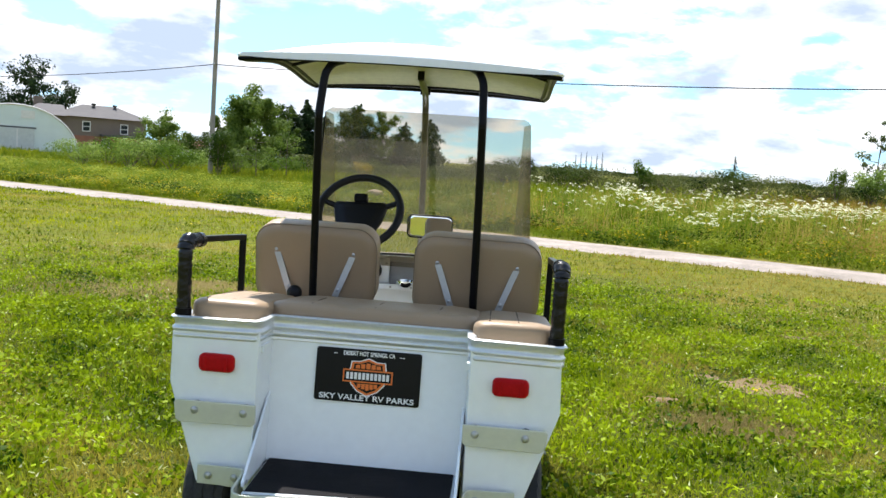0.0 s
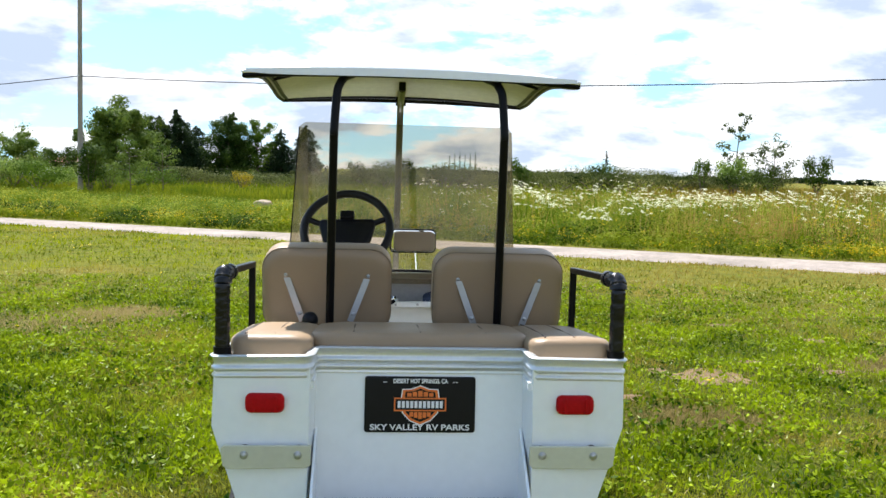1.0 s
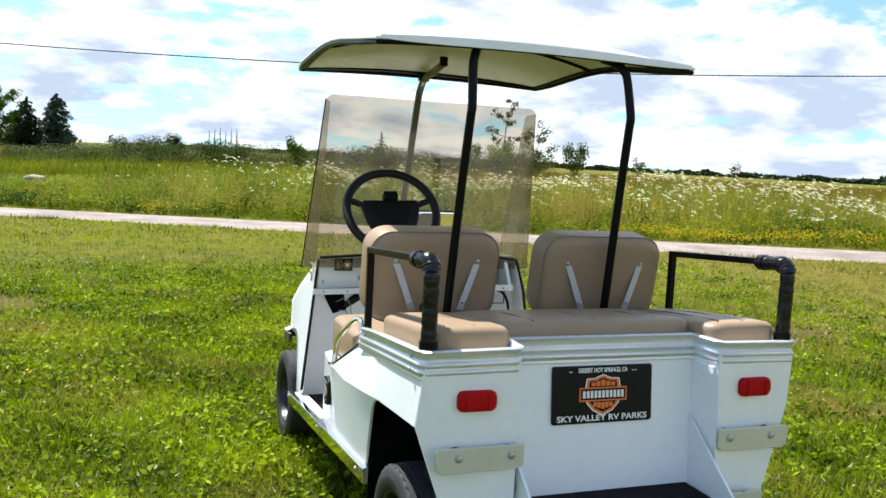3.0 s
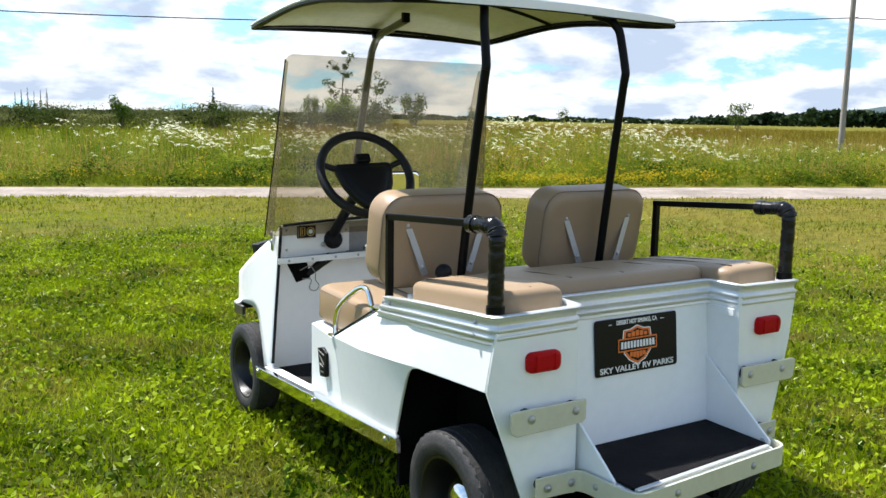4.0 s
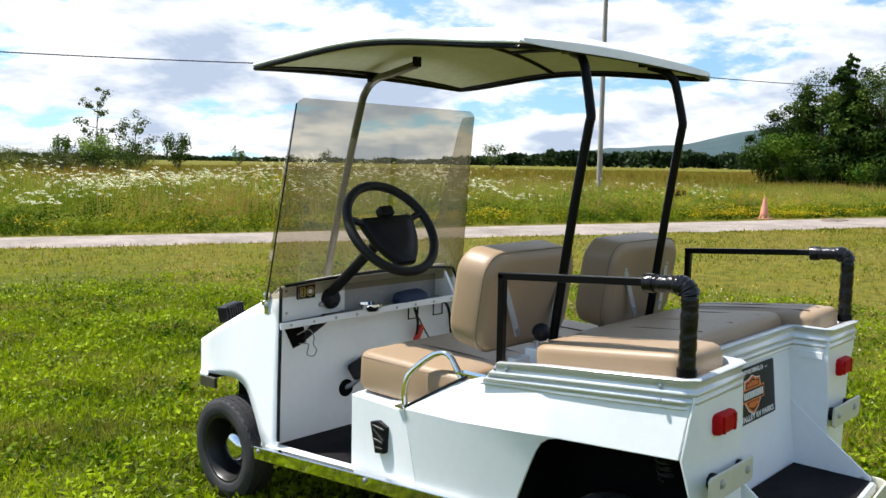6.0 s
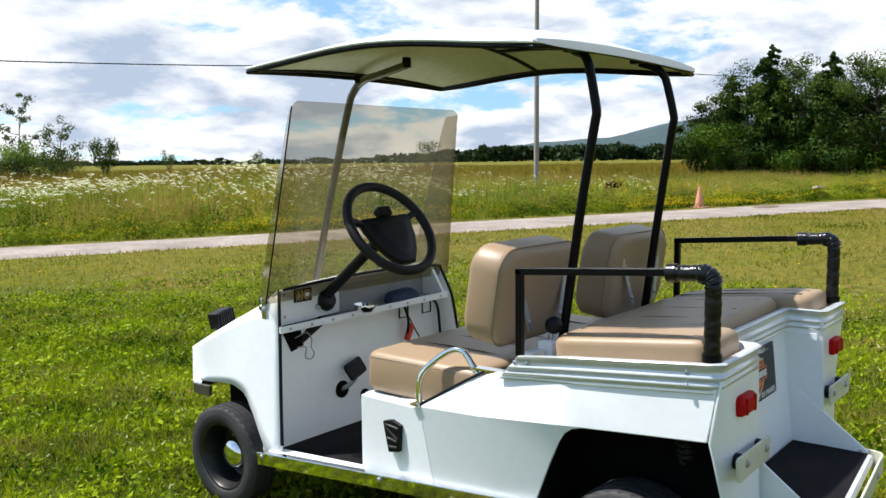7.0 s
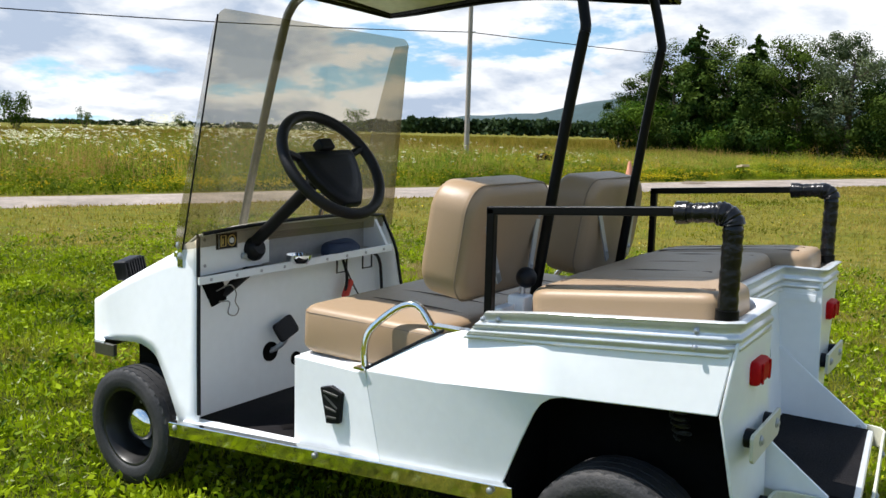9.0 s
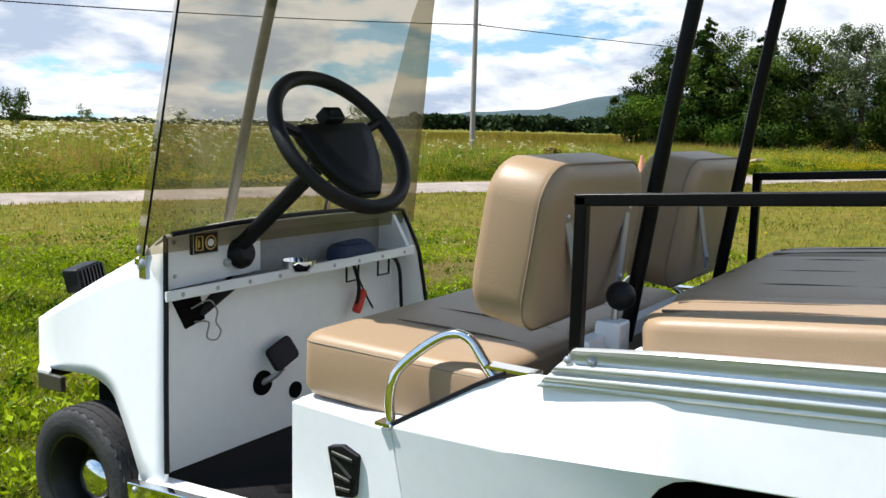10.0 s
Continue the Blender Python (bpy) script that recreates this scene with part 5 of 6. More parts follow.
def ribbed_trim():
    """Extruded trim with three ribs that runs round the bench well."""
    half = [(-0.530, 0.515, 0.692), (-0.535, 0.30, 0.712), (-0.540, -0.072, 0.746), (-0.530, -0.094, 0.748), (-0.308, -0.098, 0.752), (-0.297, -0.088, 0.753), (-0.293, -0.006, 0.753), (-0.282, 0.010, 0.753)]
    path = half + [(-x, y, z) for x, y, z in half[::-1]]
    # from below: a thin foot, two round ribs, a wide hollow and the rolled top lip
    prof = [(0.0, -0.012), (0.005, -0.011), (0.006, -0.007), (0.004, -0.004)]
    for z0, out in ((0.0035, 0.0105), (0.0225, 0.0125)):
        prof += [(out - 0.006, z0 - 0.0035), (out - 0.001, z0 + 0.0002), (out, z0 + 0.0045), (out - 0.001, z0 + 0.0088), (out - 0.006, z0 + 0.0125)]
    prof += [(0.0055, 0.038), (0.0060, 0.046), (0.0095, 0.053), (0.015, 0.057), (0.016, 0.060), (0.0135, 0.0625), (0.004, 0.063), (-0.008, 0.061), (-0.022, 0.030), (-0.022, -0.010)]
    b = bmesh.new()
    rings = []
    pts = [Vector(p) for p in path]
    for i, q in enumerate(pts):
        a = (pts[i] - pts[i - 1]).normalized() if i else (pts[1] - pts[0]).normalized()
        c = (pts[i + 1] - pts[i]).normalized() if i < len(pts) - 1 else a
        na, nc = Vector((a.y, -a.x, 0)).normalized(), Vector((c.y, -c.x, 0)).normalized()
        n = (na + nc).normalized()
        n *= 1 / max(0.5, n.dot(na))
        rings.append([b.verts.new(q + n * o + Vector((0, -z * 0.9 if i in (0, len(pts) - 1) else 0, z))) for o, z in prof])
    for r0, r1 in zip(rings, rings[1:]):
        for k in range(len(prof)):
            b.faces.new((r0[k], r0[(k + 1) % len(prof)], r1[(k + 1) % len(prof)], r1[k]))
    b.faces.new(rings[0])
    b.faces.new(rings[-1][::-1])
    t = part("ribbed_trim", b, ALU, cart, "ribbed aluminium trim round the bench well", smooth=60)
    both(lambda s: [bolt((s * x, y, z), (s, 0, 0.2), t, 0.005) for x, y, z in ((0.5395, 0.470, 0.735), (0.5400, 0.430, 0.739), (0.5515, -0.02, 0.750), (0.5480, -0.02, 0.783))])
    deck = part("bench_deck", box((-0.515, 0.024, 0.720), (0.515, 0.40, 0.742)), PAINT, cart)
    for s in (-1, 1):
        part("tower_deck", box((min(s * 0.284, s * 0.532), -0.090, 0.723), (max(s * 0.284, s * 0.532), 0.0235, 0.742)), PAINT, cart)
    return t


def sides(s):
    """Outer side panel with rear wheel arch, seat box side, sill and chrome rocker strip."""
    def P(x, y, z):
        return (s * x, y, z)
    top = [P(0.505, 0.545, 0.692), P(0.535, 0.30, 0.714), P(0.537, 0.10, 0.733), P(0.540, -0.0915, 0.752)]
    wide = [P(0.546, 0.805, 0.556), P(0.566, 0.56, 0.573), P(0.558, 0.36, 0.588)]
    arch = [P(0.528, 0.418, 0.335), P(0.537, 0.362, 0.47), P(0.541, 0.330, 0.540), P(0.543, 0.312, 0.566), P(0.544, 0.290, 0.582), P(0.545, 0.262, 0.591), P(0.547, 0.10, 0.605), P(0.5495, -0.0715, 0.619)]
    low = [P(0.530, 0.760, 0.300), P(0.529, 0.55, 0.318)]
    shoulder = [P(0.500, 0.640, 0.660)]
    v = top + wide + arch + low + shoulder
    T, W, A, Lw, S = 0, 4, 7, 15, 17
    f = [(S, T, W + 1, W), (T, T + 1, W + 2, W + 1), (T + 1, A + 5, W + 2), (T + 1, T + 2, A + 6, A + 5), (T + 2, T + 3, A + 7, A + 6),
         (W, W + 1, Lw + 1, Lw), (W + 1, W + 2, A + 2, A + 1, A, Lw + 1), (W + 2, A + 5, A + 4, A + 3, A + 2)]
    panel = part("side_panel", faces_mesh(v, f), PAINT, cart, "white rear fender panel with wheel arch", smooth=19)
    sheet(panel, 0.010)
    bevelled(panel, 0.003)
    v = [P(0.508, 1.080, 0.539), P(0.508, 1.080, 0.272), P(0.530, 0.76, 0.300), P(0.545, 0.805, 0.548), P(0.40, 1.080, 0.541), P(0.40, 0.72, 0.570), P(0.505, 0.79, 0.556)]
    seatbox = part("seat_box_side", faces_mesh(v, [(0, 1, 2, 3), (0, 3, 6, 5, 4)]), PAINT, cart)
    sheet(seatbox, 0.008)
    bevelled(seatbox, 0.004, 2)
    # black edging along the sloping shoulder
    part("edge_trim", tube([P(0.543, 0.806, 0.560), P(0.508, 0.655, 0.652), P(0.503, 0.60, 0.682)], 0.004, 6), BLACK, panel)
    part("shoulder_cap", box((min(s * 0.47, s * 0.502), 0.545, 0.683), (max(s * 0.47, s * 0.502), 0.64, 0.689)), CHROME, panel)
    # chrome rocker strip
    def zt(y):
        return 0.264 + (1.545 - y) * 0.079
    v = []
    for y in (1.555, 0.375):
        x = 0.553 if y > 1 else 0.548
        v += [P(x, y, zt(y)), P(x - 0.004, y, zt(y) - 0.047), P(x - 0.020, y, zt(y) - 0.050), P(x - 0.022, y, zt(y) + 0.003)]
    strip = part("rocker_strip", faces_mesh(v, [(0, 1, 5, 4), (1, 2, 6, 5), (3, 0, 4, 7), (2, 3, 7, 6), (0, 3, 2, 1), (4, 5, 6, 7)]), CHROME, cart, "polished chrome rocker strip")
    bevelled(strip, 0.003)
    for y in (1.526, 0.967, 0.43):
        bolt(P(0.552, y, zt(y) - 0.014), (s, 0, 0), strip, 0.007)
    sill = part("door_sill", faces_mesh([P(0.535, 1.52, 0.264), P(0.535, 1.06, 0.298), P(0.485, 1.06, 0.300), P(0.485, 1.54, 0.268), P(0.535, 1.52, 0.236), P(0.535, 1.06, 0.270), P(0.485, 1.06, 0.270), P(0.485, 1.54, 0.236)],
                                        [(0, 1, 2, 3), (0, 4, 5, 1), (3, 2, 6, 7), (0, 3, 7, 4), (1, 5, 6, 2)]), PAINT, cart, "white raised door sill")
    bevelled(sill, 0.004)
    # black inner wheel wells; the near-black colour stands in for deep shade
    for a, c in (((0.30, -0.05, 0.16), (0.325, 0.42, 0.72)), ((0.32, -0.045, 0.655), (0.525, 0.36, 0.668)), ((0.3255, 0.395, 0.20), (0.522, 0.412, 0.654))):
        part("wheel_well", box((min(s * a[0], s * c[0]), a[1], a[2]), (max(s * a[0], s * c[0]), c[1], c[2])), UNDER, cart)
    coil = [P(0.375 + 0.018 * math.cos(k * 0.62), 0.045 + 0.018 * math.sin(k * 0.62) + 0.0004 * k, 0.50 + 0.0015 * k) for k in range(95)]
    part("spring", tube(coil, 0.0035, 6), CAST, cart, "rear coil spring")


def front_body():
    """Cowl: sloping hood, nose, leaning sides with the front arches, firewall, floor."""
    arch = [(2.035, 0.432), (1.86, 0.445), (1.775, 0.437), (1.70, 0.408), (1.655, 0.34), (1.615, 0.235)]

    def lean(y, z):
        """Half-width of the leaning sides at a height."""
        return 0.446 + 0.066 * max(0, (0.825 - z) / 0.53) * (1 if y < 1.7 else max(0.18, 1 - (y - 1.7) / 0.36 * 0.82))

    top = [(2.045, 0.563), (1.84, 0.665), (1.640, 0.760), (1.535, 0.828)]

    def back_edge(s, z):
        """Rear edge of the cowl side; the passenger's side reaches further back."""
        y = [1.470, 1.466, 1.490, 1.512, 1.522, 1.535] if s < 0 else [1.422, 1.420, 1.435, 1.452, 1.464, 1.512]
        return float(np.interp(z, [0.225, 0.293, 0.47, 0.65, 0.72, 0.828], y))

    def flank(s):
        b = bmesh.new()
        cols = []
        stations = [2.045, 1.96, 1.86, 1.80, 1.756, 1.725, 1.704, 1.686, 1.668, 1.64, 1.612, 1.60, 1.58, 1.56, 1.535]
        low = [(2.045, 0.43), (1.96, 0.440), (1.86, 0.452), (1.80, 0.459), (1.756, 0.460), (1.704, 0.449), (1.686, 0.440), (1.668, 0.426), (1.612, 0.352), (1.60, 0.318), (1.58, 0.262), (1.56, 0.236), (1.535, 0.225)]
        for y in stations:
            zt = float(np.interp(-y, [-2.045, -1.84, -1.64, -1.535], [0.563, 0.665, 0.760, 0.828]))
            zb = float(np.interp(-y, [-q[0] for q in low], [q[1] for q in low]))
            col = []
            for k in range(9):
                z = zb + (zt - zb) * k / 8
                yy = y
                if y < 1.62:
                    edge = back_edge(s, z)
                    yy = edge + (y - 1.535) * (1.612 - edge) / (1.612 - 1.535)
                col.append(b.verts.new((s * lean(yy, z), yy, z)))
            cols.append(col)
        for a, c in zip(cols, cols[1:]):
            for k in range(8):
                b.faces.new((a[k], a[k + 1], c[k + 1], c[k]))
        p = part("cowl_side", b, PAINT, cart, "white front fender side with wheel arch", smooth=60)
        sheet(p, 0.010)
        edge = [(s * lean(1.5, z), back_edge(s, z) - 0.004, z) for z in (0.828, 0.72, 0.65, 0.47, 0.293)]
        part("edge_trim", tube(spline(edge, 4), 0.0060, 8), BLACK, p, "black rubber edge trim")

    both(flank)
    # hood in strips across, slightly crowned
    b = bmesh.new()
    rings = []
    prof = [(2.028, 0.425), (2.049, 0.45), (2.047, 0.55), (2.035, 0.569), (1.94, 0.616), (1.84, 0.667), (1.74, 0.715), (1.64, 0.762), (1.585, 0.795), (1.535, 0.828), (1.512, 0.832)]
    for y, z in prof:
        ring = []
        for k in range(11):
            u = -1 + 2 * k / 10
            crown = (0.022 if z > 0.5 else 0.0) * (1 - u * u)
            nose = 0.045 * (1 - u * u) if y > 2.0 else 0.0
            ring.append(b.verts.new((u * 0.449, y + nose - (0.03 * (1 - u * u) if y < 1.6 else 0), z + crown)))
        rings.append(ring)
    for r0, r1 in zip(rings, rings[1:]):
        for k in range(10):
            b.faces.new((r0[k], r0[k + 1], r1[k + 1], r1[k]))
    hood = part("hood", b, PAINT, cart, "white sloping hood", smooth=50)
    sheet(hood, 0.008)
    line = [(-0.446 + 0.0892 * k, 1.508 - 0.03 * (1 - (-1 + 0.2 * k) ** 2), 0.832 + 0.022 * (1 - (-1 + 0.2 * k) ** 2)) for k in range(11)]
    part("edge_trim", tube(line, 0.0065, 8), BLACK, hood, "black rubber edge trim")
    # firewall and floor
    fw = part("firewall", prism([(-0.510, 0.225), (0.510, 0.225), (0.455, 0.72), (-0.455, 0.72)], "y", 1.560, 1.572), PAINT, cart, "white firewall with pedal openings")
    # flat near-black patches: the darkness inside the openings is painted
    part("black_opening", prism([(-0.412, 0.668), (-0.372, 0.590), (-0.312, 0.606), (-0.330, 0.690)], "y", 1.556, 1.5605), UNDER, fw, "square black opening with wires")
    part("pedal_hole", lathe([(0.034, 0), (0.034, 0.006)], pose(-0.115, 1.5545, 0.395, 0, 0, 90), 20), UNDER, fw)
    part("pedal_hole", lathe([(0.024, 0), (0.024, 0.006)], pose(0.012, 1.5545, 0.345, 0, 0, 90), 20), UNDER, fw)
    part("pedal_arm", tube(spline([(-0.115, 1.56, 0.395), (-0.10, 1.53, 0.415), (-0.085, 1.512, 0.44)], 4), 0.009, 8), ZINC, cart)
    ped = part("brake_pedal", cushion(rounded_outline(0.100, 0.068, 0.014, 3), 0.014, 0.004, 0.001, pose(-0.074, 1.524, 0.474, 64, -16, 6)), BLACK, cart, "black rubber brake pedal")
    floor = part("cart_floor", faces_mesh([(-0.505, 1.565, 0.243), (0.505, 1.565, 0.243), (0.505, 1.05, 0.274), (-0.505, 1.05, 0.274)], [(0, 1, 2, 3)]), MAT_BLACK, cart, "dark worn floor mat")
    sheet(floor, 0.02)
    # seat box front and under-seat
    part("seat_box_front", faces_mesh([(-0.505, 1.078, 0.539), (0.505, 1.078, 0.539), (0.505, 1.078, 0.265), (-0.505, 1.078, 0.265)], [(0, 1, 2, 3)]), PAINT, cart)
    part("seat_deck", box((-0.495, 0.42, 0.520), (0.495, 1.07, 0.545)), PAINT, cart)
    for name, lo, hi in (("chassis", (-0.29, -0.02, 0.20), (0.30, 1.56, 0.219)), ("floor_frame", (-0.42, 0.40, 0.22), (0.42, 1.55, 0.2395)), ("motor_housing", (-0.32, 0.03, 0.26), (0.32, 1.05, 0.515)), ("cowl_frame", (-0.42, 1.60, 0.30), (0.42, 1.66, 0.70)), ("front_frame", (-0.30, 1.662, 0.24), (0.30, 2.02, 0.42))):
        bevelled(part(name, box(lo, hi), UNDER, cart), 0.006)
    part("axle", tube([(-0.44, 1.80, 0.205), (0.44, 1.80, 0.205)], 0.02, 10), UNDER, cart)
    part("axle", tube([(-0.42, 0.152, 0.240), (0.42, 0.152, 0.240)], 0.032, 10), UNDER, cart)
    # front bumper
    bump = part("front_bumper", prism([(-0.490, 1.898), (-0.496, 1.988), (-0.456, 2.042), (0.0, 2.096), (0.456, 2.042), (0.496, 1.988), (0.490, 1.898), (0.475, 1.898), (0.480, 1.980), (0.446, 2.026), (0.0, 2.076), (-0.446, 2.026), (-0.480, 1.980), (-0.475, 1.898)], "z", 0.394, 0.434), POST, cart, "dull metal front bumper strip")
    bevelled(bump, 0.003)
    part("bumper_cap", prism([(-0.492, 1.943), (-0.496, 1.988), (-0.456, 2.042), (-0.426, 2.045), (-0.426, 2.008), (-0.456, 2.003), (-0.477, 1.958)], "z", 0.4345, 0.442), PAINT, bump, "white painted end cap")
    # work light on the hood
    wl = part("work_light", cushion(rounded_outline(0.092, 0.066, 0.006, 3), 0.052, 0.004, 0, pose(-0.352, 1.990, 0.666, 84, -9, 14)), BLACK, cart, "black finned work light on the hood")
    at_light = pose(-0.352, 1.990, 0.666, 84, -9, 14)
    for k in range(7):
        part("cooling_fin", box((-0.040 + k * 0.0128, -0.030, 0.022), (-0.035 + k * 0.0128, 0.030, 0.036), at_light), BLACK, wl)
    for k in (0, 3, 6):
        part("fin_bar", box((-0.044, -0.028 + k * 0.009, 0.022), (0.044, -0.0255 + k * 0.009, 0.031), at_light), BLACK, wl)
    part("light_bracket", box((-0.378, 1.978, 0.59), (-0.342, 1.993, 0.640)), BLACK, wl)
    part("lens", cushion(rounded_outline(0.078, 0.054, 0.004, 3), 0.004, 0.001, 0, pose(-0.352, 1.990, 0.666, 84, -9, 14) @ pose(0, 0, -0.027)), ZINC, wl)


def dashboard():
    dash = part("dashboard", prism([(-0.446, 0.700), (-0.150, 0.712), (-0.150, 0.848), (-0.30, 0.842), (-0.440, 0.826)], "y", 1.528, 1.540), PAINT, cart, "white dash panel with gauge and open glove tray")
    tray = bmesh.new()
    for q in (0.0, 0.25, 0.5, 0.75):
        add_box(tray, (-0.452 + 0.850 * q, 1.510 - 0.076 * (q + 0.25) + 0.02, 0.688 + 0.022 * q), (-0.452 + 0.850 * (q + 0.25), 1.562, 0.695 + 0.022 * q))
    add_box(tray, (-0.150, 1.555, 0.695), (0.45, 1.565, 0.845))
    part("glove_tray", tray, GREYDASH, dash, "grey open glove tray")
    part("tray_end", prism([(1.436, 0.712), (1.562, 0.712), (1.562, 0.838), (1.512, 0.835)], "x", 0.384, 0.398), PAINT, dash)
    lip = part("tray_lip", faces_mesh([(-0.470, 1.502, 0.678), (0.400, 1.428, 0.704), (0.400, 1.428, 0.730), (-0.468, 1.504, 0.702), (-0.468, 1.512, 0.678), (0.400, 1.440, 0.704), (0.400, 1.440, 0.730), (-0.468, 1.512, 0.702)],
                                      [(0, 1, 2, 3), (3, 2, 6, 7), (7, 6, 5, 4), (4, 5, 1, 0), (0, 3, 7, 4), (1, 5, 6, 2)]), PAINT, dash, "white lip along the tray")
    bevelled(lip, 0.002)
    for k in range(9):
        u = 0.05 + k * 0.112
        bolt((-0.470 + 0.870 * u, 1.5015 - 0.074 * u, 0.690 + 0.026 * u), (0, -1, 0), lip, 0.0045, name="screw")
    for x, z in ((-0.425, 0.81), (-0.27, 0.832), (-0.19, 0.835), (-0.165, 0.80), (-0.425, 0.73)):
        bolt((x, 1.528, z), (0, -1, 0), dash, 0.0045, name="screw")
    g = part("gauge", box((-0.380, 1.516, 0.776), (-0.303, 1.528, 0.828)), BLACK, dash, "small black gauge with gold dial")
    part("dial", tube([(-0.371, 1.5145, 0.786), (-0.352, 1.5145, 0.786), (-0.352, 1.5145, 0.819), (-0.371, 1.5145, 0.819)], 0.0022, 6, closed=True), GOLD, g, "gold outlined dial")
    part("dial", tube([(-0.327 + 0.0155 * math.cos(k * math.pi / 10), 1.5145, 0.802 + 0.0165 * math.sin(k * math.pi / 10)) for k in range(20)], 0.0020, 6, closed=True), GOLD, g, "gold outlined round dial")
    part("dial_mark", lathe([(0.009, 0), (0.009, 0.003)], pose(-0.327, 1.516, 0.802, 0, 0, -90), 14), LETTER, g)
    part("dial_mark", box((-0.3655, 1.5142, 0.792), (-0.3600, 1.516, 0.812)), GOLD, g)
    part("gauge_rim", tube([(-0.379, 1.5155, 0.777), (-0.304, 1.5155, 0.777), (-0.304, 1.5155, 0.827), (-0.379, 1.5155, 0.827)], 0.0016, 6, closed=True), ZINC, g)
    # what lies in the tray
    part("key_switch", lathe([(0.010, 0), (0.010, 0.010), (0.006, 0.014)], pose(-0.268, 1.528, 0.745, 0, 0, -90), 14), ZINC, dash)
    # cables under the tray
    both_lines = [[(0.24, 1.54, 0.69), (0.245, 1.52, 0.62), (0.25, 1.53, 0.55)], [(0.22, 1.50, 0.690), (0.30, 1.49, 0.704), (0.37, 1.485, 0.690), (0.40, 1.485, 0.650), (0.415, 1.49, 0.590), (0.435, 1.50, 0.52)],
                  [(0.22, 1.52, 0.695), (0.30, 1.50, 0.708), (0.38, 1.50, 0.705)], [(0.27, 1.54, 0.63), (0.31, 1.54, 0.57), (0.34, 1.54, 0.53)]]
    for i, c in enumerate(both_lines):
        part("cable", tube(spline(c, 6), 0.006 if i < 3 else 0.003, 7), BLACK, dash)
    for x in (0.20, 0.35):
        part("bracket", tube([(x, 1.53, 0.69), (x, 1.53, 0.632), (x + 0.055, 1.53, 0.632), (x + 0.055, 1.53, 0.69)], 0.0035, 6), BLACK, dash)
    part("red_clip", cushion(rounded_outline(0.026, 0.075, 0.008, 3), 0.02, 0.005, 0.001, pose(0.262, 1.530, 0.565, 90, 28, 0)), REDPLASTIC, dash, "red plastic cable clip")
    wires = [[(-0.36, 1.55, 0.64), (-0.33, 1.52, 0.66), (-0.305, 1.52, 0.63), (-0.30, 1.53, 0.60), (-0.285, 1.53, 0.575), (-0.30, 1.53, 0.555), (-0.325, 1.535, 0.565), (-0.315, 1.54, 0.60), (-0.35, 1.55, 0.605)]]
    for c in wires:
        part("wire", tube(spline(c, 6), 0.0022, 5), WIRE, dash)
    part("steering_shaft", tube([(-0.225, 1.545, 0.69), (-0.33, 1.575, 0.615)], 0.018, 10), BLACK, dash)


def steering():
    c = Vector((-0.248, 1.172, 1.053))
    axis = Vector((0.06, 0.80, -0.60)).normalized()
    up = Vector((0, 0.60, 0.80))
    up = (up - axis * up.dot(axis)).normalized()
    right = axis.cross(up).normalized()
    m = Matrix((right, up, -axis)).transposed().to_4x4()
    m.translation = c
    wheel = part("steering_wheel", tube([m @ Vector((0.174 * math.cos(a), 0.174 * math.sin(a), 0)) for a in [2 * math.pi * k / 56 for k in range(56)]], 0.0165, 12, closed=True), WHEELSKIN, cart, "black leather-wrapped steering wheel")
    pad = [(-0.104, 0.050), (0.104, 0.050), (0.114, 0.040), (0.112, 0.015), (0.098, -0.045), (0.070, -0.098), (0.035, -0.140), (-0.035, -0.140), (-0.070, -0.098), (-0.098, -0.045), (-0.112, 0.015), (-0.114, 0.040)]
    part("hub_pad", cushion(pad, 0.036, 0.012, 0.004, m @ pose(0, 0, -0.012)), BLACK, wheel, "black padded horn cover")
    part("hub_box", cushion(rounded_outline(0.056, 0.034, 0.005, 3), 0.034, 0.004, 0, m @ pose(0, 0.062, 0.004)), BLACK, wheel)
    for a in (17, 163):
        d = Vector((math.cos(radians(a)), math.sin(radians(a)), 0))
        part("spoke", tube([m @ (d * 0.06 + Vector((0, 0, -0.02))), m @ (d * 0.168)], 0.012, 8), BLACK, wheel)
    col = part("steering_column", tube([c + axis * 0.02, Vector((-0.226, 1.530, 0.775))], 0.020, 14), BLACK, cart, "black steering column")
    part("column_boot", lathe([(0.040, 0), (0.040, 0.012), (0.032, 0.028), (0.024, 0.036)], Matrix.Translation((-0.224, 1.530, 0.762)) @ pose(0, 0, 0, 0, 0, -90) @ pose(0, 0, 0, 0, -20, 0), 20), BLACK, col)


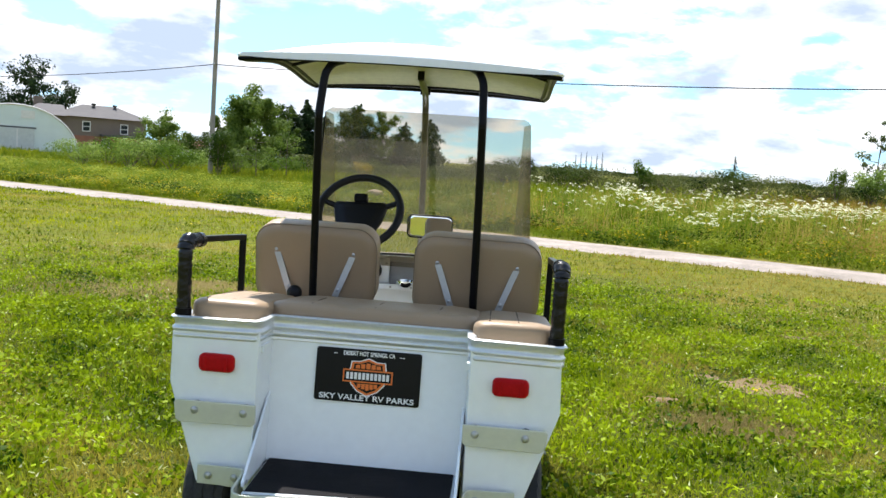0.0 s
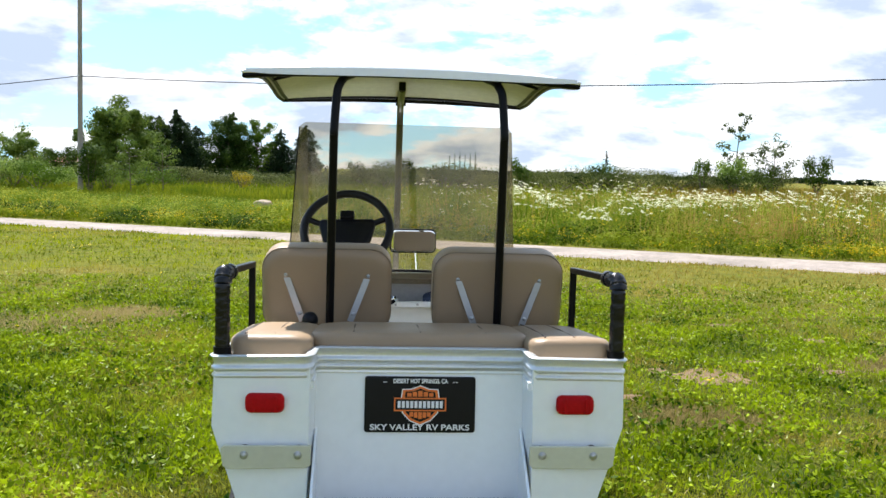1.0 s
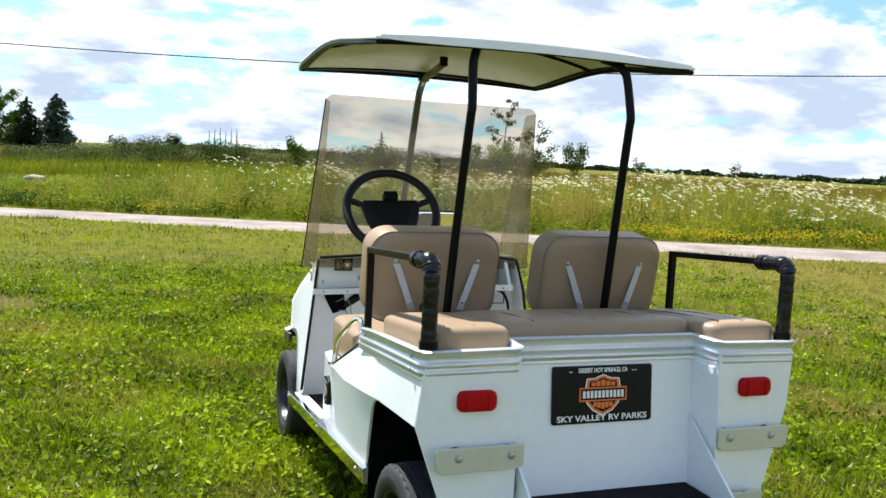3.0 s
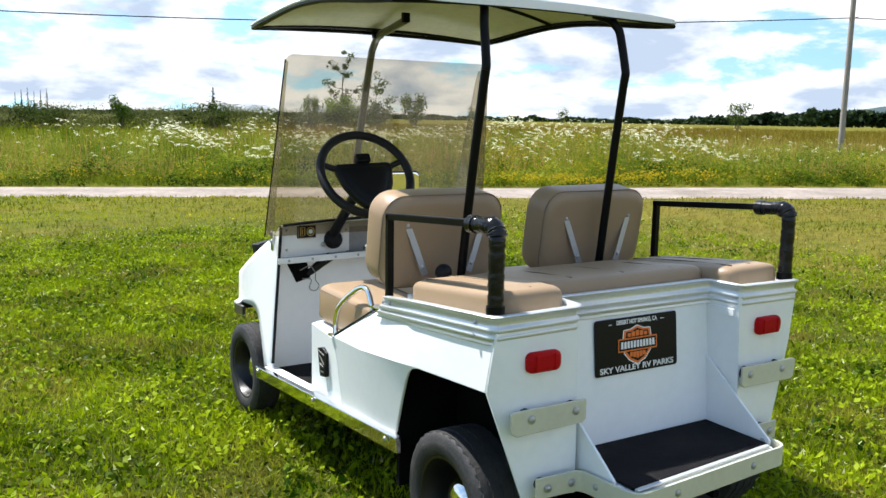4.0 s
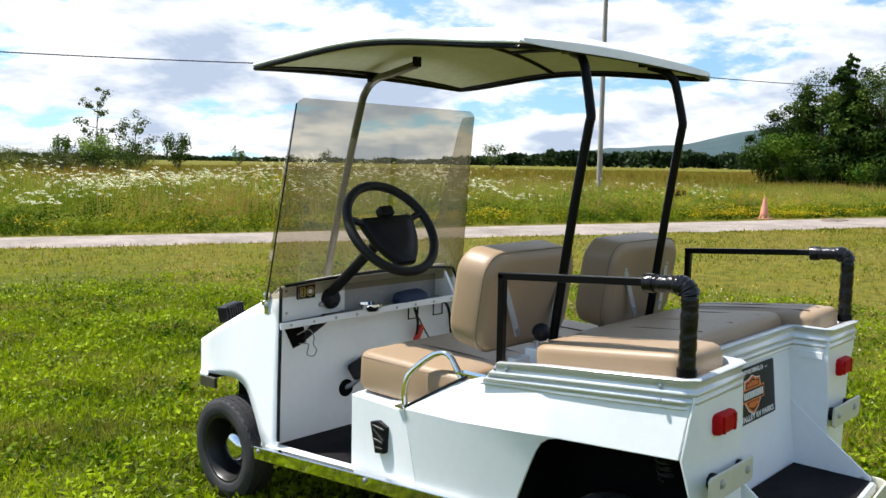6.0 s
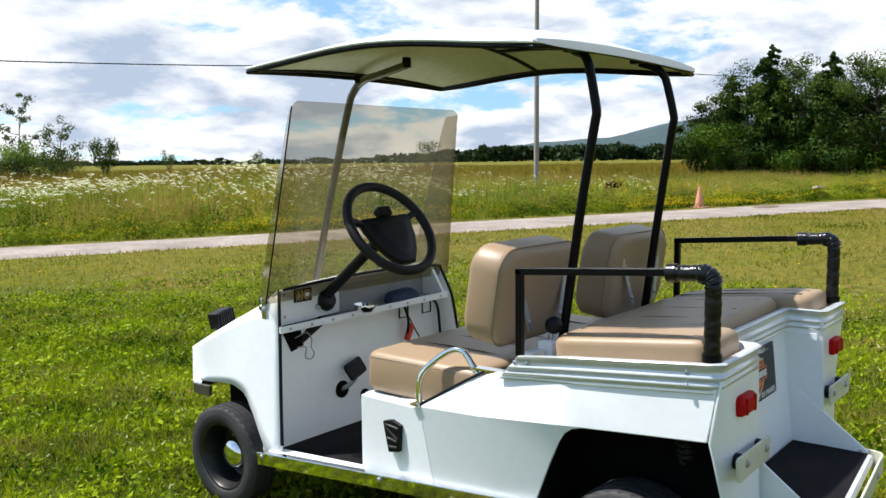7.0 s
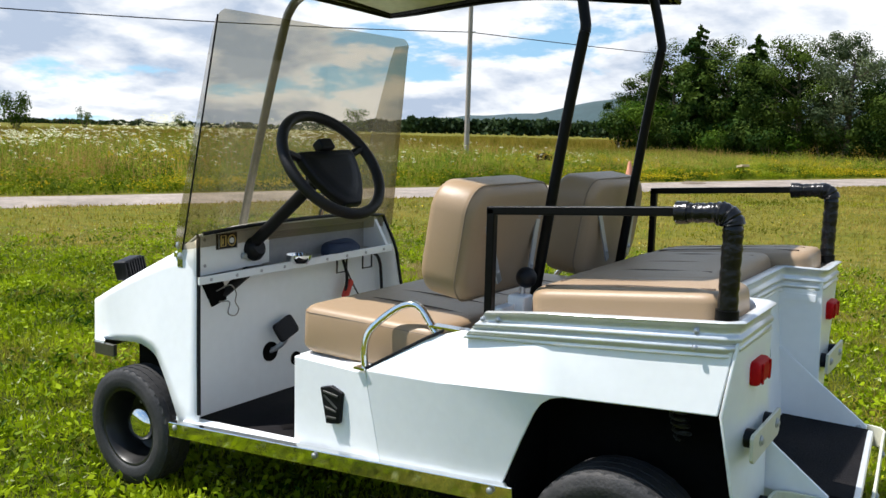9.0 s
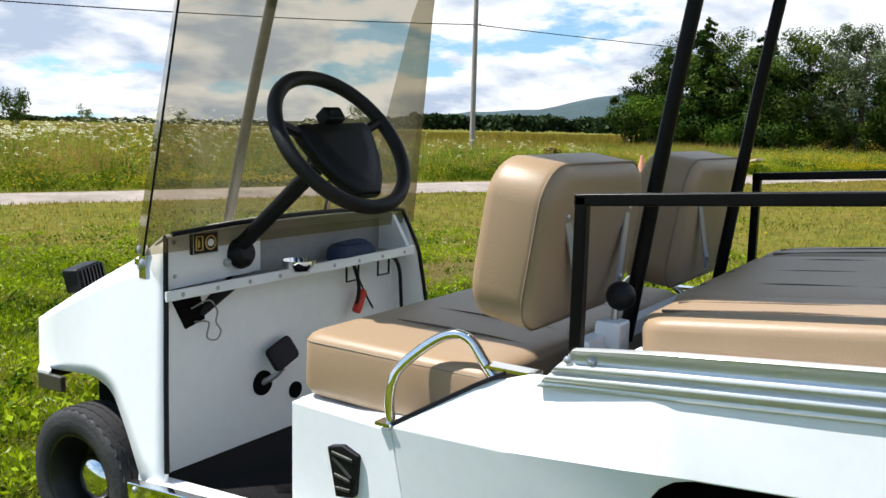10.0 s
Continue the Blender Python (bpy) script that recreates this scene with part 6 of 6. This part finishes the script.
def windshield():
    """Smoked sheet leaning back, wider at its foot, its two side strips bent forward."""
    def lerp(a, c, t):
        return Vector(a).lerp(Vector(c), t)

    b = bmesh.new()
    rows = []
    n = 10
    for k in range(n + 1):
        t = k / n
        left, right = lerp((-0.520, 1.516, 0.790), (-0.4655, 1.416, 1.490), t), lerp((0.497, 1.503, 0.790), (0.4480, 1.404, 1.490), t)
        wing_l, wing_r = lerp((-0.429, 1.662, 0.790), (-0.4370, 1.458, 1.482), t), lerp((0.410, 1.650, 0.790), (0.4200, 1.446, 1.482), t)
        pts = [wing_l, wing_l.lerp(left, 0.5), wing_l.lerp(left, 0.88)]
        for q in (0.0, 0.012, 0.03, 0.25, 0.5, 0.75, 0.97, 0.988, 1.0):
            v = left.lerp(right, q)
            v.y += 0.006 * (1 - (2 * q - 1) ** 2)
            if k == n:
                v.z -= 0.022 * max(0, (abs(2 * q - 1) - 0.93) / 0.07) ** 2
            pts.append(v)
        pts += [right.lerp(wing_r, 0.12), right.lerp(wing_r, 0.5), wing_r]
        if k == n:
            for q in (0, 1, 2, -3, -2, -1):
                pts[q].z -= 0.020
        rows.append([b.verts.new(v) for v in pts])
    for r0, r1 in zip(rows, rows[1:]):
        for i in range(len(r0) - 1):
            b.faces.new((r0[i], r0[i + 1], r1[i + 1], r1[i]))
    ws = part("windshield", b, GLASS, cart, "smoked brown acrylic windshield with bent side strips", smooth=60)
    edge = [lerp((-0.520, 1.516, 0.790), (-0.4655, 1.416, 1.470), k / 8) for k in range(9)]
    part("edge_strip", tube(edge, 0.0026, 6), STEEL, ws)
    for s in (-1, 1):
        cl = part("windshield_clamp", box((s * 0.452 - 0.008, 1.590, 0.752), (s * 0.452 + 0.008, 1.628, 0.766)), CHROME, ws, "chrome windshield clamp")
        bolt((s * 0.458, 1.606, 0.790), (s, 0, 0.2), cl, 0.010)
        bolt((s * 0.460, 1.598, 0.758), (s, 0, 0.2), cl, 0.009)
        part("hinge_plate", box((s * 0.456 - 0.004, 1.588, 0.722), (s * 0.456 + 0.004, 1.612, 0.800)), CHROME, cl)
    part("hood_gasket", tube([(-0.44, 1.645, 0.782), (-0.2, 1.640, 0.80), (0, 1.640, 0.805), (0.2, 1.640, 0.80), (0.44, 1.645, 0.782)], 0.005, 6), BLACK, ws)


def mirror():
    m = pose(0.032, 1.440, 0.990, 89.0, 0, 4)
    mi = part("rear_view_mirror", cushion(rounded_outline(0.206, 0.106, 0.024, 5), 0.018, 0.006, 0.001, m), BLACK, cart, "black-framed rear-view mirror")
    part("mirror_glass", cushion(rounded_outline(0.194, 0.094, 0.020, 5), 0.003, 0.001, 0, m @ pose(0, 0, 0.0095)), MIRROR, mi)
    part("mirror_stalk", tube([(0.045, 1.452, 0.965), (0.05, 1.467, 0.91), (0.055, 1.485, 0.850)], 0.008, 8), CHROME, mi)


def canopy():
    """Moulded roof: domed shell, darker rim, pale lining with ribs; one front post, two bent rear posts."""
    X0, X1, Y0, Y1 = -0.562, 0.518, 0.392, 1.556
    cx, hw = (X0 + X1) / 2, (X1 - X0) / 2
    nx, ny = 20, 20

    def z(u, v):
        side = 1.590 + 0.012 * (v + 1) / 2 + 0.041 * (0.35 * (1 - v * v) + 0.65 * (0.5 + 0.5 * math.cos(math.pi * v)))
        end = 0.014 * (1 - u * u)
        dome = 0.060 * (1 - abs(u) ** 2.2) * (1 - abs(v) ** 4.5)
        return side + end + dome

    def xy(u, v):
        k = 1 - 0.022 * max(0, abs(v) - 0.8) / 0.2 * abs(u) ** 3
        ky = 1 - 0.026 * abs(u) ** 6
        return cx + u * hw * k, (Y0 + Y1) / 2 + v * (Y1 - Y0) / 2 * ky

    def surface(drop, inset):
        b = bmesh.new()
        g = []
        for j in range(ny + 1):
            row = []
            for i in range(nx + 1):
                u, v = (-1 + 2 * i / nx) * inset, (-1 + 2 * j / ny) * inset
                x, y = xy(u, v)
                row.append(b.verts.new((x, y, z(u, v) - drop)))
            g.append(row)
        for j in range(ny):
            for i in range(nx):
                b.faces.new((g[j][i], g[j][i + 1], g[j + 1][i + 1], g[j + 1][i]))
        return b

    roof = part("canopy_roof", surface(0, 1.0), SHELL, cart, "white moulded canopy roof with cream lining", smooth=70)
    sheet(roof, 0.010)
    part("roof_lining", surface(0.0135, 0.985), LINING, roof, "cream fibreglass lining", smooth=70)
    rim = []
    for i in range(nx):
        rim.append((-1 + 2 * i / nx, -1))
    for i in range(ny):
        rim.append((1, -1 + 2 * i / ny))
    for i in range(nx):
        rim.append((1 - 2 * i / nx, 1))
    for i in range(ny):
        rim.append((-1, 1 - 2 * i / ny))
    part("roof_lip", tube([(*xy(u, v), z(u, v) - 0.005) for u, v in rim], 0.0055, 8, closed=True), SHELL, roof, "white rolled roof lip")
    part("roof_edge", tube([(*xy(u * 0.993, v * 0.993), z(u, v) - 0.0165) for u, v in rim], 0.0075, 8, closed=True), STEEL, roof, "dark rubber roof edge")

    part("roof_binding", tube([(*xy(u * 0.955, v * 0.955), z(u * 0.955, v * 0.955) - 0.014) for u, v in rim], 0.0085, 6, closed=True), STEEL, roof, "dark binding inside the roof edge")

    # white fascia along the rear edge, thinner towards the corners
    b = bmesh.new()
    rows = []
    for k in range(25):
        u = -0.98 + 1.96 * k / 24
        x, y = xy(u, -1)
        deep = 0.006 + 0.015 * (1 - abs(u) ** 5)
        rows.append([b.verts.new((x, y + dy, z(u, -1) + dz)) for dy, dz in ((-0.005, 0.003), (-0.007, -deep), (-0.003, -deep), (0.0, 0.003))])
    for r0, r1 in zip(rows, rows[1:]):
        for k in range(4):
            b.faces.new((r0[k], r0[(k + 1) % 4], r1[(k + 1) % 4], r1[k]))
    b.faces.new(rows[0])
    b.faces.new(rows[-1][::-1])
    part("roof_fascia", b, SHELL, roof, "white rear fascia of the roof")

    def rib(a, c, n=14, r=0.008):
        pts = []
        for k in range(n + 1):
            u, v = a[0] + (c[0] - a[0]) * k / n, a[1] + (c[1] - a[1]) * k / n
            pts.append((*xy(u, v), z(u, v) - 0.017))
        part("roof_rib", tube(pts, r, 6), STEEL, roof)

    rib((-0.95, 0.12), (0.95, 0.12))
    rib((-0.45, -0.93), (-0.45, 0.12))
    rib((0.45, -0.93), (0.45, 0.12))
    # rear posts
    for s in (-1, 1):
        line = spline([(s * 0.276, 0.480, 0.715), (s * 0.271, 0.422, 1.12), (s * 0.2665, 0.380, 1.375), (s * 0.266, 0.374, 1.402), (s * 0.265, 0.376, 1.430), (s * 0.2595, 0.398, 1.528), (s * 0.252, 0.410, 1.557), (s * 0.238, 0.432, 1.580), (s * 0.214, 0.475, 1.596)], 6)
        post = part("rear_post", tube(line, 0.0135, 12), STEEL, cart, "bent black steel roof post")
        tab = part("roof_tab", box((s * 0.215 - 0.020, 0.44, 1.592), (s * 0.215 + 0.020, 0.50, 1.612)), STEEL, post)
    line = spline([(-0.034, 1.812, 0.66), (-0.034, 1.706, 1.05), (-0.034, 1.580, 1.46), (-0.034, 1.540, 1.548), (-0.034, 1.485, 1.588), (-0.034, 1.40, 1.604), (-0.034, 1.275, 1.628)], 6)
    fp = part("front_post", tube(line, 0.0150, 12), POST, cart, "bare metal front roof post curving under the roof")
    part("post_bracket", box((-0.048, 1.262, 1.620), (-0.020, 1.280, 1.656)), STEEL, fp)
    part("post_clamp", box((-0.056, 1.494, 1.577), (-0.012, 1.512, 1.607)), STEEL, fp)
    part("post_foot", box((-0.064, 1.780, 0.694), (-0.004, 1.832, 0.706)), ZINC, fp)


# pleat seams as thin tubes, the shade of the crease put into their colour
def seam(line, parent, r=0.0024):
    part("seam", tube(spline(line, 4), r, 6), CREASE_SHADE, parent)


def seats():
    # front cushion
    fs = part("front_seat", cushion(rounded_outline(0.978, 0.452, 0.035, 4), 0.132, 0.024, 0.006, pose(0.0, 0.852, 0.613, 0.5, 0, 0), 0.004, 3), VINYL, cart, "tan vinyl front seat cushion")
    part("seam", tube([pose(0.0, 0.852, 0.613, 0.5, 0, 0) @ Vector((x * 0.998, y * 0.996, 0.048)) for x, y in rounded_outline(0.978, 0.452, 0.035, 4)], 0.0012, 6, closed=True), PIPING, fs)
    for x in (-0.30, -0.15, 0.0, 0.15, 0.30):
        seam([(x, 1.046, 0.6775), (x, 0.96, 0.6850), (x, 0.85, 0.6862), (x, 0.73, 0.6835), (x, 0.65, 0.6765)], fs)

    def back(x0, x1, yc):
        cx, w = (x0 + x1) / 2, x1 - x0
        m = pose(cx, yc, 0.896, 99, 0, 0)
        r = rounded_outline(w, 0.290, 0.070, 7)
        b = part("backrest", cushion(r, 0.128, 0.028, 0.002, m, 0.002, cx * 10), VINYL, cart, "tan vinyl backrest on metal straps")
        for zz in (0.046,):
            pts = [m @ Vector((px * 0.992, py * 0.992, zz)) for px, py in r]
            part("seam", tube(pts, 0.0022, 6, closed=True), PIPING, b)
        for s in (-1, 1):
            top = Vector((cx + s * 0.136, yc - 0.072, 0.944))
            low = Vector((cx + s * 0.084, yc - 0.080, 0.805))
            d = (low - top)
            side = d.cross(Vector((0, 1, 0))).normalized() * 0.0105
            yo = Vector((0, 0.004, 0))
            strap = part("strap", faces_mesh([top - side - d * 0.06, top + side - d * 0.06, low + side + d * 0.1, low - side + d * 0.1, top - side - d * 0.06 + yo, top + side - d * 0.06 + yo, low + side + d * 0.1 + yo, low - side + d * 0.1 + yo],
                                             [(0, 1, 2, 3), (4, 7, 6, 5), (0, 4, 5, 1), (1, 5, 6, 2), (2, 6, 7, 3), (3, 7, 4, 0)]), ZINC, b, "galvanised steel strap")
            bolt(top, (0, -1, 0), strap, 0.006)
            bolt(top + d * 0.92, (0, -1, 0), strap, 0.006)

    back(-0.504, -0.074, 0.606)
    back(0.062, 0.497, 0.560)
    # rear bench: middle and two corner bolsters, tilted with the deck
    tilt = -5.5

    def bench(x0, x1, y0, y1, dz=0.0, seed=1):
        cx, cy = (x0 + x1) / 2, (y0 + y1) / 2
        zc = 0.790 + (0.16 - cy) * math.tan(radians(-tilt)) + dz
        m = pose(cx, cy, zc, tilt, 0, 0)
        b = part("rear_bench", cushion(rounded_outline(x1 - x0, y1 - y0, 0.045, 5), 0.088, 0.022, 0.006, m, 0.004, seed), VINYL, cart, "tan vinyl rear bench pad")
        return m, b

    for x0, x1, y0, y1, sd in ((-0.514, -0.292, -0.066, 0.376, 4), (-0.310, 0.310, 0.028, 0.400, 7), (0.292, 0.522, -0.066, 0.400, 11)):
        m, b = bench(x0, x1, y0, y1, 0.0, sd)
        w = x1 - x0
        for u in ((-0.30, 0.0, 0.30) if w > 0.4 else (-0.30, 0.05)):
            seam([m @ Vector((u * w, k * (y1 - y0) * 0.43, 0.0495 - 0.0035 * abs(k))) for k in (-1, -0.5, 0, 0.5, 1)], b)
    # shifter between the seats
    sh = part("shifter", box((-0.375, 0.452, 0.700), (-0.325, 0.50, 0.765)), PAINT, cart, "white shift block with black ball knob")
    bevelled(sh, 0.006)
    ball = bmesh.new()
    bmesh.ops.create_uvsphere(ball, u_segments=20, v_segments=12, radius=0.026, matrix=Matrix.Translation((-0.338, 0.468, 0.806)))
    part("knob", ball, BLACK, sh)
    part("stem", tube([(-0.345, 0.475, 0.76), (-0.342, 0.475, 0.80)], 0.007, 8), ZINC, sh)
    cross = part("crossbar", box((-0.44, 0.478, 0.715), (0.44, 0.505, 0.742)), PAINT, cart)
    for x in (-0.42, 0.42):
        part("pivot", lathe([(0.022, 0), (0.022, 0.05), (0.014, 0.06)], pose(x, 0.50, 0.665, 0, -90, 0), 12), PAINT, cross)


def rails(s):
    x = s * 0.524
    bar = bmesh.new()
    add_box(bar, (x - 0.010, 0.453, 0.700), (x + 0.010, 0.473, 0.990))
    top = faces_mesh([(x + a, y, zz + o) for y, zz in ((0.474, 0.992), (-0.06, 1.028)) for a, o in ((-0.010, 0), (0.010, 0), (0.010, -0.019), (-0.010, -0.019))],
                     [(0, 1, 2, 3), (4, 7, 6, 5), (0, 4, 5, 1), (1, 5, 6, 2), (2, 6, 7, 3), (3, 7, 4, 0)])
    r = part("side_rail", bar, STEEL, cart, "black steel arm rail with taped elbow")
    bevelled(r, 0.003)
    bevelled(part("rail_bar", top, STEEL, r), 0.003)
    elbow = spline([(x, 0.036, 1.010), (x, 0.0, 1.012), (x, -0.042, 1.014), (x, -0.064, 1.004), (x, -0.070, 0.978), (x, -0.070, 0.90), (x, -0.070, 0.812)], 9)
    part("taped_elbow", tube(elbow, lambda t: 0.0195 + (0.004 if 0.30 < t < 0.60 else 0), 14, wobble=0.05), TAPE, r, "elbow wrapped in glossy black tape")
    part("tape_end", tube([(x, 0.042, 1.0095), (x, 0.018, 1.011)], 0.0225, 14), TAPE, r)
    part("elbow_foot", tube([(x, -0.070, 0.828), (x, -0.070, 0.806)], 0.023, 14), STEEL, r)
    # chrome grab handle beside the front seat
    h = part("grab_handle", tube(spline([(s * 0.535, 0.812, 0.560), (s * 0.532, 0.818, 0.605), (s * 0.522, 0.808, 0.655), (s * 0.498, 0.755, 0.708), (s * 0.486, 0.715, 0.728), (s * 0.483, 0.682, 0.722), (s * 0.487, 0.650, 0.690), (s * 0.492, 0.622, 0.664)], 6), 0.0095, 12), CHROME, cart, "bent chrome grab handle")
    part("handle_foot", box((s * 0.535 - 0.018, 0.802, 0.556), (s * 0.535 + 0.018, 0.836, 0.562)), CHROME, h)


def wheel(s, y, zc, r, width, x_out, front):
    """Tyre with tread blocks, black rim, chrome hub cap."""
    m = pose(s * (x_out - width / 2), y, zc, 0, 0, 0 if s > 0 else 180)
    w = width / 2
    half = [(0.655, 0.78), (0.675, 0.92), (0.72, 0.985), (0.80, 1.0), (0.83, 1.01), (0.845, 0.995), (0.90, 0.97), (0.955, 0.90), (0.978, 0.80), (0.985, 0.3)]
    prof = [(r * a, -w * h) for a, h in half] + [(r * a, w * h) for a, h in half[::-1]] + [(r * 0.655, -w * 0.78)]
    base = part("front_wheel" if front else "rear_wheel", lathe(prof, m, 48, closed=True), RUBBER, cart, "small black tyre on a black rim with chrome hub cap", smooth=50)
    blocks = bmesh.new()
    # zigzag ribs round the tread
    n = 72
    for k in range(n):
        a0, a1 = 2 * math.pi * k / n, 2 * math.pi * (k + 1) / n
        for h0, h1, lo, hi in ((-0.86, -0.52, 0.955, 0.990), (-0.42, -0.05, 0.975, 0.998), (0.05, 0.42, 0.975, 0.998), (0.52, 0.86, 0.955, 0.990)):
            z0, z1 = (0.03, -0.03) if k % 2 else (-0.03, 0.03)
            vs = []
            for rr in (lo, hi):
                for hh in (h0, h1):
                    for aa, zz in ((a0, z0), (a1, z1)):
                        outer = abs(hh) > 0.8 and rr == hi
                        vs.append(blocks.verts.new(m @ Vector(((hh * (0.94 if outer else 1) + zz) * w, r * rr * math.cos(aa), r * rr * math.sin(aa)))))
            for f in ((4, 6, 7, 5), (0, 4, 5, 1), (2, 3, 7, 6)):
                blocks.faces.new([vs[i] for i in f])
    part("tread", blocks, RUBBER, base, smooth=0)
    rim = [(r * 0.67, w * 0.78), (r * 0.66, w * 0.88), (r * 0.625, w * 0.86), (r * 0.60, w * 0.70), (r * 0.575, w * 0.1), (r * 0.52, -w * 0.75), (r * 0.42, -w * 0.90), (r * 0.15, -w * 0.88), (0.001, -w * 0.88)]
    part("rim", lathe(rim, m, 40, closed=True), RIM, base)
    o = w * 0.32 if front else w * 0.4
    cap = [(r * 0.32, -w * 0.95), (r * 0.32, o - w * 0.55), (r * 0.305, o - w * 0.30), (r * 0.250, o - w * 0.08), (r * 0.145, o + w * 0.05), (0.001, o + w * 0.10)]
    part("hub_cap", lathe(cap, m, 28), CHROME, base, "domed chrome hub cap")
    for k in range(4):
        a = radians(45 + 90 * k)
        bolt(m @ Vector((-w * 0.88, r * 0.40 * math.cos(a), r * 0.37 * math.sin(a))), m.to_3x3() @ Vector((1, 0, 0)), base, 0.008, name="wheel_nut")


def plate():
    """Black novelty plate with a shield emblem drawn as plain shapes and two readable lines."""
    m = pose(0.001, -0.0055, 0.6585, 90, 0, 0) @ pose(0, 0, 0, -5.6, 0, 0)
    p = part("novelty_plate", cushion(rounded_outline(0.305, 0.153, 0.008, 4), 0.003, 0.001, 0, m), PLATE, cart, "black novelty plate with orange shield emblem and white lettering")

    def flat(name, pts, z, material, label=""):
        b = bmesh.new()
        lo = [b.verts.new(m @ Vector((x, y, z))) for x, y in pts]
        hi = [b.verts.new(m @ Vector((x, y, z + 0.0006))) for x, y in pts]
        b.faces.new(hi)
        for i in range(len(pts)):
            b.faces.new((lo[i], lo[(i + 1) % len(pts)], hi[(i + 1) % len(pts)], hi[i]))
        part(name, b, material, p, label, smooth=0)

    shield = [(-0.047, 0.040), (-0.024, 0.041), (0, 0.050), (0.024, 0.041), (0.047, 0.040), (0.052, 0.010), (0.047, -0.022), (0.028, -0.042), (0, -0.054), (-0.028, -0.042), (-0.047, -0.022), (-0.052, 0.010)]
    flat("emblem", [(x * 1.06, y * 1.06) for x, y in shield], 0.0016, LETTER)
    flat("emblem", shield, 0.0021, ORANGE, "orange shield")
    flat("emblem", [(x * 0.86, y * 0.88) for x, y in shield], 0.0026, PLATE)
    flat("emblem", [(-0.072, 0.019), (0.072, 0.019), (0.072, -0.018), (-0.072, -0.018)], 0.0036, ORANGE)
    flat("emblem", [(-0.068, 0.015), (0.068, 0.015), (0.068, -0.014), (-0.068, -0.014)], 0.0041, PLATE)
    for k in range(11):
        x = -0.058 + k * 0.0116
        flat("emblem_bar", [(x - 0.004, 0.010), (x + 0.004, 0.010), (x + 0.004, -0.009), (x - 0.004, -0.009)], 0.0046, LETTER)
    for k in range(5):
        x = -0.030 + k * 0.015
        up = 0.006 * (1 - abs(k - 2) / 2)
        flat("emblem_bar", [(x - 0.006, 0.032 + up), (x + 0.006, 0.032 + up), (x + 0.006, 0.022), (x - 0.006, 0.022)], 0.0031, ORANGE)
        flat("emblem_bar", [(x * 0.8 - 0.005, -0.021), (x * 0.8 + 0.005, -0.021), (x * 0.8 + 0.005, -0.033 - up), (x * 0.8 - 0.005, -0.033 - up)], 0.0031, ORANGE)
    for text, y, size, width in (("DESERT HOT SPRINGS, CA", 0.0585, 0.0165, 0.150), ("SKY VALLEY RV PARKS", -0.0695, 0.022, 0.274)):
        cu = bpy.data.curves.new("lettering", "FONT")
        cu.body, cu.size, cu.align_x, cu.extrude, cu.offset = text, size, "CENTER", 0.0004, 0.0005
        cu.materials.append(LETTER)
        t = new("lettering", cu)
        t.parent = p
        bpy.context.view_layer.update()
        k = width / max(t.dimensions.x, 0.01)
        t.matrix_basis = m @ Matrix.Translation((0, y, 0.0022)) @ Matrix.Diagonal((k, 1, 1, 1))
    for x in (-0.10, -0.095, 0.092, 0.10):
        flat("dash_mark", [(x - 0.003, 0.062), (x + 0.003, 0.062), (x + 0.003, 0.060), (x - 0.003, 0.060)], 0.0018, LETTER)


def badge(s):
    pts = [(0.963, 0.480), (0.926, 0.490), (0.885, 0.478), (0.899, 0.392), (0.941, 0.385)]
    x = 0.5305
    b = prism(pts, "x", s * 0.518, s * 0.536)
    ob = part("side_badge", b, BLACK, cart, "dark cast metal side badge")
    bevelled(ob, 0.003)
    ob.matrix_basis = pose(0, 0, 0)
    rel = bmesh.new()
    for y0, z0, y1, z1 in ((0.950, 0.472, 0.900, 0.466), (0.948, 0.462, 0.903, 0.432), (0.943, 0.430, 0.905, 0.424), (0.940, 0.404, 0.905, 0.406)):
        add_tube(rel, [(s * 0.536, y0, z0), (s * 0.537, y1, z1)], 0.0035, 6)
    part("badge_relief", rel, CAST, ob)


CART_M = Matrix.Translation((-0.004, 0, 0.003)) @ Matrix.Diagonal((0.981, 0.988, 0.986, 1))
rear_body()
ribbed_trim()
both(sides)
front_body()
dashboard()
steering()
windshield()
mirror()
canopy()
seats()
both(rails)
both(lambda s: wheel(s, 1.785, 0.190, 0.192, 0.112, 0.532, True))
both(lambda s: wheel(s, 0.152, 0.238, 0.201, 0.140, 0.524, False))
plate()
both(badge)

# loose things in the glove tray
ash = tagged(part("glass_ashtray", lathe([(0.001, 0.002), (0.030, 0.0), (0.042, 0.012), (0.046, 0.028), (0.042, 0.028), (0.036, 0.012), (0.001, 0.008)], pose(-0.065, 1.474, 0.706, 0, -90, 0), 24), CHROME), "shiny round metal ashtray in the glove tray", "ashtray")
cloth = tagged(part("dark_blue_pouch", cushion(rounded_outline(0.17, 0.075, 0.03, 5), 0.055, 0.022, 0.004, pose(0.17, 1.49, 0.728, 12, 0, 4), 0.008, 9), BLUECLOTH), "dark blue cloth pouch lying in the glove tray", "pouch")
for ob in (cart, ash, cloth):
    ob.matrix_basis = CART_M
